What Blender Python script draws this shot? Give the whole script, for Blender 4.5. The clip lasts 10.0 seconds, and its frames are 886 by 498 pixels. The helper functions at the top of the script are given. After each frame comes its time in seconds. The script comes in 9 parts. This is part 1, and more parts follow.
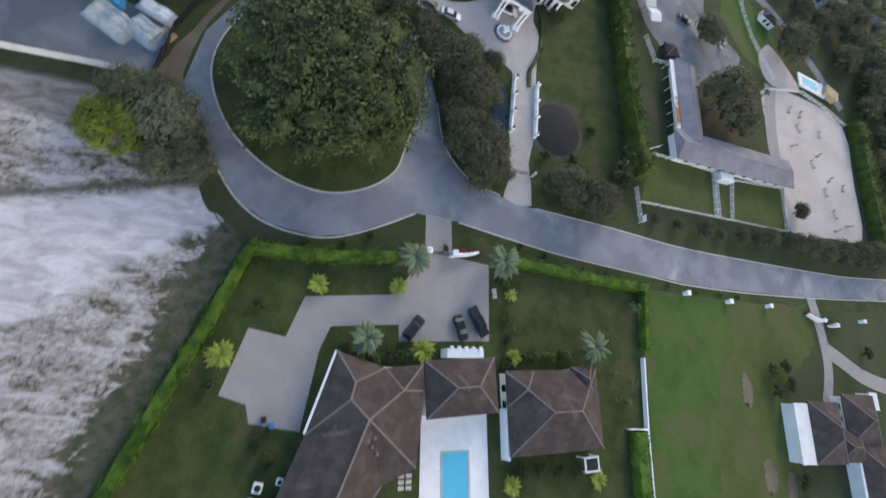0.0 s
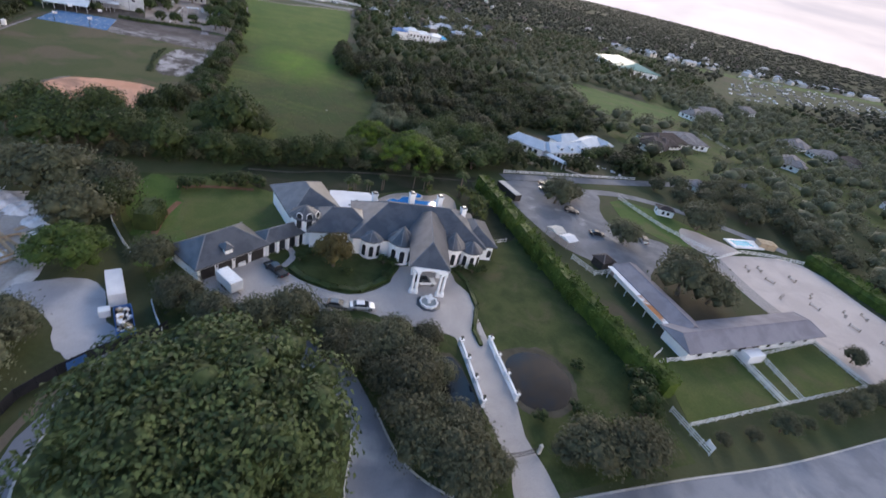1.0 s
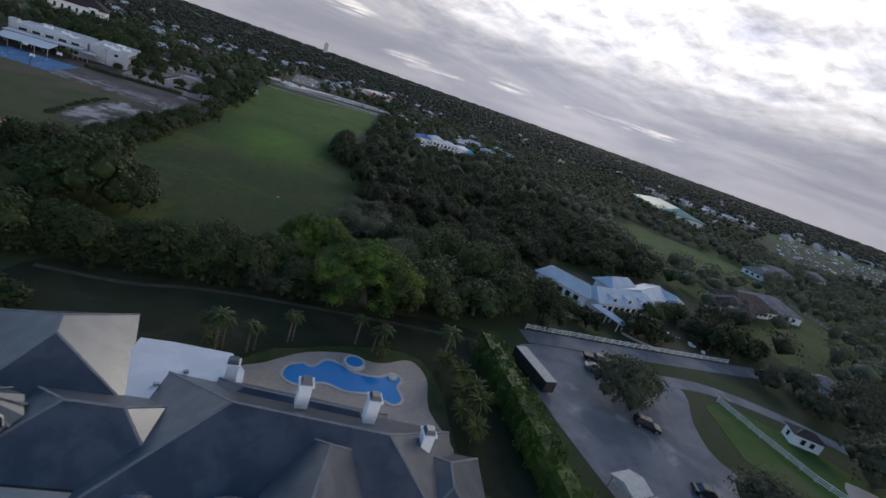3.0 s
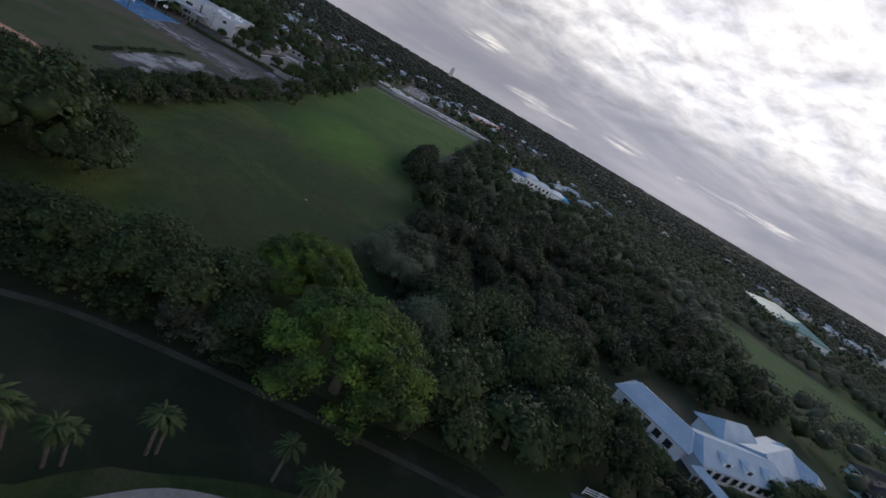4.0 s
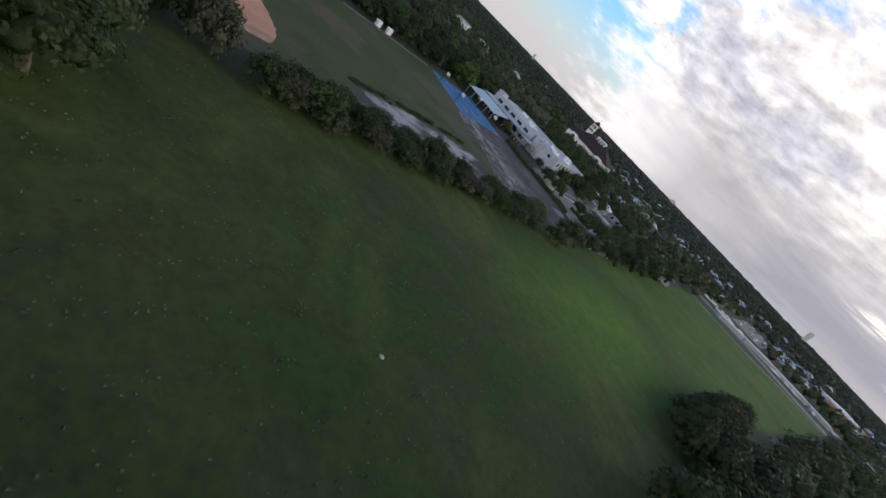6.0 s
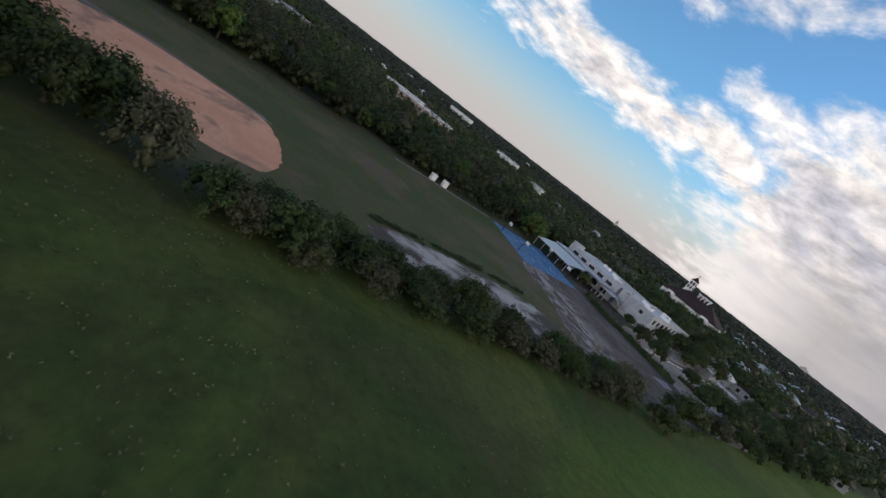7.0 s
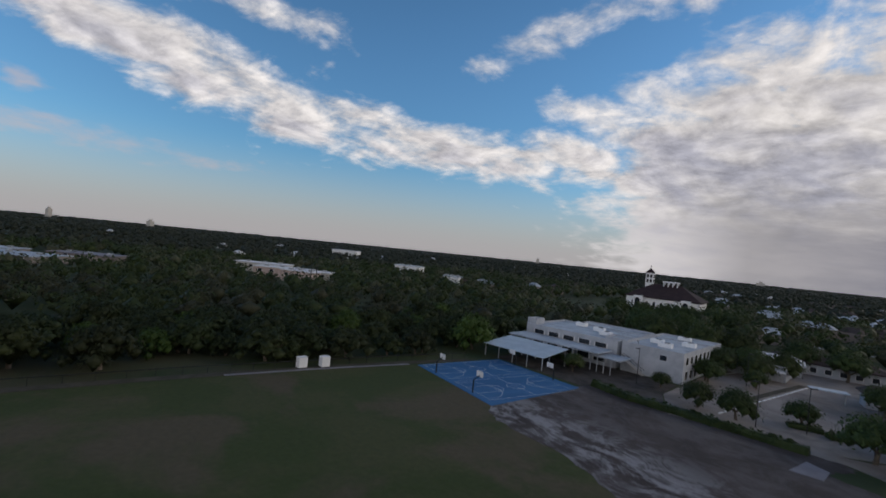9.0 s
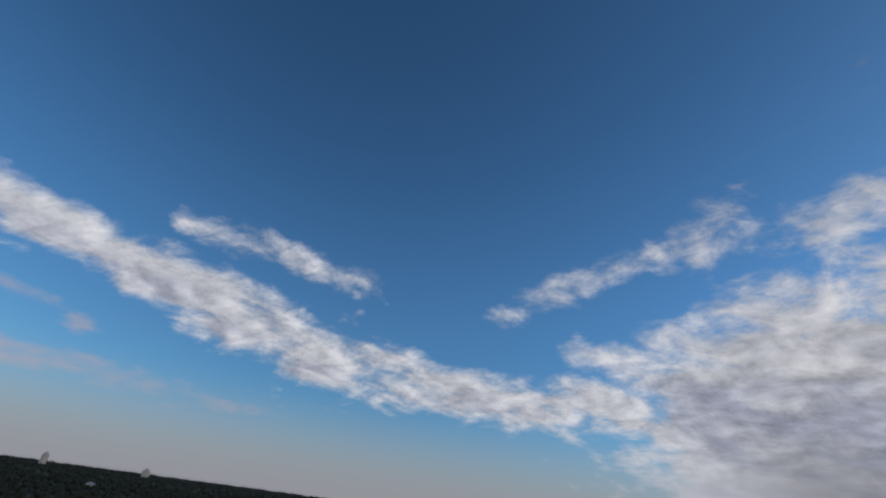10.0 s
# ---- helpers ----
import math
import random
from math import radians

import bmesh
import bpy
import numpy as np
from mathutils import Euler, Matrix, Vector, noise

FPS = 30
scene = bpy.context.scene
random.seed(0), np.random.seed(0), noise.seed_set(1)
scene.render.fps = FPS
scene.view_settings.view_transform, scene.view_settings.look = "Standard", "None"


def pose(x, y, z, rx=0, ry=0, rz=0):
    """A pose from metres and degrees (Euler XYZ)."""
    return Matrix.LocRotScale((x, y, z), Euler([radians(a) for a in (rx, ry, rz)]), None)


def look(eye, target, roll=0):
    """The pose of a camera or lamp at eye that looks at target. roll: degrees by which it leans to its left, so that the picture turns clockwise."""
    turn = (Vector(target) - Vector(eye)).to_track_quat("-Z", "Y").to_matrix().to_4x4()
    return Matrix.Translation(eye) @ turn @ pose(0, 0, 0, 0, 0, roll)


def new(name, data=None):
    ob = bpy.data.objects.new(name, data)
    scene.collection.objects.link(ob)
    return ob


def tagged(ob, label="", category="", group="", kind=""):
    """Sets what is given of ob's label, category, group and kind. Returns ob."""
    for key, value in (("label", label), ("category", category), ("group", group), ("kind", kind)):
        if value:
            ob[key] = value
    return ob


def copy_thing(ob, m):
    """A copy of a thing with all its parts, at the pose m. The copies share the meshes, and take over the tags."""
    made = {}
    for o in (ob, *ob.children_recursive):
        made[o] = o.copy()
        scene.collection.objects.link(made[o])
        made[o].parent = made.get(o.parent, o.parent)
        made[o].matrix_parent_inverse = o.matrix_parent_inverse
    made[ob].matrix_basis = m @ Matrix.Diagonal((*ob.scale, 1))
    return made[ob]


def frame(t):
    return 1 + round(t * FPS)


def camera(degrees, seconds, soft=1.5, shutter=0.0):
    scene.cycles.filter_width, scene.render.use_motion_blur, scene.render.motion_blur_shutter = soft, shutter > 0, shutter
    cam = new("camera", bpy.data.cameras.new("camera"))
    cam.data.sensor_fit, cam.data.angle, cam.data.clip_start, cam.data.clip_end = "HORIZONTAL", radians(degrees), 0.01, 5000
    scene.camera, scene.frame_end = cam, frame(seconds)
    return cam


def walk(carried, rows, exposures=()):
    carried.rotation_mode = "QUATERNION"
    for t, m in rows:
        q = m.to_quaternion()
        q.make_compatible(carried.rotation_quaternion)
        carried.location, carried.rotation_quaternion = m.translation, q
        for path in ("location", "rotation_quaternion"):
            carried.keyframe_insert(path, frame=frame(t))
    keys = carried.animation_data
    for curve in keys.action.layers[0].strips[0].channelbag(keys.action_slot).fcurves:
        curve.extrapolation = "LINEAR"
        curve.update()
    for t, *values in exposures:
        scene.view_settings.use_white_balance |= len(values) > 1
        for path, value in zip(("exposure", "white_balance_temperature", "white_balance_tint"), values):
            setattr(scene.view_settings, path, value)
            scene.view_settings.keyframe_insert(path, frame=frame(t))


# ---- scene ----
cam = camera(86.8, 10.0, shutter=0.15)
PATH = [
    (0.0, -0.01, -0.02, 79.34, 15.92, -22.70, 0.08),
    (0.2, 2.58, 1.50, 74.94, 26.03, -22.09, -5.97),
    (0.4, 5.19, 3.28, 70.62, 35.61, -19.72, -11.28),
    (0.6, 7.85, 5.58, 66.47, 44.43, -16.99, -15.33),
    (0.8, 10.56, 8.47, 62.57, 51.83, -14.42, -18.37),
    (1.0, 13.30, 11.94, 58.96, 58.18, -12.02, -20.42),
    (1.2, 16.08, 15.99, 55.72, 63.08, -10.10, -21.51),
    (1.4, 18.94, 20.53, 52.86, 66.16, -9.09, -21.92),
    (1.6, 21.92, 25.53, 50.39, 67.81, -8.42, -21.76),
    (1.8, 25.04, 30.92, 48.30, 69.04, -8.41, -21.46),
    (2.0, 28.27, 36.63, 46.53, 70.09, -8.70, -21.18),
    (2.2, 31.62, 42.58, 45.03, 71.07, -9.32, -21.18),
    (2.4, 35.03, 48.73, 43.70, 71.59, -10.97, -20.68),
    (2.6, 38.45, 55.04, 42.54, 71.72, -13.28, -19.44),
    (2.8, 41.79, 61.45, 41.51, 71.52, -15.96, -17.60),
    (3.0, 45.00, 67.90, 40.61, 71.06, -18.73, -15.29),
    (3.2, 48.01, 74.33, 39.83, 70.46, -21.30, -12.67),
    (3.4, 50.76, 80.70, 39.14, 69.88, -23.40, -9.95),
    (3.6, 53.24, 86.98, 38.49, 69.66, -25.06, -7.05),
    (3.8, 55.50, 93.26, 37.87, 69.54, -26.82, -3.78),
    (4.0, 57.57, 99.68, 37.35, 68.66, -29.24, -0.27),
    (4.2, 59.46, 106.16, 36.82, 67.33, -31.96, 3.68),
    (4.4, 61.07, 112.76, 36.27, 65.84, -34.79, 8.40),
    (4.6, 62.33, 119.52, 35.76, 64.17, -37.97, 13.71),
    (4.8, 63.21, 126.34, 35.19, 61.32, -41.10, 20.43),
    (5.0, 63.84, 133.03, 34.41, 56.90, -44.09, 27.64),
    (5.2, 64.26, 139.50, 33.29, 51.73, -46.95, 35.32),
    (5.4, 63.97, 145.91, 31.92, 51.31, -46.67, 41.78),
    (5.6, 63.24, 152.14, 30.35, 52.26, -44.72, 46.67),
    (5.8, 62.15, 158.11, 28.74, 55.06, -43.00, 50.00),
    (6.0, 60.74, 163.79, 27.24, 58.39, -41.43, 52.56),
    (6.2, 59.14, 169.16, 25.94, 60.92, -39.99, 55.61),
    (6.4, 57.27, 174.26, 24.92, 63.37, -39.18, 58.78),
    (6.6, 55.15, 179.09, 24.14, 65.86, -38.65, 61.62),
    (6.8, 52.75, 183.65, 23.54, 68.43, -37.82, 63.66),
    (7.0, 50.09, 187.96, 23.08, 71.16, -36.13, 64.41),
    (7.2, 47.15, 192.00, 22.69, 74.05, -32.97, 63.49),
    (7.4, 43.93, 195.78, 22.33, 76.94, -27.73, 60.61),
    (7.6, 40.44, 199.35, 21.94, 79.56, -21.12, 56.82),
    (7.8, 36.74, 202.78, 21.57, 81.77, -14.72, 53.48),
    (8.0, 32.95, 206.00, 21.43, 83.40, -9.57, 51.14),
    (8.2, 29.14, 208.99, 21.69, 84.50, -6.55, 50.12),
    (8.4, 25.38, 211.90, 22.28, 85.36, -5.24, 49.95),
    (8.6, 21.69, 214.91, 23.14, 86.23, -4.97, 50.08),
    (8.8, 18.07, 218.08, 24.18, 87.58, -5.23, 50.22),
    (9.0, 14.53, 221.35, 25.37, 90.24, -5.66, 50.32),
    (9.2, 11.02, 224.66, 26.65, 94.67, -6.02, 50.36),
    (9.4, 7.54, 228.00, 28.00, 99.91, -6.60, 51.05),
    (9.6, 4.06, 231.34, 29.38, 105.65, -7.42, 51.79),
    (9.8, 0.57, 234.67, 30.74, 112.02, -7.44, 52.32),
    (10.0, -2.91, 238.01, 32.10, 119.21, -6.88, 52.78),
]
# stops and white balance, which the film's camera changes as the sky comes into view
EXPO = [(0, -0.12, 7400, 10), (0.5, 0.11, 7200, 12), (1.0, -0.22, 7000, 16), (1.5, -1.12, 6500, 10), (2.0, -1.28, 6300, 10), (3.5, -1.48, 6300, 10), (4.5, -1.56, 6450, 10), (5.5, -0.95, 6650, 10), (6.2, -1.2, 6650, 10), (7.3, -1.40, 6950, 10), (8.5, -1.82, 6800, 10), (9.3, -1.92, 6400, 10), (10.0, -2.22, 6000, 10)]
walk(cam, [(t, pose(x, y, z, rx, ry, rz)) for t, x, y, z, rx, ry, rz in PATH], EXPO)

# ---- world and light ----
SUN_AZ, SUN_EL = 32.0, 24.0
sun = new("sun", bpy.data.lights.new("sun", "SUN"))
sun.data.energy, sun.data.angle, sun.data.color = 1.7, radians(14), (1.0, 0.92, 0.80)
sun.matrix_basis = look((0, 0, 0), (-math.sin(radians(SUN_AZ)) * math.cos(radians(SUN_EL)), -math.cos(radians(SUN_AZ)) * math.cos(radians(SUN_EL)), -math.sin(radians(SUN_EL))))


def nodes_of(owner):
    owner.use_nodes = True
    owner.node_tree.nodes.clear()
    return owner.node_tree.nodes, owner.node_tree.links


class Net:
    """A short way to write node trees."""

    def __init__(self, owner):
        self.n, self.l = nodes_of(owner)

    def add(self, kind, **kw):
        nd = self.n.new("ShaderNode" + kind)
        for k, v in kw.items():
            if k == "operation":
                nd.operation = v
            elif k == "blend_type":
                nd.blend_type = v
            elif k == "data_type":
                nd.data_type = v
        return nd

    def put(self, socket, v):
        if isinstance(v, bpy.types.NodeSocket):
            self.l.new(v, socket)
        else:
            socket.default_value = v

    def math(self, op, a, b=0.0, c=0.0, clamp=False):
        nd = self.add("Math", operation=op)
        nd.use_clamp = clamp
        for s, v in zip(nd.inputs, (a, b, c)):
            self.put(s, v)
        return nd.outputs[0]

    def ramp(self, v, lo, hi):
        nd = self.n.new("ShaderNodeMapRange")
        nd.interpolation_type = "SMOOTHSTEP"
        for s, x in zip(nd.inputs, (v, lo, hi, 0.0, 1.0)):
            self.put(s, x)
        return nd.outputs[0]

    def mix(self, f, a, b, blend="MIX"):
        nd = self.n.new("ShaderNodeMix")
        nd.data_type, nd.blend_type = "RGBA", blend
        self.put(nd.inputs[0], f)
        self.put(nd.inputs[6], (*a, 1) if isinstance(a, tuple) else a)
        self.put(nd.inputs[7], (*b, 1) if isinstance(b, tuple) else b)
        return nd.outputs[2]

    def noise(self, vec, scale, detail=4.0, rough=0.55, dist=0.0):
        nd = self.n.new("ShaderNodeTexNoise")
        self.put(nd.inputs["Vector"], vec)
        nd.inputs["Scale"].default_value = scale
        nd.inputs["Detail"].default_value = detail
        nd.inputs["Roughness"].default_value = rough
        nd.inputs["Distortion"].default_value = dist
        return nd.outputs[0]


def make_sky():
    w = bpy.data.worlds.new("sky")
    scene.world = w
    k = Net(w)
    sky = k.n.new("ShaderNodeTexSky")
    sky.sky_type, sky.sun_disc = "NISHITA", False
    sky.sun_elevation, sky.sun_rotation = radians(SUN_EL), radians(SUN_AZ)
    sky.air_density, sky.dust_density, sky.ozone_density = 1.0, 0.4, 4.0
    co = k.n.new("ShaderNodeTexCoord").outputs["Generated"]
    sep = k.n.new("ShaderNodeSeparateXYZ")
    k.l.new(co, sep.inputs[0])
    x, y, z = sep.outputs

    def vec(op, a, b=None, out=0):
        nd = k.n.new("ShaderNodeVectorMath")
        nd.operation = op
        k.put(nd.inputs[0], a)
        if b is not None:
            k.put(nd.inputs["Scale" if op == "SCALE" else 1], b)
        return nd.outputs[out]

    def dot(a, b):
        return vec("DOT_PRODUCT", a, b, "Value")

    def join(a, b):
        com = k.n.new("ShaderNodeCombineXYZ")
        k.put(com.inputs[0], a)
        k.put(com.inputs[1], b)
        return com.outputs[0]

    def plane(lift, sx, sy, ox=0.0, oy=0.0):
        zz = k.math("MAXIMUM", k.math("ADD", z, lift), lift)
        return join(k.math("MULTIPLY_ADD", k.math("DIVIDE", x, zz), sx, ox), k.math("MULTIPLY_ADD", k.math("DIVIDE", y, zz), sy, oy))

    # a flat chart of the sky, centred north-north-west at a third of the height
    a0, e0 = radians(-20), radians(20)
    fwd = Vector((math.sin(a0) * math.cos(e0), math.cos(a0) * math.cos(e0), math.sin(e0)))
    side = Vector((math.cos(a0), -math.sin(a0), 0))
    above = side.cross(fwd)
    s = k.math("DIVIDE", 2.0, k.math("MAXIMUM", k.math("ADD", dot(co, tuple(fwd)), 1.0), 0.05))
    chart = join(k.math("MULTIPLY", dot(co, tuple(side)), s), k.math("MULTIPLY", dot(co, tuple(above)), s))
    q = plane(0.25, 1.15, 1.0)
    warp = k.n.new("ShaderNodeTexNoise")
    k.put(warp.inputs["Vector"], q)
    warp.inputs["Scale"].default_value, warp.inputs["Detail"].default_value = 4.5, 4.0
    bent = vec("ADD", chart, vec("SCALE", vec("SUBTRACT", warp.outputs["Color"], (0.5, 0.5, 0.0)), 0.055))
    cs = k.n.new("ShaderNodeSeparateXYZ")
    k.l.new(bent, cs.inputs[0])
    cx, cy = cs.outputs[0], cs.outputs[1]

    def bank(pts, p=None):
        """A drawn-out cloud along corner points (x, y, half width) of the chart: 1 on its axis, 0 at its edge."""
        best = None
        for (x0, y0, w0), (x1, y1, w1) in zip(pts, pts[1:]):
            d = Vector((x1 - x0, y1 - y0, 0))
            pa = vec("SUBTRACT", p or bent, (x0, y0, 0.0))
            h = k.math("MULTIPLY", dot(pa, tuple(d)), 1.0 / max(d.length_squared, 1e-6), clamp=True)
            dist = vec("LENGTH", vec("SUBTRACT", pa, vec("SCALE", tuple(d), h)), None, "Value")
            f = k.math("SUBTRACT", 1.0, k.math("DIVIDE", dist, k.math("MULTIPLY_ADD", h, w1 - w0, w0)))
            best = f if best is None else k.math("MAXIMUM", best, f)
        return best

    zz = k.math("MAXIMUM", k.math("ADD", z, 0.02), 0.02)
    u, v = k.math("DIVIDE", x, zz), k.math("DIVIDE", y, zz)
    az = k.math("ARCTAN2", x, y)
    # noise: broad, cloud-sized, and the same seen a little nearer the sun, for relief
    big = k.noise(q, 1.2, 2.0, 0.5)
    mid = k.noise(q, 4.6, 9.0, 0.58, 0.25)
    mid2 = k.noise(vec("ADD", q, (0.03, 0.05, 0.0)), 4.6, 9.0, 0.58, 0.25)
    cells = k.noise(q, 19.0, 3.0, 0.55, 0.5)
    # fine ripples, drawn out along the wind
    turned = k.n.new("ShaderNodeMapping")
    k.l.new(bent, turned.inputs[0])
    turned.inputs["Rotation"].default_value = (0, 0, radians(14))
    turned.inputs["Scale"].default_value = (15, 44, 1)
    ripple = k.noise(turned.outputs[0], 1.0, 5.0, 0.62, 0.7)
    # the deck lies over the east and, out of view, the south; its ragged front faces the clear north-west
    east = k.math("MAXIMUM", k.math("SUBTRACT", u, 0.3), k.math("ADD", k.math("MULTIPLY_ADD", v, -1.0, -1.3), k.math("MULTIPLY", k.math("MINIMUM", u, 0.0), 0.7)))
    front = k.math("MINIMUM", k.math("MULTIPLY", k.math("SUBTRACT", k.math("MULTIPLY_ADD", cx, 0.33, 0.085), cy), 7.0), k.math("MULTIPLY", k.math("ADD", cx, k.math("MULTIPLY_ADD", cy, 0.25, 0.33)), 5.0))
    band = bank([(-1.75, 0.64, 0.085), (-1.54, 0.48, 0.085), (-1.28, 0.28, 0.09), (-1.08, 0.135, 0.10), (-0.94, 0.035, 0.10), (-0.77, -0.03, 0.085), (-0.58, -0.09, 0.07), (-0.40, -0.125, 0.065), (-0.22, -0.14, 0.09)])
    arm = bank([(-0.45, 0.065, 0.05), (-0.32, 0.11, 0.07), (-0.17, 0.145, 0.06), (-0.06, 0.175, 0.08), (0.03, 0.245, 0.05), (0.09, 0.25, 0.035)])
    arm2 = bank([(-0.06, 0.15, 0.07), (0.08, 0.165, 0.075), (0.21, 0.18, 0.075), (0.5, 0.22, 0.08)])
    puffs = bank([(-1.16, 0.38, 0.05), (-1.04, 0.31, 0.075), (-0.95, 0.27, 0.05), (-0.77, 0.165, 0.058), (-0.71, 0.12, 0.035)])
    tuft = bank([(-0.82, 0.10, 0.045), (-0.795, 0.095, 0.04)])
    link = bank([(-0.335, 0.03, 0.022), (-0.31, -0.02, 0.026), (-0.27, -0.08, 0.03)])
    speck = bank([(0.02, 0.36, 0.02), (0.035, 0.42, 0.022), (0.06, 0.45, 0.012)])
    speck2 = k.math("MAXIMUM", bank([(0.115, 0.265, 0.025), (0.16, 0.262, 0.015)]), k.math("SUBTRACT", speck, 0.35))
    foot = bank([(-0.42, -0.245, 0.018), (-0.33, -0.20, 0.03), (-0.2, -0.22, 0.05)])
    # the loose clouds are thinner than the band and break up
    loose = k.math("MAXIMUM", k.math("MAXIMUM", arm, arm2), k.math("MAXIMUM", k.math("MAXIMUM", puffs, tuft), k.math("MAXIMUM", k.math("MAXIMUM", foot, link), speck2)))
    loose = k.math("MULTIPLY_ADD", k.math("MINIMUM", loose, 0.55), 1.1, -0.30)
    cover = k.math("MAXIMUM", k.math("MAXIMUM", east, front), k.math("MAXIMUM", k.math("MULTIPLY_ADD", k.math("MINIMUM", band, 0.7), 1.36, -0.13), loose))
    # two holes of blue in the deck
    hole = k.math("MAXIMUM", bank([(0.425, -0.085, 0.02), (0.44, -0.095, 0.015)]), bank([(0.41, 0.07, 0.035), (0.45, 0.08, 0.03)]))
    cover = k.math("MINIMUM", cover, k.math("MULTIPLY_ADD", hole, -1.6, 0.5))
    cover = k.math("MINIMUM", k.math("MAXIMUM", cover, -1.3), 1.7)
    west_side = k.ramp(az, -0.2, -0.5)
    calm = k.math("MULTIPLY_ADD", k.ramp(z, 0.04, 0.16), 0.85, 0.15)
    calm = k.math("MULTIPLY", k.math("MAXIMUM", calm, k.ramp(az, -0.2, -0.6)), k.math("MULTIPLY_ADD", west_side, -0.24, 1.0))
    grain = k.math("ADD", k.math("MULTIPLY", mid, 1.15), k.math("ADD", k.math("MULTIPLY", big, 0.34), k.math("MULTIPLY_ADD", cells, 0.10, k.math("MULTIPLY", ripple, 0.26))))
    grain = k.math("MULTIPLY_ADD", k.math("SUBTRACT", grain, 0.925), calm, 0.63)
    full = k.math("MULTIPLY_ADD", cover, 0.36, grain)
    dens = k.math("MULTIPLY_ADD", k.math("MINIMUM", cover, 0.85), 0.26, grain)
    mask = k.ramp(full, 0.57, 0.93)
    # two thin veils below the band
    veil = k.math("MAXIMUM", bank([(-1.75, 0.40, 0.04), (-1.56, 0.26, 0.036), (-1.43, 0.155, 0.032), (-1.24, 0.035, 0.012)]), bank([(-1.75, 0.22, 0.05), (-1.56, 0.095, 0.05), (-1.39, 0.025, 0.042), (-1.09, -0.085, 0.032), (-0.84, -0.155, 0.022), (-0.61, -0.205, 0.010)]))
    vmask = k.math("MULTIPLY", k.ramp(k.math("MULTIPLY_ADD", k.math("SUBTRACT", mid, 0.5), 1.3, veil), -0.1, 0.7), 0.75)
    # cloud tone: bright where thin and towards the sun, grey-violet where thick
    emboss = k.math("MULTIPLY", k.math("ADD", k.math("SUBTRACT", mid, mid2), k.math("MULTIPLY_ADD", k.math("SUBTRACT", ripple, 0.5), 0.36, k.math("MULTIPLY", k.math("SUBTRACT", cells, 0.5), 0.14))), k.math("MULTIPLY_ADD", k.ramp(z, 0.05, 0.20), 1.35, 0.12))
    under = k.math("MULTIPLY", k.math("MULTIPLY", k.ramp(band, 0.05, 0.75), k.ramp(k.math("SUBTRACT", band, bank([(-1.75, 0.60, 0.085), (-1.54, 0.44, 0.085), (-1.28, 0.24, 0.09), (-1.08, 0.10, 0.10), (-0.94, 0.0, 0.10), (-0.77, -0.06, 0.085), (-0.58, -0.12, 0.07), (-0.40, -0.15, 0.065)])), 0.3, -0.25)), 0.16)
    dark_heart = bank([(-0.20, -0.11, 0.05), (-0.05, -0.15, 0.10), (0.14, -0.16, 0.10)])
    thick = k.ramp(k.math("ADD", k.math("ADD", k.math("SUBTRACT", dens, k.math("MULTIPLY", emboss, 0.5)), under), k.math("MULTIPLY", k.math("MAXIMUM", dark_heart, 0.0), 0.32)), 0.71, 1.20)
    sun_dir = (math.sin(radians(SUN_AZ)) * math.cos(radians(SUN_EL)), math.cos(radians(SUN_AZ)) * math.cos(radians(SUN_EL)), math.sin(radians(SUN_EL)))
    near_sun = k.ramp(dot(co, sun_dir), 0.84, 0.99)
    tone = k.mix(thick, (0.94, 0.90, 0.89), (0.53, 0.535, 0.63))
    gain = k.math("MULTIPLY", k.math("ADD", CLOUD_GAIN, k.math("MULTIPLY", near_sun, 0.75)), k.math("ADD", 1.0, emboss))
    # the unseen deck dims overhead and brightens southward to balance ground and wall light
    gain = k.math("MULTIPLY", gain, k.math("MULTIPLY_ADD", k.ramp(y, -0.1, -0.6), 0.5, k.math("SUBTRACT", 1.0, k.math("MULTIPLY", k.ramp(z, 0.46, 0.78), 0.9))))
    # long grey layers: the deck is dull low down in the north and east and opens to bright cells above
    layer = k.noise(vec("MULTIPLY", co, (1.3, 1.3, 7.5)), 2.1, 6.0, 0.6, 0.5)
    height = k.math("ADD", z, k.math("MULTIPLY", k.math("SUBTRACT", layer, 0.5), 0.16))
    west = k.ramp(az, -0.05, -0.5)
    low = k.math("MULTIPLY_ADD", k.ramp(height, 0.075, 0.20), 0.38, 0.68)
    low = k.math("MAXIMUM", low, k.math("MULTIPLY", west, 1.15))
    # low southern sky, out of view, is lifted to light the south walls
    low = k.math("MAXIMUM", low, k.ramp(y, -0.1, -0.5))
    # bright slits under the deck
    slit_p = vec("ADD", chart, vec("SCALE", vec("SUBTRACT", warp.outputs["Color"], (0.5, 0.5, 0.0)), 0.016))
    slits = None
    for pts in (((0.36, -0.262, 0.0065), (0.42, -0.250, 0.0117), (0.49, -0.238, 0.0052)), ((0.46, -0.303, 0.0039), (0.56, -0.293, 0.0104), (0.69, -0.279, 0.0052)), ((0.74, -0.254, 0.0065), (0.79, -0.246, 0.0117), (0.86, -0.236, 0.0052)), ((0.93, -0.222, 0.0052), (1.08, -0.186, 0.0117), (1.22, -0.148, 0.0052))):
        f = bank(pts, slit_p)
        slits = f if slits is None else k.math("MAXIMUM", slits, f)
    wisps = k.noise(vec("MULTIPLY", co, (4.0, 4.0, 75.0)), 1.6, 6.0, 0.62, 0.5)
    slits = k.math("MULTIPLY", k.ramp(slits, -0.7, 0.9), k.ramp(wisps, 0.40, 0.60))
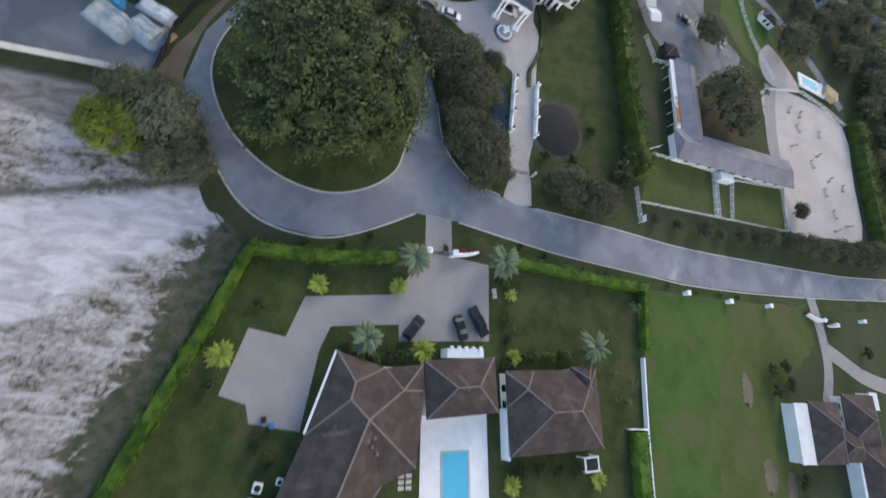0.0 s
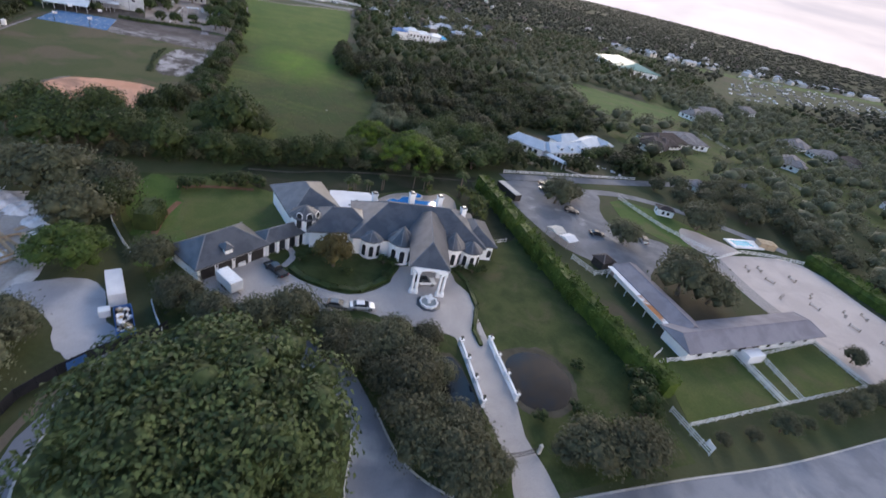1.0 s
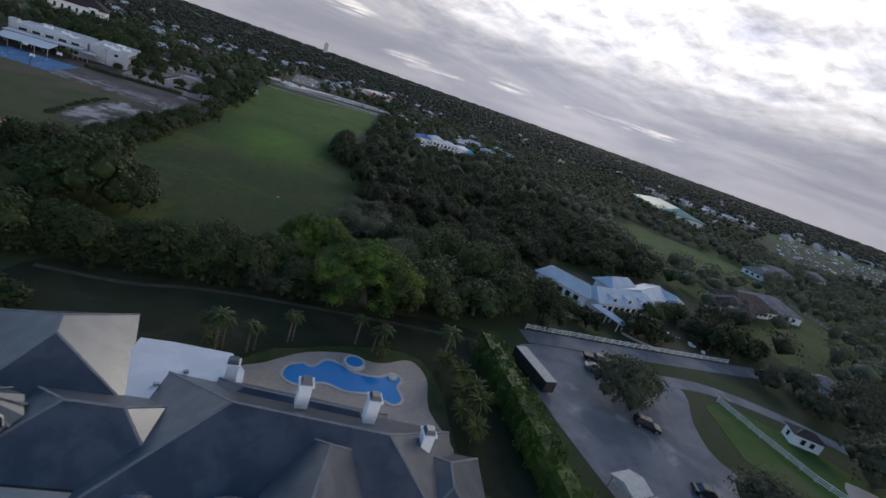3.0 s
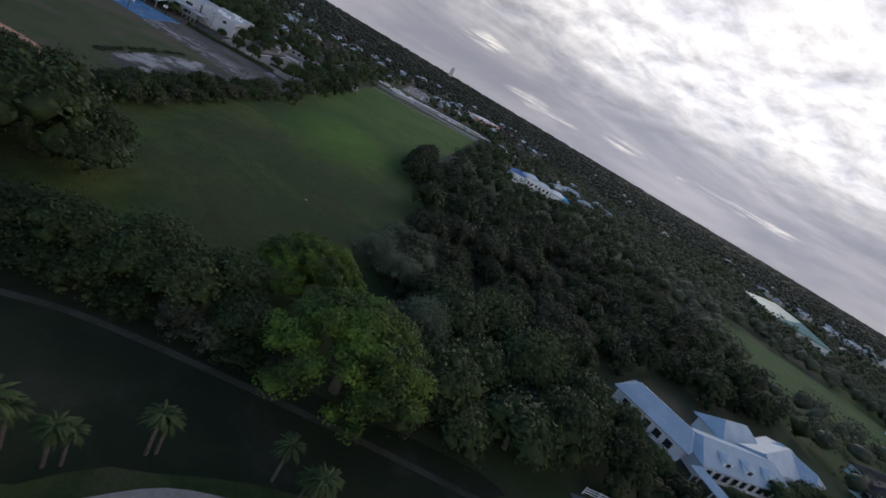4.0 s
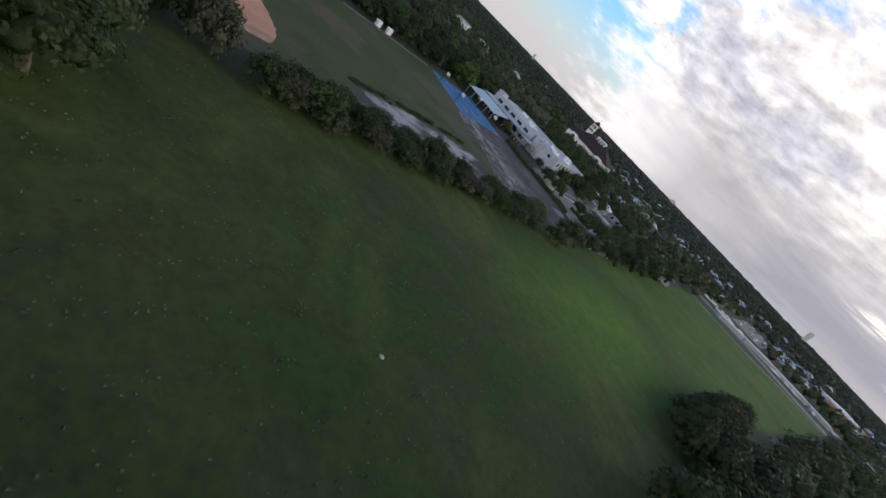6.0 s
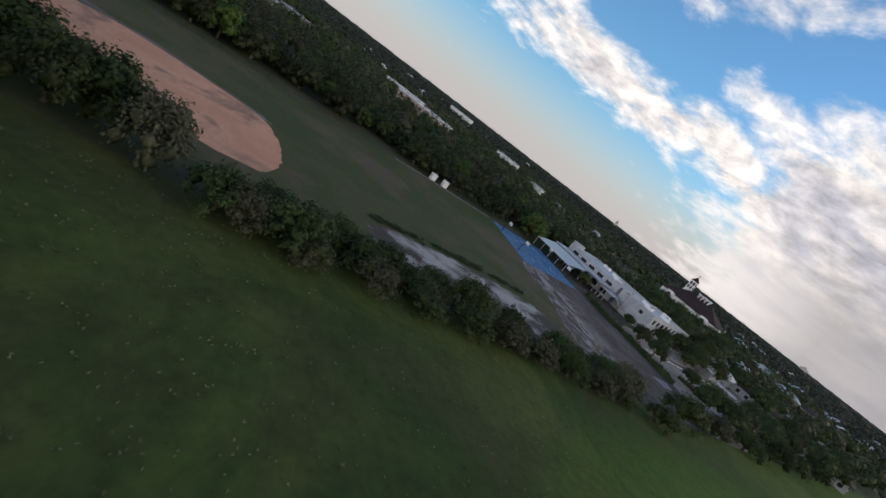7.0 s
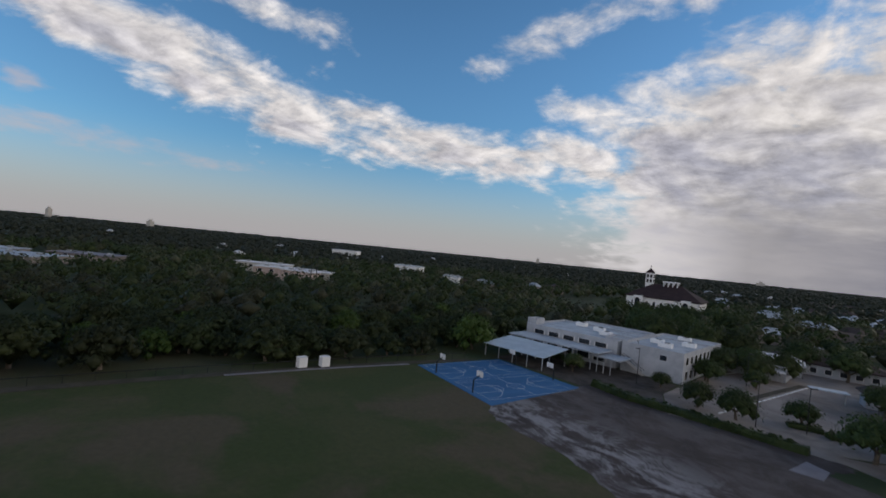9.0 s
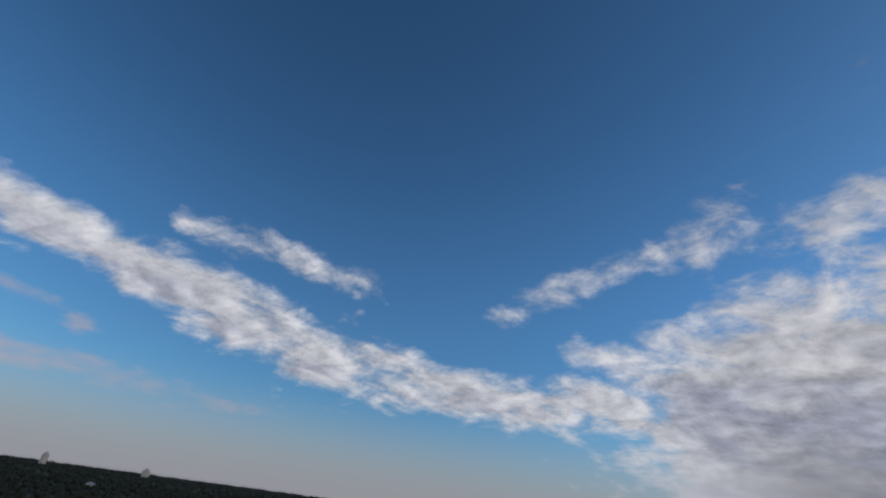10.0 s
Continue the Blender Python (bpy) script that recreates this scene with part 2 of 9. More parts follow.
    gain = k.math("MULTIPLY", gain, low)
    tone = k.mix(k.math("MULTIPLY", k.math("MULTIPLY", k.ramp(height, 0.17, 0.06), k.ramp(y, -0.2, 0.1)), k.math("MULTIPLY_ADD", west, -0.6, 0.85)), tone, k.mix(k.ramp(layer, 0.34, 0.70), (0.47, 0.475, 0.58), (0.76, 0.735, 0.81)))
    tone = k.mix(k.math("MULTIPLY", slits, 0.9), tone, (1.0, 0.91, 0.77))
    gain = k.math("MULTIPLY_ADD", slits, 2.0, gain)
    bg1, bg2, bg3 = (k.n.new("ShaderNodeBackground") for _ in range(3))
    k.l.new(k.mix(1.0, sky.outputs[0], (0.74, 1.07, 1.16), "MULTIPLY"), bg1.inputs[0])
    # the clear sky deepens towards the zenith
    k.put(bg1.inputs[1], k.math("MULTIPLY", k.math("SUBTRACT", 1.0, k.math("MULTIPLY", k.ramp(z, 0.25, 0.95), 0.32)), k.math("MULTIPLY_ADD", k.ramp(z, 0.45, 0.10), -0.12 * SKY_STRENGTH, SKY_STRENGTH)))
    k.l.new(tone, bg2.inputs[0])
    k.put(bg2.inputs[1], gain)
    bg3.inputs[0].default_value = (0.61, 0.575, 0.60, 1)
    bg3.inputs[1].default_value = 2.35
    bg4 = k.n.new("ShaderNodeBackground")
    bg4.inputs[0].default_value = (0.66, 0.58, 0.60, 1)
    bg4.inputs[1].default_value = 2.9
    m0, m1, m2 = (k.n.new("ShaderNodeMixShader") for _ in range(3))
    k.put(m0.inputs[0], k.math("MULTIPLY", k.ramp(z, 0.19, 0.0), 0.94))
    k.l.new(bg1.outputs[0], m0.inputs[1])
    k.l.new(bg3.outputs[0], m0.inputs[2])
    k.put(m2.inputs[0], vmask)
    k.l.new(m0.outputs[0], m2.inputs[1])
    k.l.new(bg4.outputs[0], m2.inputs[2])
    k.put(m1.inputs[0], k.math("MAXIMUM", mask, slits))
    k.l.new(m2.outputs[0], m1.inputs[1])
    k.l.new(bg2.outputs[0], m1.inputs[2])
    out = k.n.new("ShaderNodeOutputWorld")
    k.l.new(m1.outputs[0], out.inputs[0])


CLOUD_GAIN = 2.4
SKY_STRENGTH = 0.42
make_sky()

# ---- materials ----


def mat(name, a, b, s=0.3, s2=4.0, rough=0.85, bump=0.25, metal=0.0, rnd=0.0, var=0.35, lo=0.38, hi=0.62, island=0.0, spec=0.3, c=None, cs=0.02, clo=0.45, chi=0.6, bdist=0.05, streak=None):
    """Two tones mixed by a broad noise, broken up by a fine one, with relief; c: a third tone in large patches."""
    m = bpy.data.materials.new(name)
    k = Net(m)
    co = k.n.new("ShaderNodeTexCoord").outputs["Object"]
    c1 = co
    if streak:
        mp = k.n.new("ShaderNodeMapping")
        k.l.new(co, mp.inputs[0])
        mp.inputs["Rotation"].default_value = (0, 0, radians(streak[0]))
        mp.inputs["Scale"].default_value = (1, streak[1], 1)
        c1 = mp.outputs[0]
    n1 = k.noise(c1, s, 5.0, 0.6, 0.3)
    n2 = k.noise(co, s2, 4.0, 0.6)
    col = k.mix(k.ramp(n1, lo, hi), a, b)
    if c:
        col = k.mix(k.ramp(k.noise(co, cs, 5.0, 0.6, 0.5), clo, chi), col, c)
    bright = k.math("ADD", 1.0 - var / 2, k.math("MULTIPLY", n2, var))
    if rnd:
        bright = k.math("MULTIPLY", bright, k.math("ADD", 1 - rnd / 2, k.math("MULTIPLY", k.n.new("ShaderNodeObjectInfo").outputs["Random"], rnd)))
    if island:
        bright = k.math("MULTIPLY", bright, k.math("ADD", 1 - island / 2, k.math("MULTIPLY", k.n.new("ShaderNodeNewGeometry").outputs["Random Per Island"], island)))
    hsv = k.n.new("ShaderNodeHueSaturation")
    k.put(hsv.inputs["Value"], bright)
    if rnd:
        k.put(hsv.inputs["Hue"], k.math("ADD", 0.5 - 0.025 * rnd, k.math("MULTIPLY", k.n.new("ShaderNodeObjectInfo").outputs["Random"], 0.05 * rnd)))
    k.put(hsv.inputs["Color"], col)
    bs = k.n.new("ShaderNodeBsdfPrincipled")
    k.l.new(hsv.outputs[0], bs.inputs["Base Color"])
    bs.inputs["Roughness"].default_value = rough
    bs.inputs["Metallic"].default_value = metal
    bs.inputs["Specular IOR Level"].default_value = spec
    if bump:
        bp = k.n.new("ShaderNodeBump")
        bp.inputs["Strength"].default_value = bump
        bp.inputs["Distance"].default_value = bdist
        k.l.new(n2, bp.inputs["Height"])
        k.l.new(bp.outputs[0], bs.inputs["Normal"])
    out = k.n.new("ShaderNodeOutputMaterial")
    k.l.new(bs.outputs[0], out.inputs[0])
    return m


def leaf_mat(name, a, b, rnd=0.5):
    """Leaves: tone differs by leaf, by clump and by tree; a little light comes through."""
    m = bpy.data.materials.new(name)
    k = Net(m)
    co = k.n.new("ShaderNodeTexCoord").outputs["Object"]
    isl = k.n.new("ShaderNodeNewGeometry").outputs["Random Per Island"]
    obr = k.n.new("ShaderNodeObjectInfo").outputs["Random"]
    f = k.math("ADD", k.math("MULTIPLY", isl, 0.35), k.math("MULTIPLY", k.ramp(k.noise(co, 0.42, 3.0), 0.35, 0.65), 0.65))
    col = k.mix(f, a, b)
    hsv = k.n.new("ShaderNodeHueSaturation")
    k.put(hsv.inputs["Value"], k.math("ADD", 1 - rnd / 2, k.math("MULTIPLY", obr, rnd)))
    k.put(hsv.inputs["Hue"], k.math("ADD", 0.5 - 0.03 * rnd, k.math("MULTIPLY", k.math("FRACT", k.math("MULTIPLY", obr, 7.3)), 0.06 * rnd)))
    k.put(hsv.inputs["Color"], col)
    bs = k.n.new("ShaderNodeBsdfPrincipled")
    k.l.new(hsv.outputs[0], bs.inputs["Base Color"])
    bs.inputs["Roughness"].default_value = 0.6
    bs.inputs["Specular IOR Level"].default_value = 0.25
    tr = k.n.new("ShaderNodeBsdfTranslucent")
    k.l.new(hsv.outputs[0], tr.inputs[0])
    mx = k.n.new("ShaderNodeMixShader")
    mx.inputs[0].default_value = 0.22
    k.l.new(bs.outputs[0], mx.inputs[1])
    k.l.new(tr.outputs[0], mx.inputs[2])
    out = k.n.new("ShaderNodeOutputMaterial")
    k.l.new(mx.outputs[0], out.inputs[0])
    return m


def paver_mat(name, a, b, mortar, size):
    m = bpy.data.materials.new(name)
    k = Net(m)
    co = k.n.new("ShaderNodeTexCoord").outputs["Object"]
    br = k.n.new("ShaderNodeTexBrick")
    k.l.new(co, br.inputs["Vector"])
    br.inputs["Color1"].default_value, br.inputs["Color2"].default_value, br.inputs["Mortar"].default_value = (*a, 1), (*b, 1), (*mortar, 1)
    br.inputs["Scale"].default_value = 1.0 / size
    br.inputs["Mortar Size"].default_value = 0.03
    n = k.noise(co, 0.25, 5.0, 0.6, 0.4)
    hsv = k.n.new("ShaderNodeHueSaturation")
    k.put(hsv.inputs["Value"], k.math("ADD", 0.78, k.math("MULTIPLY", n, 0.44)))
    k.l.new(br.outputs[0], hsv.inputs["Color"])
    bs = k.n.new("ShaderNodeBsdfPrincipled")
    k.l.new(hsv.outputs[0], bs.inputs["Base Color"])
    bs.inputs["Roughness"].default_value = 0.8
    bp = k.n.new("ShaderNodeBump")
    bp.inputs["Strength"].default_value, bp.inputs["Distance"].default_value = 0.4, 0.01
    k.l.new(br.outputs[1], bp.inputs["Height"])
    bp.invert = True
    k.l.new(bp.outputs[0], bs.inputs["Normal"])
    out = k.n.new("ShaderNodeOutputMaterial")
    k.l.new(bs.outputs[0], out.inputs[0])
    return m


def water_mat(name, col, rough=0.06, wave=0.02, scale=1.5, ior=1.33):
    m = bpy.data.materials.new(name)
    k = Net(m)
    co = k.n.new("ShaderNodeTexCoord").outputs["Object"]
    bs = k.n.new("ShaderNodeBsdfPrincipled")
    k.put(bs.inputs["Base Color"], k.mix(k.noise(co, 0.3), col, tuple(x * 0.8 for x in col)))
    bs.inputs["Roughness"].default_value = rough
    bs.inputs["IOR"].default_value = ior
    bp = k.n.new("ShaderNodeBump")
    bp.inputs["Strength"].default_value, bp.inputs["Distance"].default_value = 0.25, wave
    k.put(bp.inputs["Height"], k.noise(co, scale, 3.0))
    k.l.new(bp.outputs[0], bs.inputs["Normal"])
    out = k.n.new("ShaderNodeOutputMaterial")
    k.l.new(bs.outputs[0], out.inputs[0])
    return m


GROUND = mat("rough_ground", (0.034, 0.052, 0.018), (0.055, 0.062, 0.028), 0.05, 1.2, 0.95, 0.4, c=(0.07, 0.06, 0.04), cs=0.02, clo=0.54, chi=0.66, bdist=0.2)
LAWN = mat("mown_lawn", (0.027, 0.046, 0.012), (0.054, 0.070, 0.021), 0.22, 2.4, 0.95, 0.4, lo=0.34, hi=0.66, var=0.8, c=(0.070, 0.068, 0.031), cs=0.11, clo=0.5, chi=0.70, bdist=0.1)
BRIGHT_LAWN = mat("bright_lawn", (0.042, 0.090, 0.015), (0.062, 0.110, 0.022), 0.12, 2.0, 0.95, 0.35, lo=0.34, hi=0.66, var=0.75, c=(0.085, 0.10, 0.036), cs=0.07, clo=0.5, chi=0.68, bdist=0.1)


def field_mat():
    """Pasture: dry and brownish with worn spots in the south, lush yellow-green in the north."""
    m = bpy.data.materials.new("pasture")
    k = Net(m)
    co = k.n.new("ShaderNodeTexCoord").outputs["Object"]
    sep = k.n.new("ShaderNodeSeparateXYZ")
    k.l.new(co, sep.inputs[0])
    n1, n2, n3 = k.noise(co, 0.05, 5.0, 0.6, 0.4), k.noise(co, 0.9, 6.0, 0.65), k.noise(co, 0.018, 3.0, 0.5, 0.3)
    # the lushest ground lies round one wet place
    away = k.math("SQRT", k.math("ADD", k.math("POWER", k.math("DIVIDE", k.math("SUBTRACT", sep.outputs[0], 42.0), 20.0), 2.0), k.math("POWER", k.math("DIVIDE", k.math("SUBTRACT", sep.outputs[1], 268.0), 38.0), 2.0)))
    wet = k.ramp(k.math("MULTIPLY_ADD", k.math("SUBTRACT", n1, 0.5), 0.9, away), 1.5, 0.1)
    lush = k.math("MAXIMUM", k.math("MULTIPLY", k.ramp(k.math("ADD", k.math("MULTIPLY", sep.outputs[1], 0.01), n3), 2.9, 3.9), 0.55), wet)
    dry = k.mix(k.ramp(n1, 0.38, 0.62), (0.032, 0.057, 0.015), (0.050, 0.060, 0.021))
    rich = k.mix(k.ramp(n1, 0.38, 0.62), (0.062, 0.135, 0.013), (0.088, 0.165, 0.018))
    col = k.mix(lush, dry, rich)
    col = k.mix(k.math("MULTIPLY", k.ramp(k.noise(co, 0.11, 6.0, 0.65, 0.6), 0.56, 0.74), 0.5), col, (0.075, 0.072, 0.036))
    n4 = k.ramp(k.noise(co, 0.035, 6.0, 0.62, 0.8), 0.46, 0.66)
    col = k.mix(k.math("MULTIPLY", n4, 0.45), col, (0.100, 0.135, 0.030))
    hsv = k.n.new("ShaderNodeHueSaturation")
    mott = k.noise(co, 0.28, 6.0, 0.68, 0.9)
    k.put(hsv.inputs["Value"], k.math("MULTIPLY_ADD", mott, 0.9, k.math("MULTIPLY_ADD", n2, 0.9, 0.10)))
    k.put(hsv.inputs["Color"], col)
    bs = k.n.new("ShaderNodeBsdfPrincipled")
    k.l.new(hsv.outputs[0], bs.inputs["Base Color"])
    bs.inputs["Roughness"].default_value = 0.95
    bs.inputs["Specular IOR Level"].default_value = 0.2
    bp = k.n.new("ShaderNodeBump")
    bp.inputs["Strength"].default_value, bp.inputs["Distance"].default_value = 0.4, 0.15
    k.l.new(n2, bp.inputs["Height"])
    k.l.new(bp.outputs[0], bs.inputs["Normal"])
    out = k.n.new("ShaderNodeOutputMaterial")
    k.l.new(bs.outputs[0], out.inputs[0])
    return m


FIELD = field_mat()
PLOT = mat("churned_building_soil", (0.42, 0.375, 0.345), (0.23, 0.195, 0.175), 0.16, 1.8, 0.95, 0.6, lo=0.44, hi=0.68, var=0.6, bdist=0.2, streak=(35, 0.3), c=(0.62, 0.60, 0.60), cs=0.09, clo=0.5, chi=0.66)
PALE_ROOF = mat("weathered_grey_shingles", (0.19, 0.175, 0.175), (0.26, 0.24, 0.24), 0.35, 5.0, 0.9, 0.4, var=0.5, bdist=0.03)
OLIVE_LAWN = mat("olive_lawn", (0.058, 0.084, 0.020), (0.078, 0.098, 0.027), 0.15, 2.2, 0.95, 0.4, var=0.7, c=(0.09, 0.088, 0.038), cs=0.08, clo=0.5, chi=0.7, bdist=0.1)
PINK = mat("pinkish_render", (0.46, 0.36, 0.33), (0.54, 0.43, 0.40), 0.4, 4.0, 0.85, 0.1)
SPORT = mat("worn_sports_grass", (0.046, 0.062, 0.017), (0.064, 0.070, 0.026), 0.06, 1.2, 0.95, 0.5, lo=0.42, hi=0.58, var=0.6, c=(0.090, 0.074, 0.044), cs=0.035, clo=0.5, chi=0.62, bdist=0.15)
ROAD = mat("pale_asphalt", (0.170, 0.182, 0.214), (0.235, 0.245, 0.275), 0.12, 6.0, 0.85, 0.2, c=(0.39, 0.39, 0.40), cs=0.06, clo=0.55, chi=0.72, bdist=0.02)
YARD = mat("yard_asphalt", (0.15, 0.155, 0.172), (0.215, 0.215, 0.23), 0.15, 4.0, 0.88, 0.2, c=(0.34, 0.34, 0.35), cs=0.1, clo=0.58, chi=0.7, bdist=0.02)
TAN_LOT = mat("dusty_tan_asphalt", (0.235, 0.20, 0.185), (0.30, 0.262, 0.242), 0.15, 4.0, 0.9, 0.2, c=(0.165, 0.142, 0.132), cs=0.09, clo=0.5, chi=0.7, bdist=0.02)
DRY_GRASS = mat("dry_grass", (0.085, 0.095, 0.045), (0.20, 0.205, 0.125), 1.0, 6.0, 0.9, 0.0, island=0.6)
# dark grass, its colour lowered further for the shade behind the mansion
SHADED_LAWN = mat("shaded_rear_lawn", (0.014, 0.022, 0.008), (0.022, 0.029, 0.012), 0.12, 2.0, 0.95, 0.4, var=0.6, c=(0.036, 0.036, 0.022), cs=0.07, clo=0.5, chi=0.66, bdist=0.1)
KERB = mat("kerb_concrete", (0.42, 0.41, 0.39), (0.5, 0.49, 0.47), 0.4, 6.0, 0.85, 0.2)
PAVER = paver_mat("driveway_pavers", (0.31, 0.285, 0.285), (0.37, 0.34, 0.33), (0.2, 0.19, 0.19), 0.45)
PAVER_W = paver_mat("court_pavers", (0.40, 0.37, 0.36), (0.46, 0.43, 0.42), (0.27, 0.26, 0.26), 0.4)
PATIO = paver_mat("patio_stone", (0.33, 0.275, 0.235), (0.43, 0.36, 0.305), (0.32, 0.27, 0.23), 0.7)
DECK = mat("white_deck", (0.72, 0.72, 0.74), (0.78, 0.78, 0.8), 0.5, 6.0, 0.7, 0.1, var=0.15)
SAND = mat("white_sand", (0.60, 0.57, 0.58), (0.78, 0.75, 0.77), 0.12, 2.5, 0.95, 0.6, c=(0.46, 0.42, 0.41), cs=0.07, clo=0.52, chi=0.64, var=0.4, bdist=0.25)
ARENA = mat("arena_sand", (0.47, 0.41, 0.385), (0.54, 0.475, 0.445), 0.1, 3.0, 0.95, 0.4, var=0.25, bdist=0.06)
DIRT = mat("grey_brown_dirt", (0.105, 0.085, 0.078), (0.16, 0.135, 0.125), 0.12, 2.5, 0.95, 0.5, c=(0.42, 0.40, 0.40), cs=0.055, clo=0.55, chi=0.62, var=0.5, bdist=0.08)
SANDY = mat("pale_mottled_sand", (0.36, 0.34, 0.345), (0.075, 0.064, 0.058), 0.20, 1.6, 0.95, 0.5, lo=0.40, hi=0.60, var=0.6, bdist=0.15, streak=(-62, 0.5), c=(0.060, 0.052, 0.046), cs=0.12, clo=0.48, chi=0.62)


def wash_mat():
    """Bare brown yard soil with a soft streak of washed-out white sand along the foot of the grass."""
    m = bpy.data.materials.new("washed_soil")
    k = Net(m)
    co = k.n.new("ShaderNodeTexCoord").outputs["Object"]
    sep = k.n.new("ShaderNodeSeparateXYZ")
    k.l.new(co, sep.inputs[0])
    x = k.math("MAXIMUM", k.math("ADD", sep.outputs[0], 38.0), 0.0)
    middle = k.math("MULTIPLY_ADD", k.math("MULTIPLY", x, x), -0.0042, 281.5)
    off = k.math("ABSOLUTE", k.math("SUBTRACT", sep.outputs[1], middle))
    mp = k.n.new("ShaderNodeMapping")
    k.l.new(co, mp.inputs[0])
    mp.inputs["Rotation"].default_value = (0, 0, radians(20))
    mp.inputs["Scale"].default_value = (0.75, 1, 1)
    n1 = k.noise(mp.outputs[0], 0.15, 8.0, 0.66, 1.0)
    n2 = k.noise(co, 1.8, 5.0, 0.6)
    # pale veins where two washes meet
    vein = k.ramp(k.math("ABSOLUTE", k.math("SUBTRACT", k.noise(mp.outputs[0], 0.16, 6.0, 0.62, 2.2), 0.5)), 0.10, 0.0)
    white = k.math("MULTIPLY", k.ramp(k.math("ADD", n1, k.math("MULTIPLY", vein, 0.10)), 0.44, 0.66), k.math("MULTIPLY_ADD", k.ramp(off, 14.0, 1.0), 0.85, 0.15))
    col = k.mix(white, k.mix(k.ramp(k.noise(co, 0.12, 4.0), 0.38, 0.62), (0.044, 0.032, 0.030), (0.066, 0.050, 0.047)), (0.27, 0.255, 0.262))
    hsv = k.n.new("ShaderNodeHueSaturation")
    k.put(hsv.inputs["Value"], k.math("MULTIPLY_ADD", n2, 0.5, 0.75))
    k.put(hsv.inputs["Color"], col)
    bs = k.n.new("ShaderNodeBsdfPrincipled")
    k.l.new(hsv.outputs[0], bs.inputs["Base Color"])
    bs.inputs["Roughness"].default_value = 0.95
    bp = k.n.new("ShaderNodeBump")
    bp.inputs["Strength"].default_value, bp.inputs["Distance"].default_value = 0.5, 0.1
    k.l.new(n2, bp.inputs["Height"])
    k.l.new(bp.outputs[0], bs.inputs["Normal"])
    out = k.n.new("ShaderNodeOutputMaterial")
    k.l.new(bs.outputs[0], out.inputs[0])
    return m


WASH = wash_mat()


def lot_mat():
    """The builders' lot: a white core, a line of weeds, a grey track, and brown-green scrub that thickens towards the hedge."""
    m = bpy.data.materials.new("lot_sand")
    k = Net(m)
    co = k.n.new("ShaderNodeTexCoord").outputs["Object"]
    sep = k.n.new("ShaderNodeSeparateXYZ")
    k.l.new(co, sep.inputs[0])
    x, y = sep.outputs[0], sep.outputs[1]
    mp = k.n.new("ShaderNodeMapping")
    k.l.new(co, mp.inputs[0])
    mp.inputs["Rotation"].default_value = (0, 0, radians(-38))
    mp.inputs["Scale"].default_value = (0.45, 1, 1)
    fine, mid, broad = k.noise(co, 1.3, 8.0, 0.72, 0.5), k.noise(mp.outputs[0], 0.42, 7.0, 0.66, 0.8), k.noise(co, 0.10, 4.0, 0.55, 0.4)
    wob = k.math("MULTIPLY", k.math("SUBTRACT", k.math("ADD", k.math("MULTIPLY", mid, 0.7), k.math("MULTIPLY", broad, 0.5)), 0.6), 14.0)
    upper = k.math("SUBTRACT", k.math("MULTIPLY_ADD", x, 0.25, 33.0), y)
    lower = k.math("SUBTRACT", y, k.math("MULTIPLY_ADD", x, 0.78, 29.0))
    core = k.ramp(k.math("ADD", k.math("MINIMUM", upper, lower), k.math("MULTIPLY", wob, 0.5)), -1.2, 2.2)
    away = k.math("ADD", k.math("MULTIPLY", k.math("ADD", x, 0.6), -0.93), k.math("MULTIPLY", k.math("SUBTRACT", y, 20.9), 0.37))
    # scrub against bare sand
    f = k.math("ADD", k.math("MULTIPLY", fine, 0.45), k.math("MULTIPLY", mid, 0.6))
    f = k.math("SUBTRACT", f, k.math("MULTIPLY", k.ramp(k.math("ADD", away, wob), 9.0, 1.5), 0.34))
    scrub = k.mix(k.ramp(k.noise(co, 0.5, 5.0, 0.6), 0.36, 0.62), (0.040, 0.056, 0.020), (0.105, 0.090, 0.066))
    col = k.mix(k.ramp(f, 0.42, 0.50), scrub, (0.26, 0.225, 0.21))
    col = k.mix(k.ramp(f, 0.48, 0.62), col, (0.46, 0.43, 0.435))
    white = k.mix(k.ramp(mid, 0.34, 0.66), (0.40, 0.38, 0.395), (0.62, 0.60, 0.62))
    col = k.mix(core, col, white)
    # the line of weeds above the core and the track beyond it
    weeds = k.math("ABSOLUTE", k.math("ADD", k.math("SUBTRACT", y, k.math("MULTIPLY_ADD", x, 0.25, 33.7)), k.math("MULTIPLY", wob, 0.25)))
    col = k.mix(k.math("MULTIPLY", k.ramp(k.math("ADD", weeds, k.math("MULTIPLY", fine, 1.2)), 2.0, 0.7), 0.85), col, scrub)
    edge = k.math("ADD", k.math("SUBTRACT", y, k.math("MULTIPLY_ADD", x, -0.2, 31.4)), k.math("MULTIPLY", wob, 0.3))
    track = k.mix(k.ramp(mid, 0.36, 0.64), (0.12, 0.105, 0.10), (0.25, 0.23, 0.235))
    col = k.mix(k.ramp(edge, -0.8, 1.2), col, track)
    grass = k.math("ADD", k.math("SUBTRACT", y, k.math("MULTIPLY_ADD", x, -0.01, 44.0)), k.math("MULTIPLY", wob, 0.16))
    col = k.mix(k.ramp(grass, -0.6, 0.8), col, k.mix(k.ramp(mid, 0.4, 0.6), (0.032, 0.050, 0.016), (0.060, 0.066, 0.030)))
    bs = k.n.new("ShaderNodeBsdfPrincipled")
    k.l.new(col, bs.inputs["Base Color"])
    bs.inputs["Roughness"].default_value = 0.95
    bp = k.n.new("ShaderNodeBump")
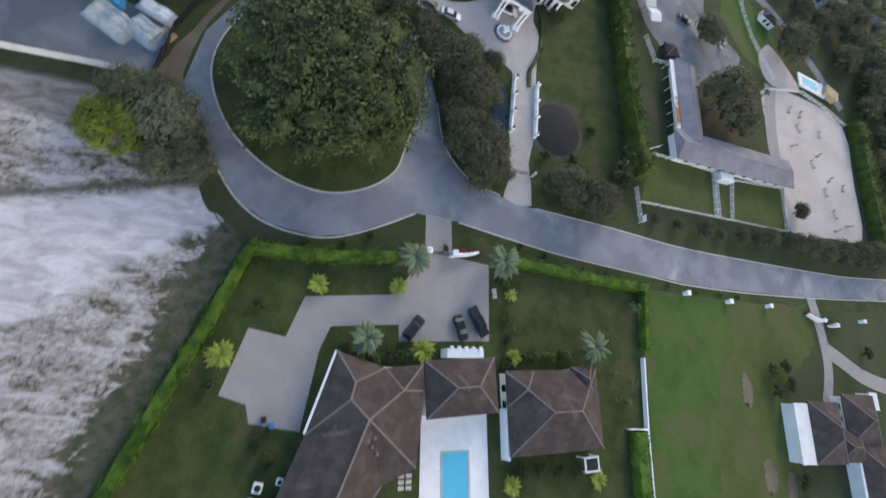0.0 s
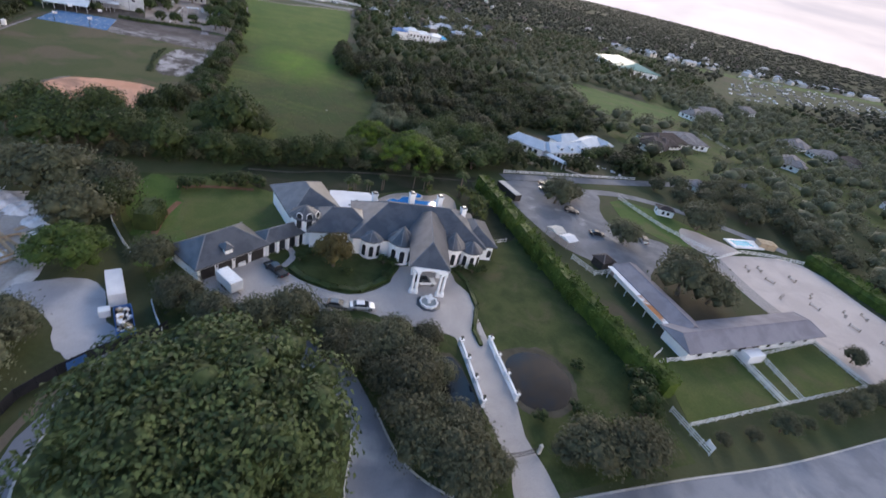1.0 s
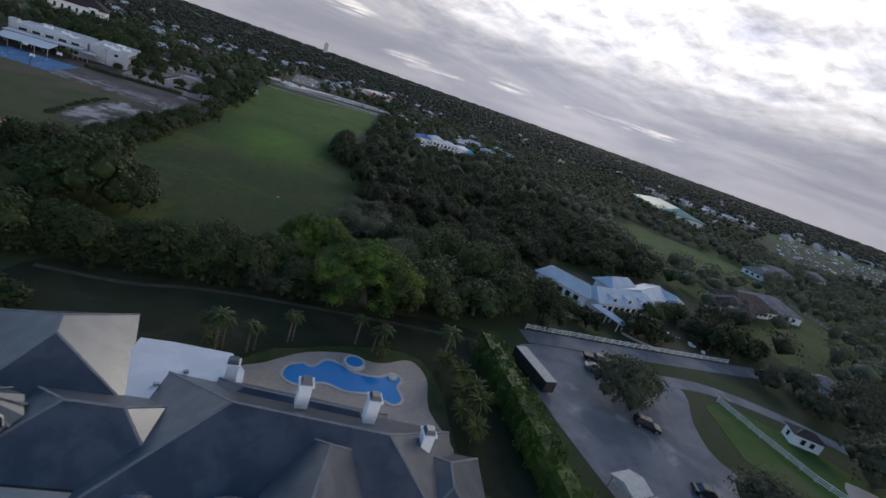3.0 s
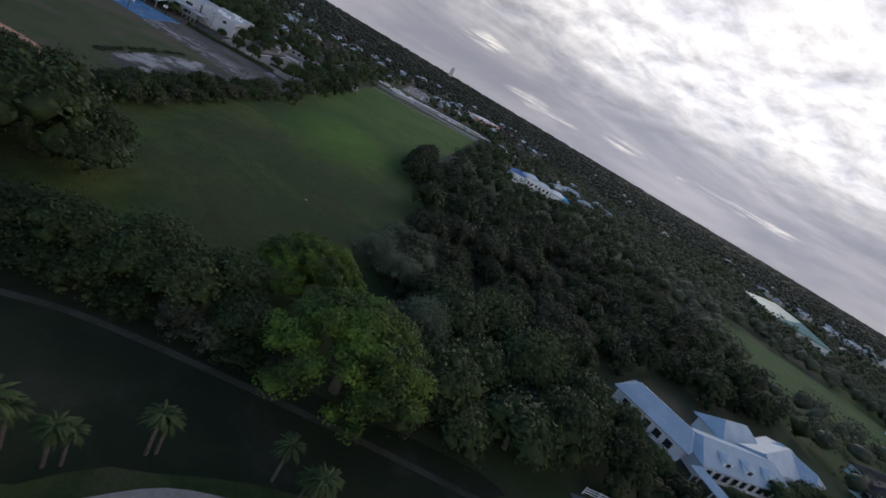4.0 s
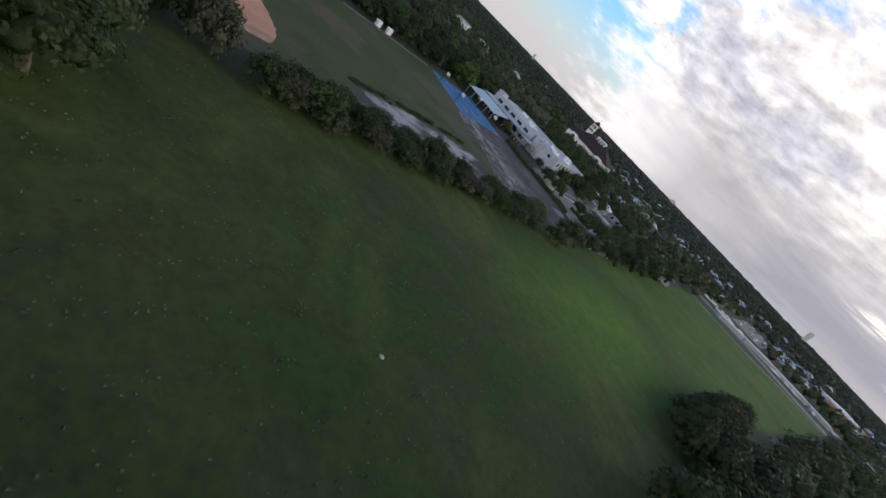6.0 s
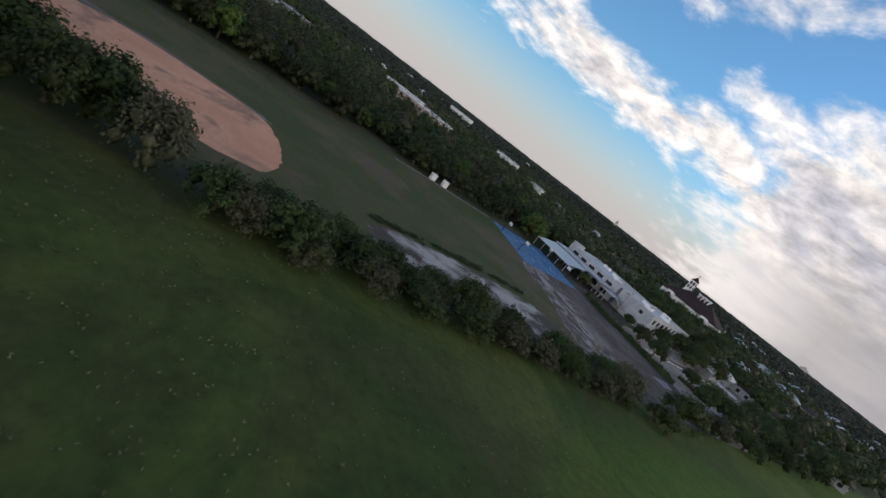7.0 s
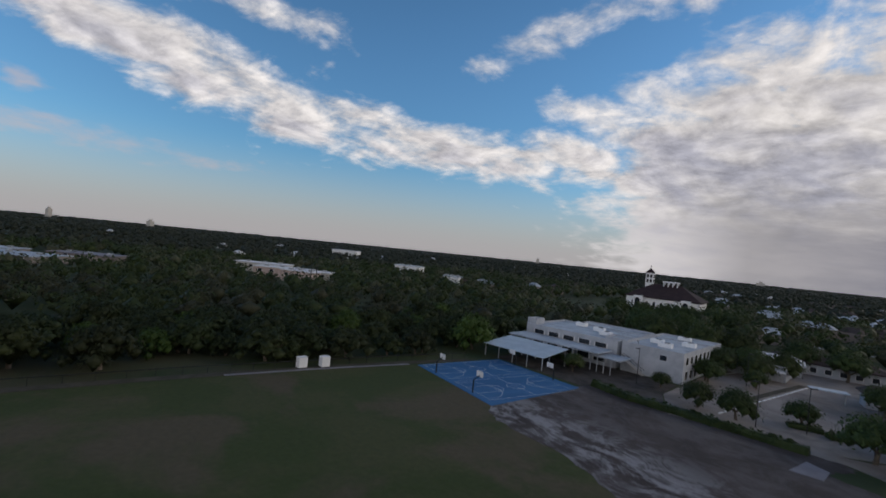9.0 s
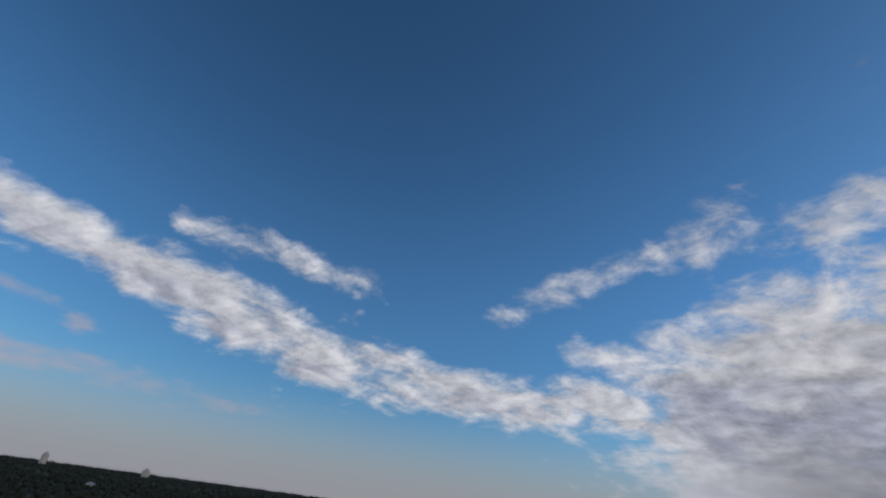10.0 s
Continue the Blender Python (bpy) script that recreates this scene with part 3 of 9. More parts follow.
    bp.inputs["Strength"].default_value, bp.inputs["Distance"].default_value = 0.7, 0.25
    k.put(bp.inputs["Height"], k.math("ADD", fine, mid))
    k.l.new(bp.outputs[0], bs.inputs["Normal"])
    out = k.n.new("ShaderNodeOutputMaterial")
    k.l.new(bs.outputs[0], out.inputs[0])
    return m


LOT_SAND = lot_mat()
LOT = mat("dusty_gravel_lot", (0.36, 0.36, 0.39), (0.44, 0.44, 0.47), 0.15, 4.0, 0.95, 0.4, var=0.25)
BED = mat("dark_brown_bed_soil", (0.040, 0.034, 0.030), (0.075, 0.064, 0.058), 0.25, 2.5, 0.95, 0.5, c=(0.10, 0.088, 0.080), cs=0.12, clo=0.52, chi=0.68)
DARK_EARTH = mat("dark_path_earth", (0.052, 0.048, 0.036), (0.080, 0.072, 0.055), 0.3, 3.0, 0.95, 0.5)
CAR_MIX = mat("mixed_car_paint", (0.10, 0.10, 0.11), (0.62, 0.62, 0.64), 0.25, 3.0, 0.4, 0.0, lo=0.45, hi=0.55, var=0.2, island=1.4)
VERGE = mat("brown_verge", (0.13, 0.105, 0.08), (0.17, 0.14, 0.10), 0.2, 3.0, 0.95, 0.5)
CLAY = mat("orange_clay", (0.54, 0.27, 0.17), (0.62, 0.33, 0.22), 0.1, 2.0, 0.95, 0.4, c=(0.30, 0.17, 0.12), cs=0.10, clo=0.52, chi=0.68, var=0.35)
COURT = mat("blue_court_paint", (0.024, 0.115, 0.27), (0.034, 0.14, 0.31), 0.15, 4.0, 0.7, 0.1, var=0.25)
LINE = mat("white_line_paint", (0.7, 0.7, 0.7), (0.6, 0.6, 0.62), 1.0, 6.0, 0.7, 0.0)
WHITE = mat("white_stucco", (0.80, 0.81, 0.83), (0.86, 0.865, 0.875), 0.5, 5.0, 0.8, 0.15, var=0.18)
WHITE_WOOD = mat("white_painted_wood", (0.68, 0.68, 0.68), (0.78, 0.78, 0.78), 0.8, 7.0, 0.6, 0.1, var=0.2)
BROWN_ROOF = mat("brown_shingles", (0.054, 0.041, 0.039), (0.080, 0.062, 0.058), 0.35, 5.0, 0.9, 0.5, var=0.6, c=(0.125, 0.10, 0.094), cs=0.25, clo=0.58, chi=0.72, bdist=0.03)
SLATE = mat("grey_slate", (0.037, 0.043, 0.056), (0.072, 0.077, 0.092), 0.4, 5.0, 0.34, 0.35, var=0.45, spec=1.0, bdist=0.03)
CAP = mat("ridge_tiles", (0.16, 0.135, 0.128), (0.20, 0.17, 0.16), 0.8, 6.0, 0.9, 0.3)
SLATE_CAP = mat("slate_ridge_tiles", (0.17, 0.175, 0.19), (0.21, 0.215, 0.23), 0.8, 6.0, 0.9, 0.3)
BARN_ROOF = mat("grey_barn_roof", (0.20, 0.185, 0.21), (0.25, 0.235, 0.26), 0.2, 4.0, 0.8, 0.2, var=0.2, bdist=0.02)
METAL_ROOF = mat("white_metal_roof", (0.36, 0.44, 0.53), (0.43, 0.51, 0.60), 0.3, 4.0, 0.4, 0.05, var=0.15)
MEMBRANE = mat("white_membrane_roof", (0.66, 0.66, 0.69), (0.74, 0.74, 0.76), 0.25, 4.0, 0.7, 0.1, var=0.2)
SCHOOL_ROOF = mat("blue_grey_membrane_roof", (0.36, 0.40, 0.46), (0.46, 0.50, 0.55), 0.2, 4.0, 0.6, 0.1, var=0.3, c=(0.28, 0.31, 0.36), cs=0.15, clo=0.5, chi=0.65)
SCHOOL_WALL = mat("grey_white_render", (0.38, 0.40, 0.44), (0.46, 0.48, 0.52), 0.4, 5.0, 0.85, 0.15, var=0.25)
GREEN_ROOF = mat("pale_green_roof", (0.12, 0.25, 0.22), (0.16, 0.30, 0.27), 0.1, 2.0, 0.5, 0.05, var=0.15)
RUST = mat("rust_stained_metal_roof", (0.62, 0.66, 0.70), (0.36, 0.15, 0.06), 0.28, 3.0, 0.7, 0.2, lo=0.34, hi=0.52, var=0.3)
GLASS = mat("dark_glass", (0.02, 0.024, 0.03), (0.03, 0.034, 0.04), 1.0, 4.0, 0.1, 0.0, spec=0.6)
DARK_WOOD = mat("dark_garage_door", (0.035, 0.03, 0.03), (0.05, 0.045, 0.042), 1.0, 8.0, 0.6, 0.2)
BLACK_METAL = mat("black_metal", (0.015, 0.016, 0.018), (0.025, 0.026, 0.028), 1.0, 8.0, 0.5, 0.1)
BLACK_MESH = mat("black_screen_fabric", (0.02, 0.022, 0.028), (0.03, 0.032, 0.04), 0.4, 6.0, 0.9, 0.3)
STEEL = mat("grey_steel", (0.38, 0.39, 0.4), (0.45, 0.46, 0.47), 1.0, 8.0, 0.45, 0.1, metal=0.6)
RUBBER = mat("tyre_rubber", (0.02, 0.02, 0.02), (0.03, 0.03, 0.03), 3.0, 10.0, 0.9, 0.2)
PAINT_BLACK = mat("black_car_paint", (0.012, 0.014, 0.018), (0.016, 0.018, 0.022), 1.0, 4.0, 0.18, 0.0, spec=0.6, var=0.1)
PAINT_WHITE = mat("white_car_paint", (0.72, 0.73, 0.74), (0.76, 0.77, 0.78), 1.0, 4.0, 0.2, 0.0, spec=0.6, var=0.1)
PAINT_GREY = mat("grey_car_paint", (0.16, 0.17, 0.18), (0.19, 0.2, 0.21), 1.0, 4.0, 0.2, 0.0, spec=0.6, var=0.1)
RED_LENS = mat("red_lens", (0.3, 0.01, 0.01), (0.35, 0.02, 0.02), 1.0, 4.0, 0.2, 0.0)
CLEAR_LENS = mat("clear_lens", (0.6, 0.6, 0.6), (0.7, 0.7, 0.7), 1.0, 4.0, 0.1, 0.0)
BLUE_PAINT = mat("blue_paint", (0.04, 0.13, 0.36), (0.06, 0.17, 0.42), 0.6, 6.0, 0.6, 0.15)
TARP = mat("grey_tarpaulin", (0.34, 0.37, 0.40), (0.46, 0.49, 0.52), 0.6, 2.2, 0.6, 0.9, bdist=0.3)
BLUE_TARP = mat("blue_tarpaulin", (0.05, 0.33, 0.6), (0.08, 0.4, 0.68), 0.6, 2.2, 0.5, 0.8, bdist=0.2)
TIMBER = mat("raw_timber", (0.42, 0.30, 0.19), (0.52, 0.39, 0.26), 0.8, 6.0, 0.85, 0.2, rnd=0.3)
BARK = mat("bark", (0.10, 0.08, 0.06), (0.16, 0.13, 0.105), 1.5, 8.0, 0.95, 0.6)
BARE_BARK = mat("bare_grey_bark", (0.16, 0.14, 0.125), (0.24, 0.215, 0.195), 1.5, 8.0, 0.95, 0.4)
STONE = mat("pale_stone", (0.50, 0.47, 0.43), (0.58, 0.55, 0.51), 0.8, 6.0, 0.9, 0.4)
FLOWER = mat("dark_red_flowers", (0.14, 0.02, 0.03), (0.22, 0.04, 0.05), 2.0, 9.0, 0.8, 0.6)
CHURCH_ROOF = mat("maroon_roof", (0.036, 0.022, 0.024), (0.048, 0.030, 0.031), 0.3, 4.0, 0.9, 0.3)
MULCH = mat("red_brown_mulch", (0.13, 0.065, 0.04), (0.17, 0.09, 0.06), 0.5, 6.0, 0.95, 0.5)
POND = water_mat("dark_pond_water", (0.006, 0.009, 0.014), 0.01, 0.002, ior=1.45)
POOL_N = water_mat("deep_blue_pool_water", (0.03, 0.23, 0.58), 0.08, 0.02)
BASIN = water_mat("grey_fountain_water", (0.34, 0.38, 0.40), 0.1, 0.02)
POOL_S = water_mat("light_blue_pool_water", (0.10, 0.52, 0.72), 0.08, 0.02)
LEAF = leaf_mat("oak_leaves", (0.024, 0.041, 0.013), (0.062, 0.088, 0.027))
# dusty grey-green, with the haze over the eastern gardens lightened into the colour
LEAF_E = leaf_mat("dusty_hazed_leaves", (0.066, 0.074, 0.046), (0.155, 0.164, 0.098))
LEAF_K = leaf_mat("deep_wood_leaves", (0.018, 0.028, 0.010), (0.046, 0.062, 0.021))
LEAF_V = leaf_mat("dark_olive_leaves", (0.020, 0.030, 0.012), (0.044, 0.054, 0.021))
LEAF_N = leaf_mat("brownish_wood_leaves", (0.029, 0.034, 0.019), (0.072, 0.075, 0.040))
LEAF_G = leaf_mat("green_leaves", (0.034, 0.065, 0.013), (0.09, 0.14, 0.03), 0.3)
LEAF_F = leaf_mat("fresh_green_leaves", (0.013, 0.028, 0.007), (0.170, 0.262, 0.040), 0.1)
LEAF_B = leaf_mat("great_tree_leaves", (0.014, 0.027, 0.010), (0.118, 0.160, 0.058), 0.1)
# far leaves: aerial haze is mixed into this flat grey-green colour
LEAF_HAZE = leaf_mat("haze_greyed_leaves", (0.032, 0.038, 0.026), (0.046, 0.053, 0.034), 0.1)
LEAF_Y = leaf_mat("yellow_green_leaves", (0.085, 0.125, 0.018), (0.21, 0.26, 0.04), 0.1)
LEAF_D = leaf_mat("dark_dusty_leaves", (0.052, 0.057, 0.033), (0.115, 0.12, 0.068), 0.5)
LEAF_S = leaf_mat("silver_green_leaves", (0.075, 0.095, 0.05), (0.17, 0.19, 0.115), 0.2)
LEAF_O = leaf_mat("ochre_leaves", (0.060, 0.050, 0.018), (0.135, 0.110, 0.038), 0.2)
TALL_HEDGE = leaf_mat("tall_hedge_leaves", (0.035, 0.07, 0.012), (0.10, 0.15, 0.028), 0.2)
HEDGE = leaf_mat("clipped_hedge_leaves", (0.034, 0.085, 0.010), (0.13, 0.24, 0.028), 0.2)
PALM = leaf_mat("palm_fronds", (0.030, 0.052, 0.014), (0.070, 0.095, 0.030), 0.5)
PALM_C = leaf_mat("clump_palm_fronds", (0.050, 0.068, 0.016), (0.115, 0.13, 0.032), 0.4)
PALM_Y = leaf_mat("yellow_palm_fronds", (0.16, 0.22, 0.03), (0.32, 0.38, 0.07), 0.2)
PALM_B = leaf_mat("blue_green_palm_fronds", (0.09, 0.13, 0.075), (0.17, 0.22, 0.13), 0.2)

# ---- building blocks ----


def mesh_object(name, verts, faces, material, parent=None, label="", smooth=False):
    me = bpy.data.meshes.new(name)
    me.from_pydata([tuple(v) for v in verts], [], faces)
    me.update()
    if smooth:
        me.polygons.foreach_set("use_smooth", [True] * len(me.polygons))
    me.materials.append(material)
    ob = new(name, me)
    if parent:
        ob.parent = parent
    if label:
        tagged(ob, label)
    return ob


def part(name, bm, material, parent, label=""):
    me = bpy.data.meshes.new(name)
    bmesh.ops.recalc_face_normals(bm, faces=bm.faces)
    bm.to_mesh(me)
    bm.free()
    me.materials.append(material)
    ob = new(name, me)
    ob.parent = parent
    if label:
        tagged(ob, label)
    return ob


def share(name, me, parent, m, label=""):
    ob = new(name, me)
    ob.parent = parent
    ob.matrix_basis = m
    if label:
        tagged(ob, label)
    return ob


def thing(name, x, y, z, turn, label, category, group="", kind=""):
    ob = new(name)
    ob.empty_display_size = 0.5
    ob.matrix_basis = pose(x, y, z, 0, 0, turn)
    return tagged(ob, label, category, group, kind)


def box(bm, x, y, z, sx, sy, sz, turn=0.0, bevel=0.0, taper=1.0):
    """A box on its base centre (x, y, z), its top tapered."""
    g = bmesh.ops.create_cube(bm, size=1.0)
    m = pose(x, y, z + sz / 2, 0, 0, turn) @ Matrix.Diagonal((sx, sy, sz, 1))
    for v in g["verts"]:
        if v.co.z > 0:
            v.co.x *= taper
            v.co.y *= taper
        v.co = m @ v.co
    if bevel:
        es = {e for v in g["verts"] for e in v.link_edges}
        bmesh.ops.bevel(bm, geom=list(es), offset=bevel, segments=1, affect="EDGES")
    return bm


def cyl(bm, x, y, z, r1, r2, h, seg=12, m=None):
    g = bmesh.ops.create_cone(bm, cap_ends=True, segments=seg, radius1=r1, radius2=max(r2, 1e-4), depth=h)
    t = (m or Matrix.Identity(4)) @ pose(x, y, z + h / 2)
    for v in g["verts"]:
        v.co = t @ v.co
    return bm


def curve(pts, closed=False, n=6):
    """A smooth line through a few corner points."""
    out, k = [], len(pts)
    for i in range(k if closed else k - 1):
        p = [Vector(pts[(i + d) % k] if closed else pts[min(max(i + d, 0), k - 1)]) for d in (-1, 0, 1, 2)]
        for j in range(n):
            t = j / n
            out.append(0.5 * (2 * p[1] + (p[2] - p[0]) * t + (2 * p[0] - 5 * p[1] + 4 * p[2] - p[3]) * t * t + (3 * p[1] - p[0] - 3 * p[2] + p[3]) * t ** 3))
    if not closed:
        out.append(Vector(pts[-1]))
    return out


def ragged(pts, amount, n=5, seed=1):
    """A closed line with an uneven edge."""
    out, rng = [], random.Random(seed)
    for p in curve(pts, True, n):
        out.append(Vector((p.x + rng.uniform(-amount, amount), p.y + rng.uniform(-amount, amount))))
    return out


def sheet(name, pts, z, material, label, category="ground", thick=0.2, kind="structure"):
    bm = bmesh.new()
    top = [bm.verts.new((p[0], p[1], z)) for p in pts]
    low = [bm.verts.new((p[0], p[1], z - thick)) for p in pts]
    f = bm.faces.new(top)
    for i in range(len(top)):
        j = (i + 1) % len(top)
        bm.faces.new((top[i], low[i], low[j], top[j]))
    bmesh.ops.triangulate(bm, faces=[f])
    ob = part(name, bm, material, None)
    return tagged(ob, label, category, "", kind)


def ribbon_points(line, half):
    left, right = [], []
    for i, p in enumerate(line):
        d = (line[min(i + 1, len(line) - 1)] - line[max(i - 1, 0)]).normalized()
        nrm = Vector((-d.y, d.x))
        left.append(p + nrm * half)
        right.append(p - nrm * half)
    return left + right[::-1]


def strip_path(name, pts, width, z, material, label, category="path", closed=False, n=6, thick=0.2):
    return sheet(name, ribbon_points(curve(pts, closed, n), width / 2), z, material, label, category, thick)


def kerb(name, pts, z=0.12, w=0.3, closed=False, n=6, label="pale concrete kerb along the road edge"):
    line = curve(pts, closed, n)
    if closed:
        line.append(line[0])
    verts, faces = [], []
    for i, p in enumerate(line):
        d = (line[min(i + 1, len(line) - 1)] - line[max(i - 1, 0)]).normalized()
        nrm = Vector((-d.y, d.x)) * w / 2
        verts += [(p.x + nrm.x, p.y + nrm.y, -0.1), (p.x + nrm.x, p.y + nrm.y, z), (p.x - nrm.x, p.y - nrm.y, z), (p.x - nrm.x, p.y - nrm.y, -0.1)]
        if i:
            b = 4 * i
            faces += [(b - 4 + a, b - 4 + (a + 1) % 4, b + (a + 1) % 4, b + a) for a in range(4)]
    return tagged(mesh_object(name, verts, faces, KERB), label, "kerb", "", "structure")


def hip(parent, x, y, w, d, turn, eave, rise, roof, cap, over=0.7, thick=0.28, ridge_k=1.0, name="roof", caps=True):
    """A hipped roof over a rectangle w by d; the ridge runs along the longer side."""
    a, b = w / 2 + over, d / 2 + over
    m = pose(x, y, eave, 0, 0, turn)
    if a >= b:
        r = [(-(a - b * ridge_k), 0, rise), (a - b * ridge_k, 0, rise)]
        fs = [(4, 5, 9, 8), (5, 6, 9), (6, 7, 8, 9), (7, 4, 8)]
        links = [(4, 8), (7, 8), (5, 9), (6, 9), (8, 9)]
    else:
        r = [(0, -(b - a * ridge_k), rise), (0, b - a * ridge_k, rise)]
        fs = [(4, 5, 8), (5, 6, 9, 8), (6, 7, 9), (7, 4, 8, 9)]
        links = [(4, 8), (5, 8), (6, 9), (7, 9), (8, 9)]
    e = [(-a, -b), (a, -b), (a, b), (-a, b)]
    vs = [m @ Vector((p[0], p[1], -thick)) for p in e] + [m @ Vector((p[0], p[1], 0)) for p in e] + [m @ Vector(p) for p in r]
    fs = fs + [(i, (i + 1) % 4, 4 + (i + 1) % 4, 4 + i) for i in range(4)] + [(3, 2, 1, 0)]
    ob = mesh_object(name, vs, fs, roof, parent)
    if caps:
        for i, j in links:
            bm = bmesh.new()
            beam(bm, vs[i], vs[j], 0.24, 0.09)
            part("ridge_cap", bm, cap, ob)
    return ob


def beam(bm, p, q, w, h):
    """A straight square bar from p to q."""
    p, q = Vector(p), Vector(q)
    d = q - p
    if d.length < 1e-4:
        return
    m = Matrix.Translation((p + q) / 2) @ d.to_track_quat("X", "Z").to_matrix().to_4x4() @ Matrix.Diagonal((d.length, w, h, 1))
    g = bmesh.ops.create_cube(bm, size=1.0)
    for v in g["verts"]:
        v.co = m @ v.co


def walls(parent, x, y, w, d, turn, h, material=None, name="wall"):
    bm = bmesh.new()
    box(bm, x, y, -0.1, w, d, h + 0.1, turn)
    return part(name, bm, material or WHITE, parent)


def window(parent, x, y, z, w, h, turn, arched=False, frame_mat=None, glass=None):
    """A glazed opening on a facade that faces along -y before it is turned: frame, pane and sill."""
    m = pose(x, y, z, 0, 0, turn)
    pts = [(-w / 2, 0), (w / 2, 0), (w / 2, h)] + ([(w / 2 * math.cos(t), h + w / 2 * math.sin(t)) for t in np.linspace(0.4, math.pi - 0.4, 5)] if arched else []) + [(-w / 2, h)]
    k = len(pts)
    fr = mesh_object("window", [m @ Vector((px * 1.12, dy, pz * 1.03 - 0.06)) for dy in (-0.07, 0.05) for px, pz in pts], [tuple(range(k))[::-1], tuple(range(k, 2 * k))] + [(i, (i + 1) % k, k + (i + 1) % k, k + i) for i in range(k)], frame_mat or WHITE_WOOD, parent)
    mesh_object("pane", [m @ Vector((px * 0.94, dy, pz * 0.97)) for dy in (-0.10, -0.04) for px, pz in pts], [tuple(range(k))[::-1], tuple(range(k, 2 * k))] + [(i, (i + 1) % k, k + (i + 1) % k, k + i) for i in range(k)], glass or GLASS, fr)
    return fr

# ---- ground, roads and water ----
bm = bmesh.new()
bmesh.ops.create_grid(bm, x_segments=40, y_segments=40, size=4600)
tagged(part("ground", bm, GROUND, None), "rough grass and scrub ground reaching the horizon", "ground", "", "structure").location = (0, 200, 0)

ISLAND = [(-10.3, 53), (-8, 44.5), (-3.2, 38.2), (3.5, 33.9), (10.8, 32.5), (18, 34.6), (23.2, 39), (25.2, 44.8), (27.5, 53), (25.5, 62), (18, 69), (8, 71), (-2, 68.5), (-8, 62)]
LOOP = [(-14, 48.5), (-11.6, 41.8), (-7, 33.7), (-3, 28.4), (2.1, 25.4), (9.5, 24.2), (15.3, 25.4), (21.4, 28), (27.4, 31), (35.1, 30.6), (47.7, 28.5), (61.5, 26.3), (83.4, 24.1), (101.1, 22.6), (135.1, 22.6), (181, 24.4), (330, 30),
        (330, 37), (184, 31), (158, 30), (119.4, 30.8), (95.3, 31.8), (74.7, 34), (53.5, 35.9), (46.7, 37.2), (39, 39.7), (34.6, 44), (32.6, 49), (31.6, 56), (30, 64), (24, 71.5), (12, 76), (0, 74.5), (-7, 68.5), (-12, 59.5)]
sheet("road", LOOP, 0.05, ROAD, "pale grey asphalt lane that loops round a planted island", "road")
sheet("island_lawn", curve(ISLAND, True, 4), 0.11, LAWN, "grass island inside the turning loop", "grass")
kerb("island_kerb", ISLAND, closed=True)
kerb("kerb_south", [(-11.4, 41.6), (-7, 33.6), (-3, 28.3), (2.1, 25.2), (9.5, 24.0), (15.3, 25.2), (21.4, 27.8), (27.4, 30.9)])
kerb("kerb_south_east", [(36.5, 30.3), (47.7, 28.3), (61.5, 26.1), (83.4, 23.9), (101.1, 22.4), (135.1, 22.4), (181, 24.2)])
kerb("kerb_north", [(54.6, 35.9), (74.7, 34.2), (95.3, 32), (119.4, 31), (158, 30.2), (184, 31.2)])
kerb("kerb_loop", [(46, 37.6), (39.2, 39.9), (34.8, 44.2), (32.8, 49), (31.8, 56)])
sheet("verge", ragged([(-18, 49.5), (-15, 57), (-11, 65.5), (-6, 70.5), (0, 74.2), (2, 76.5), (-6.2, 71), (-12, 61), (-14.2, 50), (-12.2, 41), (-17, 42)], 0.25, 4, 3), 0.03, VERGE, "bare brown verge beside the loop", "ground")

# west lots
sheet("sand_lot", ragged([(-4.4, 24.5), (-2.4, 20.6), (-4.6, 15), (-8, 6.5), (-12, -4), (-17, -16), (-27, -40), (-120, -60), (-120, 47), (-60, 47.4), (-19, 47.2), (-15, 43), (-11.5, 34), (-8.0, 27.2)], 0.3, 5, 5), 0.04, LOT_SAND, "builders' lot of churned white sand, weeds and a grey track", "sand")
sheet("gravel_yard", [(-19, 48.6), (-17.4, 57.5), (-23, 61), (-38, 62), (-90, 66), (-90, 50), (-39, 48.2)], 0.04, YARD, "grey gravel yard behind the white fence", "yard")
sheet("dusty_lot", ragged([(-21.4, 89.7), (-14, 92.1), (-8.4, 89.5), (-6, 80.1), (-2.5, 75.2), (-8, 71.9), (-11.4, 74.8), (-13.4, 80.6), (-17.2, 85.5)], 0.25, 4, 9), 0.05, LOT, "dusty pale grey parking lot", "yard")
sheet("building_plot", ragged([(-18, 93), (-22, 88), (-34, 84), (-60, 84), (-70, 110), (-45, 125), (-26, 116), (-18, 104)], 0.6, 4, 10), 0.04, PLOT, "bare churned pale building plot", "ground")
strip_path("gate_apron", [(-6.5, 70.2), (0.5, 74.0)], 3.4, 0.07, LOT, "short pale apron outside the gate", "pavement")

# south estate
sheet("estate_lawn", [(-0.5, 21.2), (22.7, 21.6), (46, 23), (82, 20.8), (80, 5), (79.5, -9), (76, -12), (74, -50), (-26, -50), (-14, -13)], 0.03, LAWN, "mown lawn round the hipped-roof house", "grass")
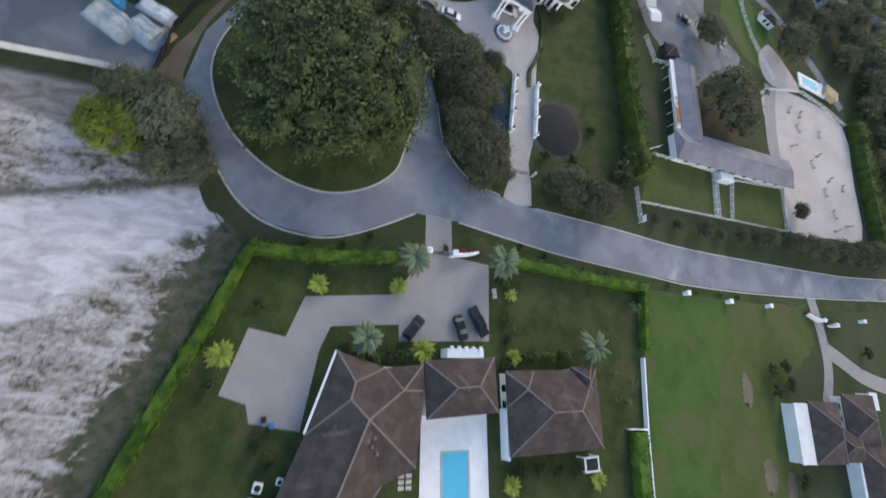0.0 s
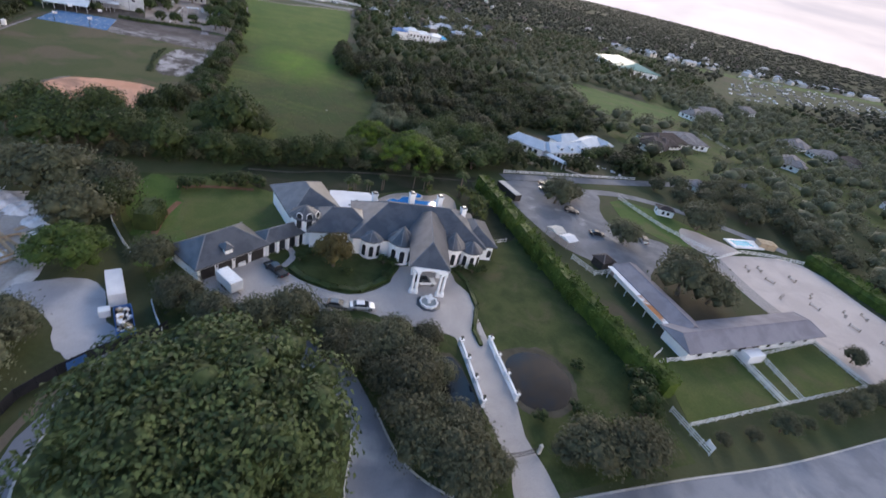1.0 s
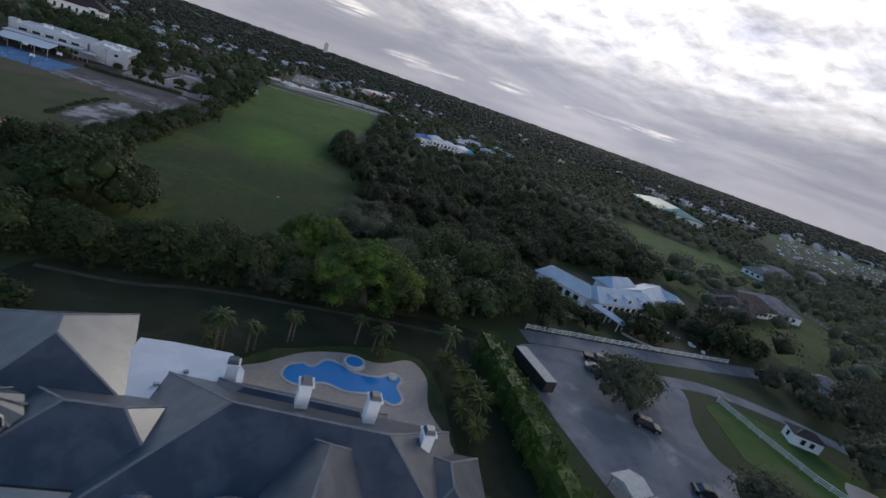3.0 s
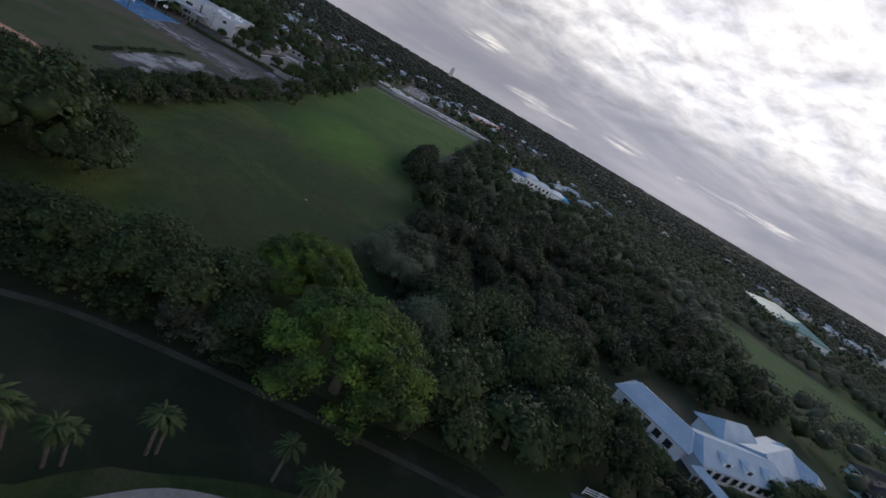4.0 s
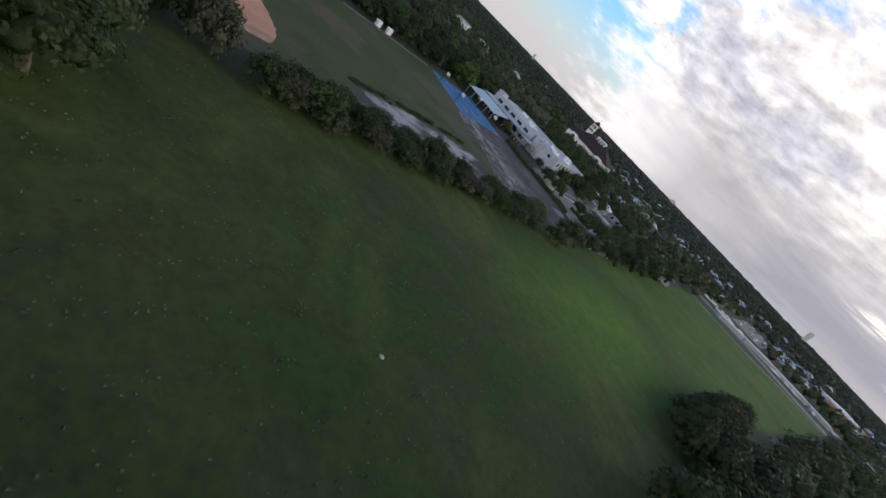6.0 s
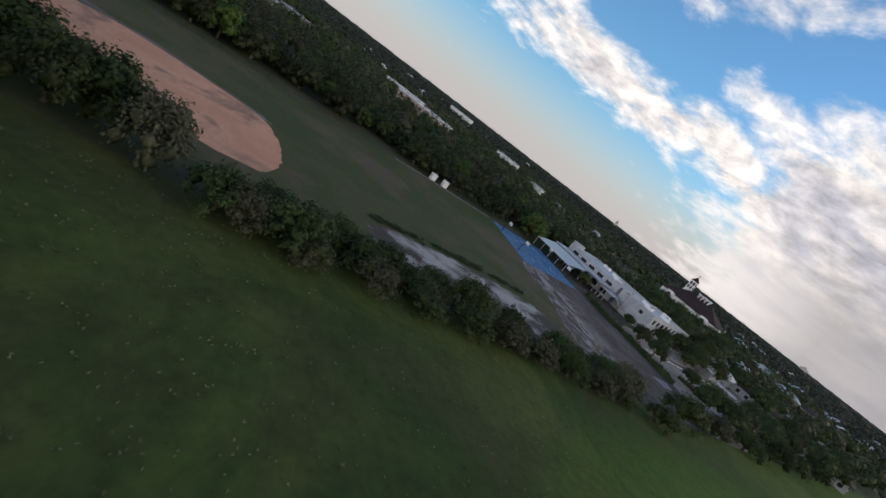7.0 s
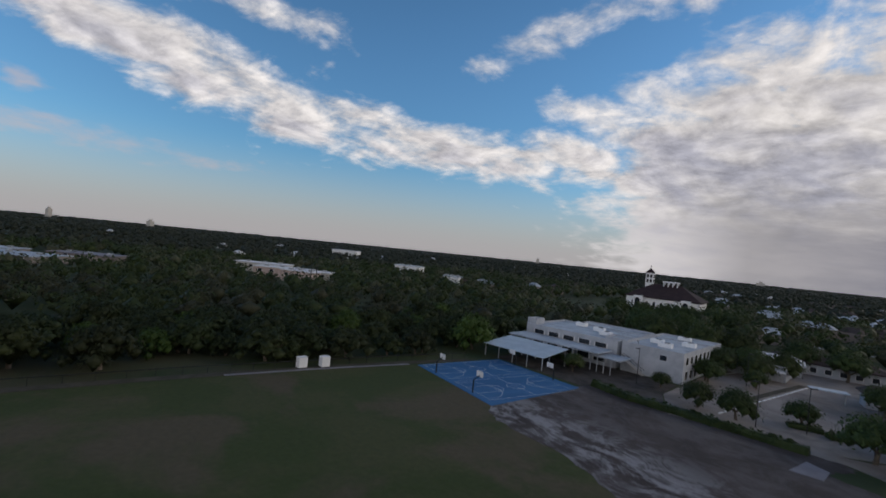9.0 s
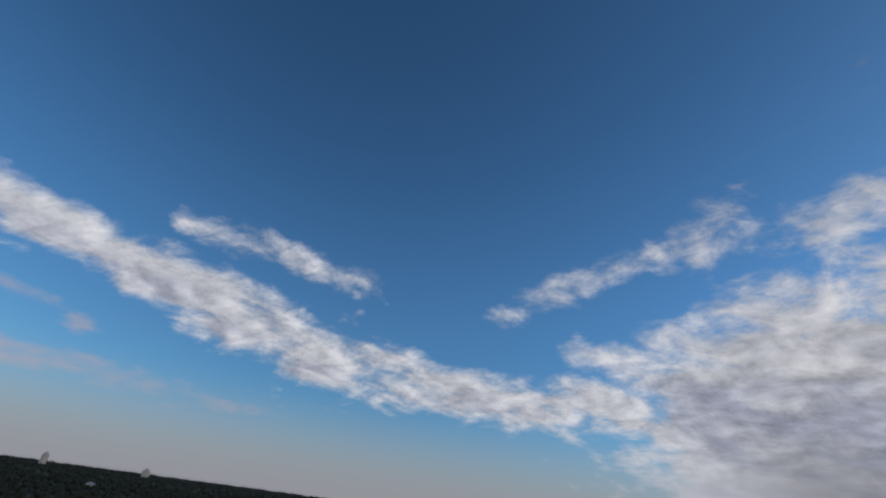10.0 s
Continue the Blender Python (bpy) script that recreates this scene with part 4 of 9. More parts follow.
sheet("estate_drive", [(29.6, 31.2), (34.9, 30.6), (35, 23.2), (42.9, 22.3), (42.5, 7.5), (24.8, 6.9), (24.7, 9.8), (13, 9), (11.4, 5.1), (9.3, -7.3), (1.9, -5.9), (1.2, -3.2), (-2.7, -1.8), (0.4, 8.2), (6, 7), (8.5, 13.7), (24, 15.1), (27.1, 19.7), (29.5, 22.6)], 0.07, PAVER, "pinkish grey paver driveway and forecourt", "driveway")
sheet("pool_deck", [(29.1, -5.0), (41.6, -5.2), (41.9, -34), (28.8, -34)], 0.10, DECK, "white pool deck", "patio")
sheet("pool", [(32.8, -11.3), (37.9, -11.2), (38.1, -30), (33.0, -30)], 0.13, POOL_S, "light blue swimming pool", "pool", 0.02)
kerb("pool_coping", [(32.8, -11.3), (37.9, -11.2), (38.1, -30), (33.0, -30)], 0.17, 0.35, True, 1, "white stone coping round the pool")
sheet("bright_lawn", [(83.2, 20.6), (101, 20), (136, 19.5), (140.5, 21), (141, 10), (120, -3), (118, -45), (78.5, -45), (80.6, 5)], 0.035, BRIGHT_LAWN, "bright green mown lawn", "grass")
sheet("worn_lawn", ragged([(112.5, 18.6), (138.5, 18.8), (140, 10), (124, -3), (124, -25), (100, -26), (102, -3), (108, 8)], 1.2, 9, 61), 0.04, OLIVE_LAWN, "olive-brown worn part of the lawn", "grass")
for x, y, a, b, sd in [(111.5, -1.5, 1.6, 4.2, 62), (114.5, -20.5, 2.2, 3.6, 63), (121.5, -23.5, 1.6, 3.2, 64)]:
    sheet("bare_patch", ragged([(x + a * math.cos(i * 0.785), y + b * math.sin(i * 0.785)) for i in range(8)], 0.5, 4, sd), 0.045, VERGE, "bare brown patch worn into the lawn", "ground")
sheet("verge_lawn", [(35.5, 30.0), (47.7, 28), (61.5, 25.8), (83.4, 23.6), (135, 22), (181, 23.8), (200, 22), (141, 19), (84, 21.5), (46, 24.5), (36.5, 24.5)], 0.03, LAWN, "mown verge beside the lane", "grass")
strip_path("side_drive", [(143.5, 22.6), (145, 12), (144.5, 3), (141, -5)], 3.6, 0.06, PAVER, "pale paver drive to the white house", "driveway")
strip_path("side_drive", [(145, 9), (151, 6), (160, 1.5), (172, -1.5)], 4.2, 0.065, PAVER, "pale paver drive that forks to the east", "driveway")

# mansion grounds
sheet("mansion_lawn", [(33.5, 47), (39.5, 40.5), (46.5, 38), (54, 37), (80, 36), (83, 52), (83, 134), (30, 137), (-16, 134), (-4, 97), (3, 76), (12, 76.5), (24, 72), (30, 64)], 0.02, LAWN, "dark shaded lawn round the mansion", "grass")
sheet("rear_lawn", ragged([(18, 128), (40, 122), (52, 128), (72, 129), (73, 106), (82, 104), (82.5, 134), (86, 141), (64, 143), (40, 143.5), (16, 142)], 0.3, 5, 27), 0.028, SHADED_LAWN, "dark lawn and ground cover behind the mansion, shade included in its colour", "grass")
sheet("west_lawn", ragged([(-4, 103), (6, 101), (17, 103.5), (24, 110), (28, 118), (27, 127), (14, 133), (-6, 132), (-10, 118)], 0.4, 5, 28), 0.026, OLIVE_LAWN, "olive-green lawn west of the mansion", "grass")
sheet("side_lawn", ragged([(-9.5, 121), (-7, 110), (-5.5, 102), (-4, 94.5), (3, 98), (2.5, 108), (1.5, 120), (-1, 130), (-6, 134)], 0.6, 5, 65), 0.03, BRIGHT_LAWN, "bright green lawn beside the garage wing", "grass")
MOTOR = [(46.8, 37.3), (48.6, 42.1), (48.9, 53.2), (50.4, 66.6), (49.6, 69.6), (44.6, 71.9), (39.3, 74.8), (34.5, 78.3), (26, 79), (14.7, 81.3), (9.6, 84.5), (5.5, 90), (8, 96), (17, 101), (18.5, 97), (21.5, 92.6), (24.2, 88.7), (30, 84.4), (35.4, 83.2), (42.3, 86.4), (46, 92), (56.5, 91), (57, 85.4), (58.7, 80.5), (57.4, 74.2), (56.6, 66.4), (55.4, 53.4), (53.4, 46.3), (53.6, 36.4)]
sheet("motor_court", curve(MOTOR, True, 2), 0.06, PAVER_W, "pale paver motor court and bridge drive", "driveway")
sheet("pond_bank", ragged([(55.4, 51.6), (59.5, 48.9), (66, 49.8), (69.2, 56.2), (67.5, 62.4), (63, 64.4), (56, 62.4)], 0.35, 6, 41), 0.03, DARK_EARTH, "dark earth bank of the pond", "ground")
sheet("pond_bank", ragged([(40.2, 63.5), (48.0, 65.2), (48.8, 56), (47.5, 51), (41, 53.8)], 0.25, 5, 42), 0.03, DARK_EARTH, "dark earth bank of the pond", "ground")
sheet("pond_east", curve([(56.0, 53), (59.8, 50.0), (64.8, 50.8), (68.0, 55.4), (66.8, 60.8), (62.6, 63.2), (57.4, 61.2)], True, 4), 0.04, POND, "dark still pond beside the bridge", "pond", 0.02)
sheet("pond_west", ragged([(41.5, 62.5), (47.8, 64), (48.6, 56), (46.5, 52.5), (42, 55)], 0.15, 5, 12), 0.04, POND, "dark still pond beside the bridge", "pond", 0.02)
sheet("pool_patio", curve([(44, 112), (44, 120.6), (48.3, 123.4), (53.8, 126.9), (60.1, 127.9), (63, 126.6), (65.6, 126.6), (70, 128.1), (71.8, 124), (70.5, 117), (71.5, 108), (58, 104)], True, 4), 0.12, PATIO, "tan stone pool patio with a curved edge", "patio")
POOL = [(50.6, 120.8), (51.2, 123.2), (53.2, 124.2), (54.6, 123.7), (56.6, 125.6), (58.8, 124.9), (60.5, 123.4), (64, 123.0), (66.6, 124.2), (67.6, 122.8), (66.6, 121.0), (66.9, 118.4), (65.2, 117.2), (62.6, 118.9), (59, 119), (56, 120.3), (52.6, 119.4)]
sheet("pool", curve(POOL, True, 4), 0.14, POOL_N, "deep blue free-form swimming pool", "pool", 0.02)
kerb("pool_coping", POOL, 0.2, 0.45, True, 4, "pale stone coping round the free-form pool")
strip_path("garden_path", [(16, 139.5), (27.6, 138.6), (39.5, 140.4), (63.7, 139.6), (86, 137.6)], 0.9, 0.05, DARK_EARTH, "dark earth path along the tree line", "path")
strip_path("mulch_edge", [(-2.5, 106), (-1.5, 113), (1, 120)], 1.3, 0.06, MULCH, "red-brown mulch strip round the clipped shrubs", "path")
strip_path("mulch_edge", [(0, 127.5), (8, 128), (17, 127)], 1.4, 0.06, MULCH, "red-brown mulch strip below the trees", "path")
strip_path("entry_walk", [(21.5, 93.4), (23.6, 96.5), (23.4, 99.5), (21.3, 101.5)], 1.3, 0.09, PAVER_W, "curved pale walk to the side door", "path")

# stables
sheet("stable_yard", curve([(95.6, 139), (112, 139.5), (126, 137), (131, 130), (124, 120), (121, 111), (127, 104), (134, 98), (127, 91), (114, 84), (108, 72), (107, 62), (102.5, 62), (101, 88), (95, 98), (92.5, 112), (92, 128)], True, 3), 0.05, YARD, "worn grey asphalt stable yard", "yard")
strip_path("stable_lane", [(124, 133), (140, 132), (156, 124), (170, 110), (184, 92)], 4.0, 0.06, YARD, "narrow asphalt lane", "road")
strip_path("forest_path", [(104.5, 234.2), (112, 235.9), (121.5, 238.2)], 1.6, 0.05, STONE, "pale path in a gap of the wood", "path")
strip_path("north_lane", [(98, 142.6), (104, 142.8), (130, 142.6), (165, 143), (240, 146)], 5.0, 0.045, YARD, "narrow asphalt lane", "road")
sheet("stable_lawn", [(128, 112), (133, 126), (140, 127.5), (150, 119), (158, 104), (146, 95), (136, 99)], 0.055, BRIGHT_LAWN, "small bright lawn inside the lane", "grass")
sheet("paddock", [(85, 42), (138.5, 41.3), (139.5, 55), (91, 56.3)], 0.04, OLIVE_LAWN, "grass paddock inside white fences", "grass")
sheet("riding_arena", ragged([(141, 88), (160, 91), (181.6, 84.7), (179.5, 62), (176.4, 43.5), (160, 42), (141.2, 41.8), (142.5, 62)], 0.15, 3, 14), 0.06, ARENA, "pale sand riding arena", "arena")
strip_path("arena_path", [(146.2, 91.2), (142.8, 79), (141.4, 67), (143.5, 60)], 5.0, 0.072, PAVER, "smooth lilac-grey path beside the riding arena", "path")
sheet("side_sand", ragged([(147, 92), (143, 100), (150, 108), (158, 101), (161, 93)], 0.3, 4, 15), 0.06, ARENA, "pale sand by the fence", "sand")

# the pasture, sports ground and school
sheet("pasture", ragged([(-6, 150), (-6, 163), (-2, 178), (2, 196), (4.5, 210), (9, 247), (13, 290), (16, 330), (20, 400), (24, 460), (58, 466), (82, 482), (108, 491), (98, 419), (74, 310), (72, 267), (73, 235), (71, 210), (65, 186), (66, 170), (62, 150), (40, 146), (12, 147)], 0.5, 5, 16), 0.03, FIELD, "wide green pasture", "field")
sheet("sports_ground", ragged([(-73, 150), (-72.5, 200), (-71, 240), (-67, 284), (-40, 280.5), (-5, 271), (1, 262), (-3, 230), (-5, 205), (-8, 180), (-12, 150), (-40, 140)], 0.3, 4, 17), 0.03, SPORT, "worn sports ground", "field")
sheet("clay_infield", ragged([(-47, 178), (-44, 193), (-38.6, 204), (-32, 206.4), (-26.5, 207), (-20.5, 206.7), (-15.6, 204.9), (-12.6, 201.4), (-14, 191), (-17, 176), (-24, 162), (-40, 162)], 0.35, 4, 18), 0.06, CLAY, "orange clay infield", "ground")
sheet("infield_edge", ragged([(-50, 170), (-48, 186), (-43, 199), (-38, 206), (-38.6, 203.6), (-44, 193), (-47, 178), (-46, 168)], 0.4, 5, 26), 0.05, DIRT, "worn brown soil at the infield edge", "ground")
sheet("sand_patch", ragged([(-14.6, 224), (-15.4, 231), (-15, 239), (-15.2, 246), (-13.4, 253), (-11, 261), (-6, 266), (0.5, 263), (2.2, 252), (1.4, 243), (-0.4, 236), (-2.6, 228), (-6, 221), (-11, 220)], 0.45, 8, 119), 0.06, SANDY, "bare pale sand patch", "sand")
sheet("dirt_yard", ragged([(-40, 280), (-20, 275), (-4, 269), (8, 272), (12, 285), (13, 301), (1, 305), (2, 312), (-12, 311), (-23, 310), (-40, 311)], 0.4, 12, 20), 0.045, WASH, "bare grey-brown dirt yard", "ground")
sheet("ball_court", [(-66.3, 284.4), (-39.8, 280.4), (-40.2, 306.6), (-64.4, 308.2)], 0.08, COURT, "blue painted ball court", "court")
strip_path("boundary_track", [(-74, 140), (-73.6, 200), (-72.6, 240), (-69, 282), (-66, 300)], 2.2, 0.05, DARK_EARTH, "dirt strip along the woods", "track")
strip_path("sand_edge", [(-71.4, 246), (-70, 264), (-67.6, 283)], 0.9, 0.055, BARN_ROOF, "thin pale sand edge beside the cabins", "track")
sheet("school_forecourt", [(-67, 309.5), (-40.6, 308.6), (-31, 311), (-24, 309.8), (-30.2, 322), (-32, 333), (-68, 333)], 0.042, BED, "bare dark soil in front of the school", "ground")
sheet("lot_edge", ragged([(-2.9, 314.2), (-2.4, 311.8), (3, 312.2), (13, 306), (15.5, 318), (13, 334), (5.9, 336), (6.1, 321)], 0.25, 5, 71), 0.044, TAN_LOT, "dusty ground at the end of the lot", "ground")
sheet("school_parking", [(-23, 309), (-2.7, 314), (6, 321), (4, 345), (-5.9, 407), (-34, 396), (-33, 348), (-30, 322)], 0.05, TAN_LOT, "pale school parking lot", "parking lot")
sheet("garden_grounds", ragged([(196, 150), (250, 120), (330, 90), (470, 120), (480, 300), (420, 350), (330, 330), (262, 228), (205, 236)], 2.0, 6, 66), 0.026, OLIVE_LAWN, "rough grass between the eastern gardens", "grass")
sheet("far_lot", ragged([(440, 330), (500, 335), (640, 380), (1000, 440), (1100, 530), (760, 590), (560, 440), (480, 390)], 2.0, 6, 67), 0.05, GROUND, "wide parking ground far in the east", "parking lot")
sheet("fairway", ragged([(218, 250), (232, 240), (260, 235), (312, 264), (316, 274), (267, 311), (246, 318), (234, 284)], 0.8, 4, 21), 0.05, BRIGHT_LAWN, "long bright green strip of lawn", "grass")
strip_path("far_road", [(-60, 470), (40, 500), (110, 508), (230, 545), (420, 600), (900, 700)], 12, 0.06, YARD, "far grey road", "road")
strip_path("far_road", [(480, 560), (640, 560), (900, 560), (1300, 580)], 40, 0.06, BRIGHT_LAWN, "far green strip beside the road", "grass")

# ---- vegetation ----


def leaf_cloud(rng, centres, radii, count, size, up=0.35, flat=0.85, low=-0.35, shag=0.0, slim=0.55):
    """Leaf-sized blades strewn over the outer side of a set of lobes."""
    n = len(centres)
    which = rng.choice(n, count, p=np.array(radii) ** 2 / np.sum(np.array(radii) ** 2))
    d = rng.normal(size=(count, 3))
    d /= np.linalg.norm(d, axis=1)[:, None]
    d[:, 2] = np.where(d[:, 2] < low, -d[:, 2], d[:, 2])
    c, r = np.array(centres)[which], np.array(radii)[which][:, None]
    p = c + d * r * (rng.uniform(0.82, 1.12, (count, 1)) + shag * rng.uniform(0, 1, (count, 1)) ** 3) * np.array([1, 1, flat])
    nrm = d + np.array([0, 0, up]) + rng.normal(scale=0.45, size=(count, 3))
    nrm /= np.linalg.norm(nrm, axis=1)[:, None]
    t = np.cross(nrm, rng.normal(size=(count, 3)))
    t /= np.linalg.norm(t, axis=1)[:, None]
    b = np.cross(nrm, t)
    s = size * rng.uniform(0.6, 1.35, (count, 1))
    bend = nrm * s * 0.25
    v = np.stack([p - t * s, p - b * s * slim + bend, p + t * s, p + b * s * slim + bend], 1).reshape(-1, 3)
    return v, np.arange(4 * count).reshape(-1, 4)


def ball(sub):
    bm = bmesh.new()
    bmesh.ops.create_icosphere(bm, subdivisions=sub, radius=1.0)
    v = np.array([w.co[:] for w in bm.verts])
    f = [tuple(w.index for w in q.verts) for q in bm.faces]
    bm.free()
    return v, f


BALL1, BALL2 = ball(1), ball(2)
BALL0 = (np.array([(1, 0, 0), (0, 1, 0), (-1, 0, 0), (0, -1, 0), (0, 0, 1), (0, 0, -1), (0.7, 0.7, 0.3), (-0.7, 0.7, 0.3), (-0.7, -0.7, 0.3), (0.7, -0.7, 0.3)]), [(0, 6, 4), (6, 1, 4), (1, 7, 4), (7, 2, 4), (2, 8, 4), (8, 3, 4), (3, 9, 4), (9, 0, 4), (6, 0, 5), (1, 6, 5), (7, 1, 5), (2, 7, 5), (8, 2, 5), (3, 8, 5), (9, 3, 5), (0, 9, 5)])


def crown_data(seed, radius, height, lobes, leaves, size, spread=0.62, lobe=0.36, core=BALL0, heart=0.0, base=0.26, shag=0.0, slim=0.55):
    """A crown of lobes, centred over the origin with its foot at z = 0: leaf blades round darker inner masses."""
    rng = np.random.default_rng(seed)
    cs, rs = [], []
    for i in range(lobes):
        a = i * 2.39996 + rng.uniform(-0.4, 0.4)
        k = math.sqrt((i + 0.5) / lobes)
        e = math.sqrt(max(0.0, 1 - k * k))
        rr = radius * lobe * rng.uniform(0.75, 1.25)
        cs.append((math.cos(a) * k * radius * spread * 1.12 * rng.uniform(0.85, 1.12), math.sin(a) * k * radius * spread * 1.12 * rng.uniform(0.85, 1.12), height * (base + (0.72 - base) * e) + rng.uniform(-0.06, 0.06) * height))
        rs.append(rr)
    flat = min(1.0, height / radius / 1.15)
    v, f = leaf_cloud(rng, cs, rs, leaves, size, flat=flat, shag=shag, slim=slim)
    vs, fs = [v], [tuple(q) for q in f.tolist()]
    off = len(v)
    if heart:
        cs.append((0, 0, height * 0.42))
        rs.append(radius * heart)
    for c, r in zip(cs, rs):
        b = core[0] * (1 + rng.uniform(-0.16, 0.16, (len(core[0]), 1))) * r * 0.70 * np.array([1, 1, flat]) + np.array(c)
        vs.append(b)
        fs += [tuple(i + off for i in q) for q in core[1]]
        off += len(b)
    return np.concatenate(vs), fs


def trunk_data(seed, h, r, spread):
    """A tapered, slightly bent trunk that parts into limbs."""
    rng = random.Random(seed)
    bm = bmesh.new()

    def limb(p, q, r1, r2, seg=7):
        d = q - p
        m = Matrix.Translation(p) @ d.to_track_quat("Z", "Y").to_matrix().to_4x4()
        cyl(bm, 0, 0, 0, r1, r2, d.length, seg, m)

    fork = Vector((rng.uniform(-0.1, 0.1) * h, rng.uniform(-0.1, 0.1) * h, h * 0.5))
    limb(Vector((0, 0, -0.3)), fork, r * 1.15, r * 0.8)
    for i in range(5):
        a = i * 1.257 + rng.uniform(-0.3, 0.3)
        end = Vector((math.cos(a) * spread * rng.uniform(0.4, 0.7), math.sin(a) * spread * rng.uniform(0.4, 0.7), h * rng.uniform(0.85, 1.15)))
        midp = fork.lerp(end, 0.5) + Vector((0, 0, 0.08 * h))
        limb(fork, midp, r * 0.55, r * 0.38, 6)
        limb(midp, end, r * 0.38, r * 0.12, 5)
    return bm


def tree_kind(name, seed, radius, height, foot, lobes, leaves, size, material, label, group="", bark=None, **kw):
    """One tree at the origin, to be copied: trunk with limbs, and a crown of leaf clumps. It is moved away by the first use."""
    root = thing(name, 0, 0, 0, 0, label, "tree", group)
    part("trunk", trunk_data(seed, foot + height * 0.45, radius * 0.055 + 0.08, radius), bark or BARK, root)
    v, f = crown_data(seed, radius, height, lobes, leaves, size, **kw)
    c = mesh_object("crown", v, f, material, root, smooth=True)
    c.location = (0, 0, foot)
    return root


class Plant:
    """Places the first of a kind itself and copies of it after that."""

    def __init__(self, root):
        self.root, self.used = root, False

    def at(self, x, y, s=1.0, turn=0.0, sz=None, label="", z=0.0):
        m = pose(x, y, z, 0, 0, turn)
        if self.used:
            ob = copy_thing(self.root, m)
        else:
            ob, self.used = self.root, True
        ob.matrix_basis = m @ Matrix.Diagonal((s, s, sz or s, 1))
        if label:
            tagged(ob, label)
        return ob


rt = random.Random(7)
OAK = [Plant(tree_kind("oak_tree", 20 + i, 6.0, 8.4, 0.5, 26, 1750, 0.31, LEAF, "broad evergreen oak with a dense dull green crown", shag=0.35)) for i in range(3)]
DULL = [Plant(tree_kind("oak_tree", 30 + i, 6.0, 7.4, 0.3, 26, 1950, 0.295, LEAF_D, "broad oak with a dusty grey-green crown", shag=0.35)) for i in range(3)]
DUSTY = [Plant(tree_kind("scrub_oak", 34 + i, 6.0, 7.0, 0.3, 26, 2600, 0.25, LEAF_E, "broad oak with a thin grey-brown dusty crown", shag=0.6)) for i in range(2)]
FRESH = [Plant(tree_kind("broadleaf_tree", 40 + i, 6.0, 8.4, 0.9, 96, 24000, 0.118, LEAF_F, "dense tree with a fresh green lobed crown", lobe=0.15, spread=0.84, heart=0.58, base=0.10)) for i in range(2)]
SILVER = [Plant(tree_kind("shrubby_tree", 50 + i, 4.0, 5.0, 0.4, 30, 6500, 0.21, LEAF_S, "feathery silver-green tree at the wood edge", lobe=0.28, spread=0.74, shag=0.5, slim=0.22)) for i in range(2)]
BUSH = [Plant(tree_kind("shrub", 60 + i, 1.6, 1.9, 0.05, 7, 260, 0.17, LEAF, "rounded dark green garden shrub", lobe=0.42)) for i in range(2)]
BUSH_G = [Plant(tree_kind("shrub", 64 + i, 1.6, 1.9, 0.05, 7, 260, 0.17, LEAF_G, "rounded fresh green garden shrub", lobe=0.42)) for i in range(2)]
ROW = [Plant(tree_kind("scrub_tree", 80 + i, 3.6, 5.6, 0.0, 28, 1900, 0.20, (LEAF, LEAF_D, LEAF)[i], "shaggy dark tree of the boundary row", "boundary trees", lobe=0.24, spread=0.74, heart=0.55, base=0.16, shag=0.7)) for i in range(3)]
FINE = [Plant(tree_kind("woodland_tree", 90 + i, 5.2, 7.6, 0.0, 34, 1900, 0.26, (LEAF_K, LEAF_K, LEAF_N)[i], "woodland tree with a dark uneven crown", "woodland trees", lobe=0.24, spread=0.74, heart=0.7, base=0.16, shag=0.35)) for i in range(3)]
WOOD = [Plant(tree_kind("woodland_tree", 70 + i, 5.2, 7.6, 0.0, 22, 900, 0.36, (LEAF_K, LEAF_N, LEAF_V, LEAF, LEAF_K)[i], "woodland tree with a dark uneven crown", "woodland trees", lobe=0.30, spread=0.70, heart=0.6, base=0.18, shag=0.4)) for i in range(5)]

WEST = [Plant(tree_kind("woodland_tree", 75 + i, 5.2, 7.8, 0.0, 30, 1150, 0.29, (LEAF_K, LEAF_K, LEAF_V, LEAF_G)[i], "tall woodland tree with a dark dense crown", "woodland trees", lobe=0.26, spread=0.74, heart=0.62, base=0.14, shag=0.4)) for i in range(4)]


def spin(plants, x, y, s=1.0, sz=None, label="", z=0.0):
    return plants[rt.randrange(len(plants))].at(x, y, s, rt.uniform(0, 360), sz, label, z)


# the great tree on the island
big = tree_kind("island_tree", 11, 17.5, 14.0, 1.2, 62, 17000, 0.40, LEAF_B, "huge spreading tree with a dense dark green crown", lobe=0.21, spread=0.80, core=BALL1, shag=0.3)
big.matrix_basis = pose(8.8, 51, 0.1, 0, 0, 20)

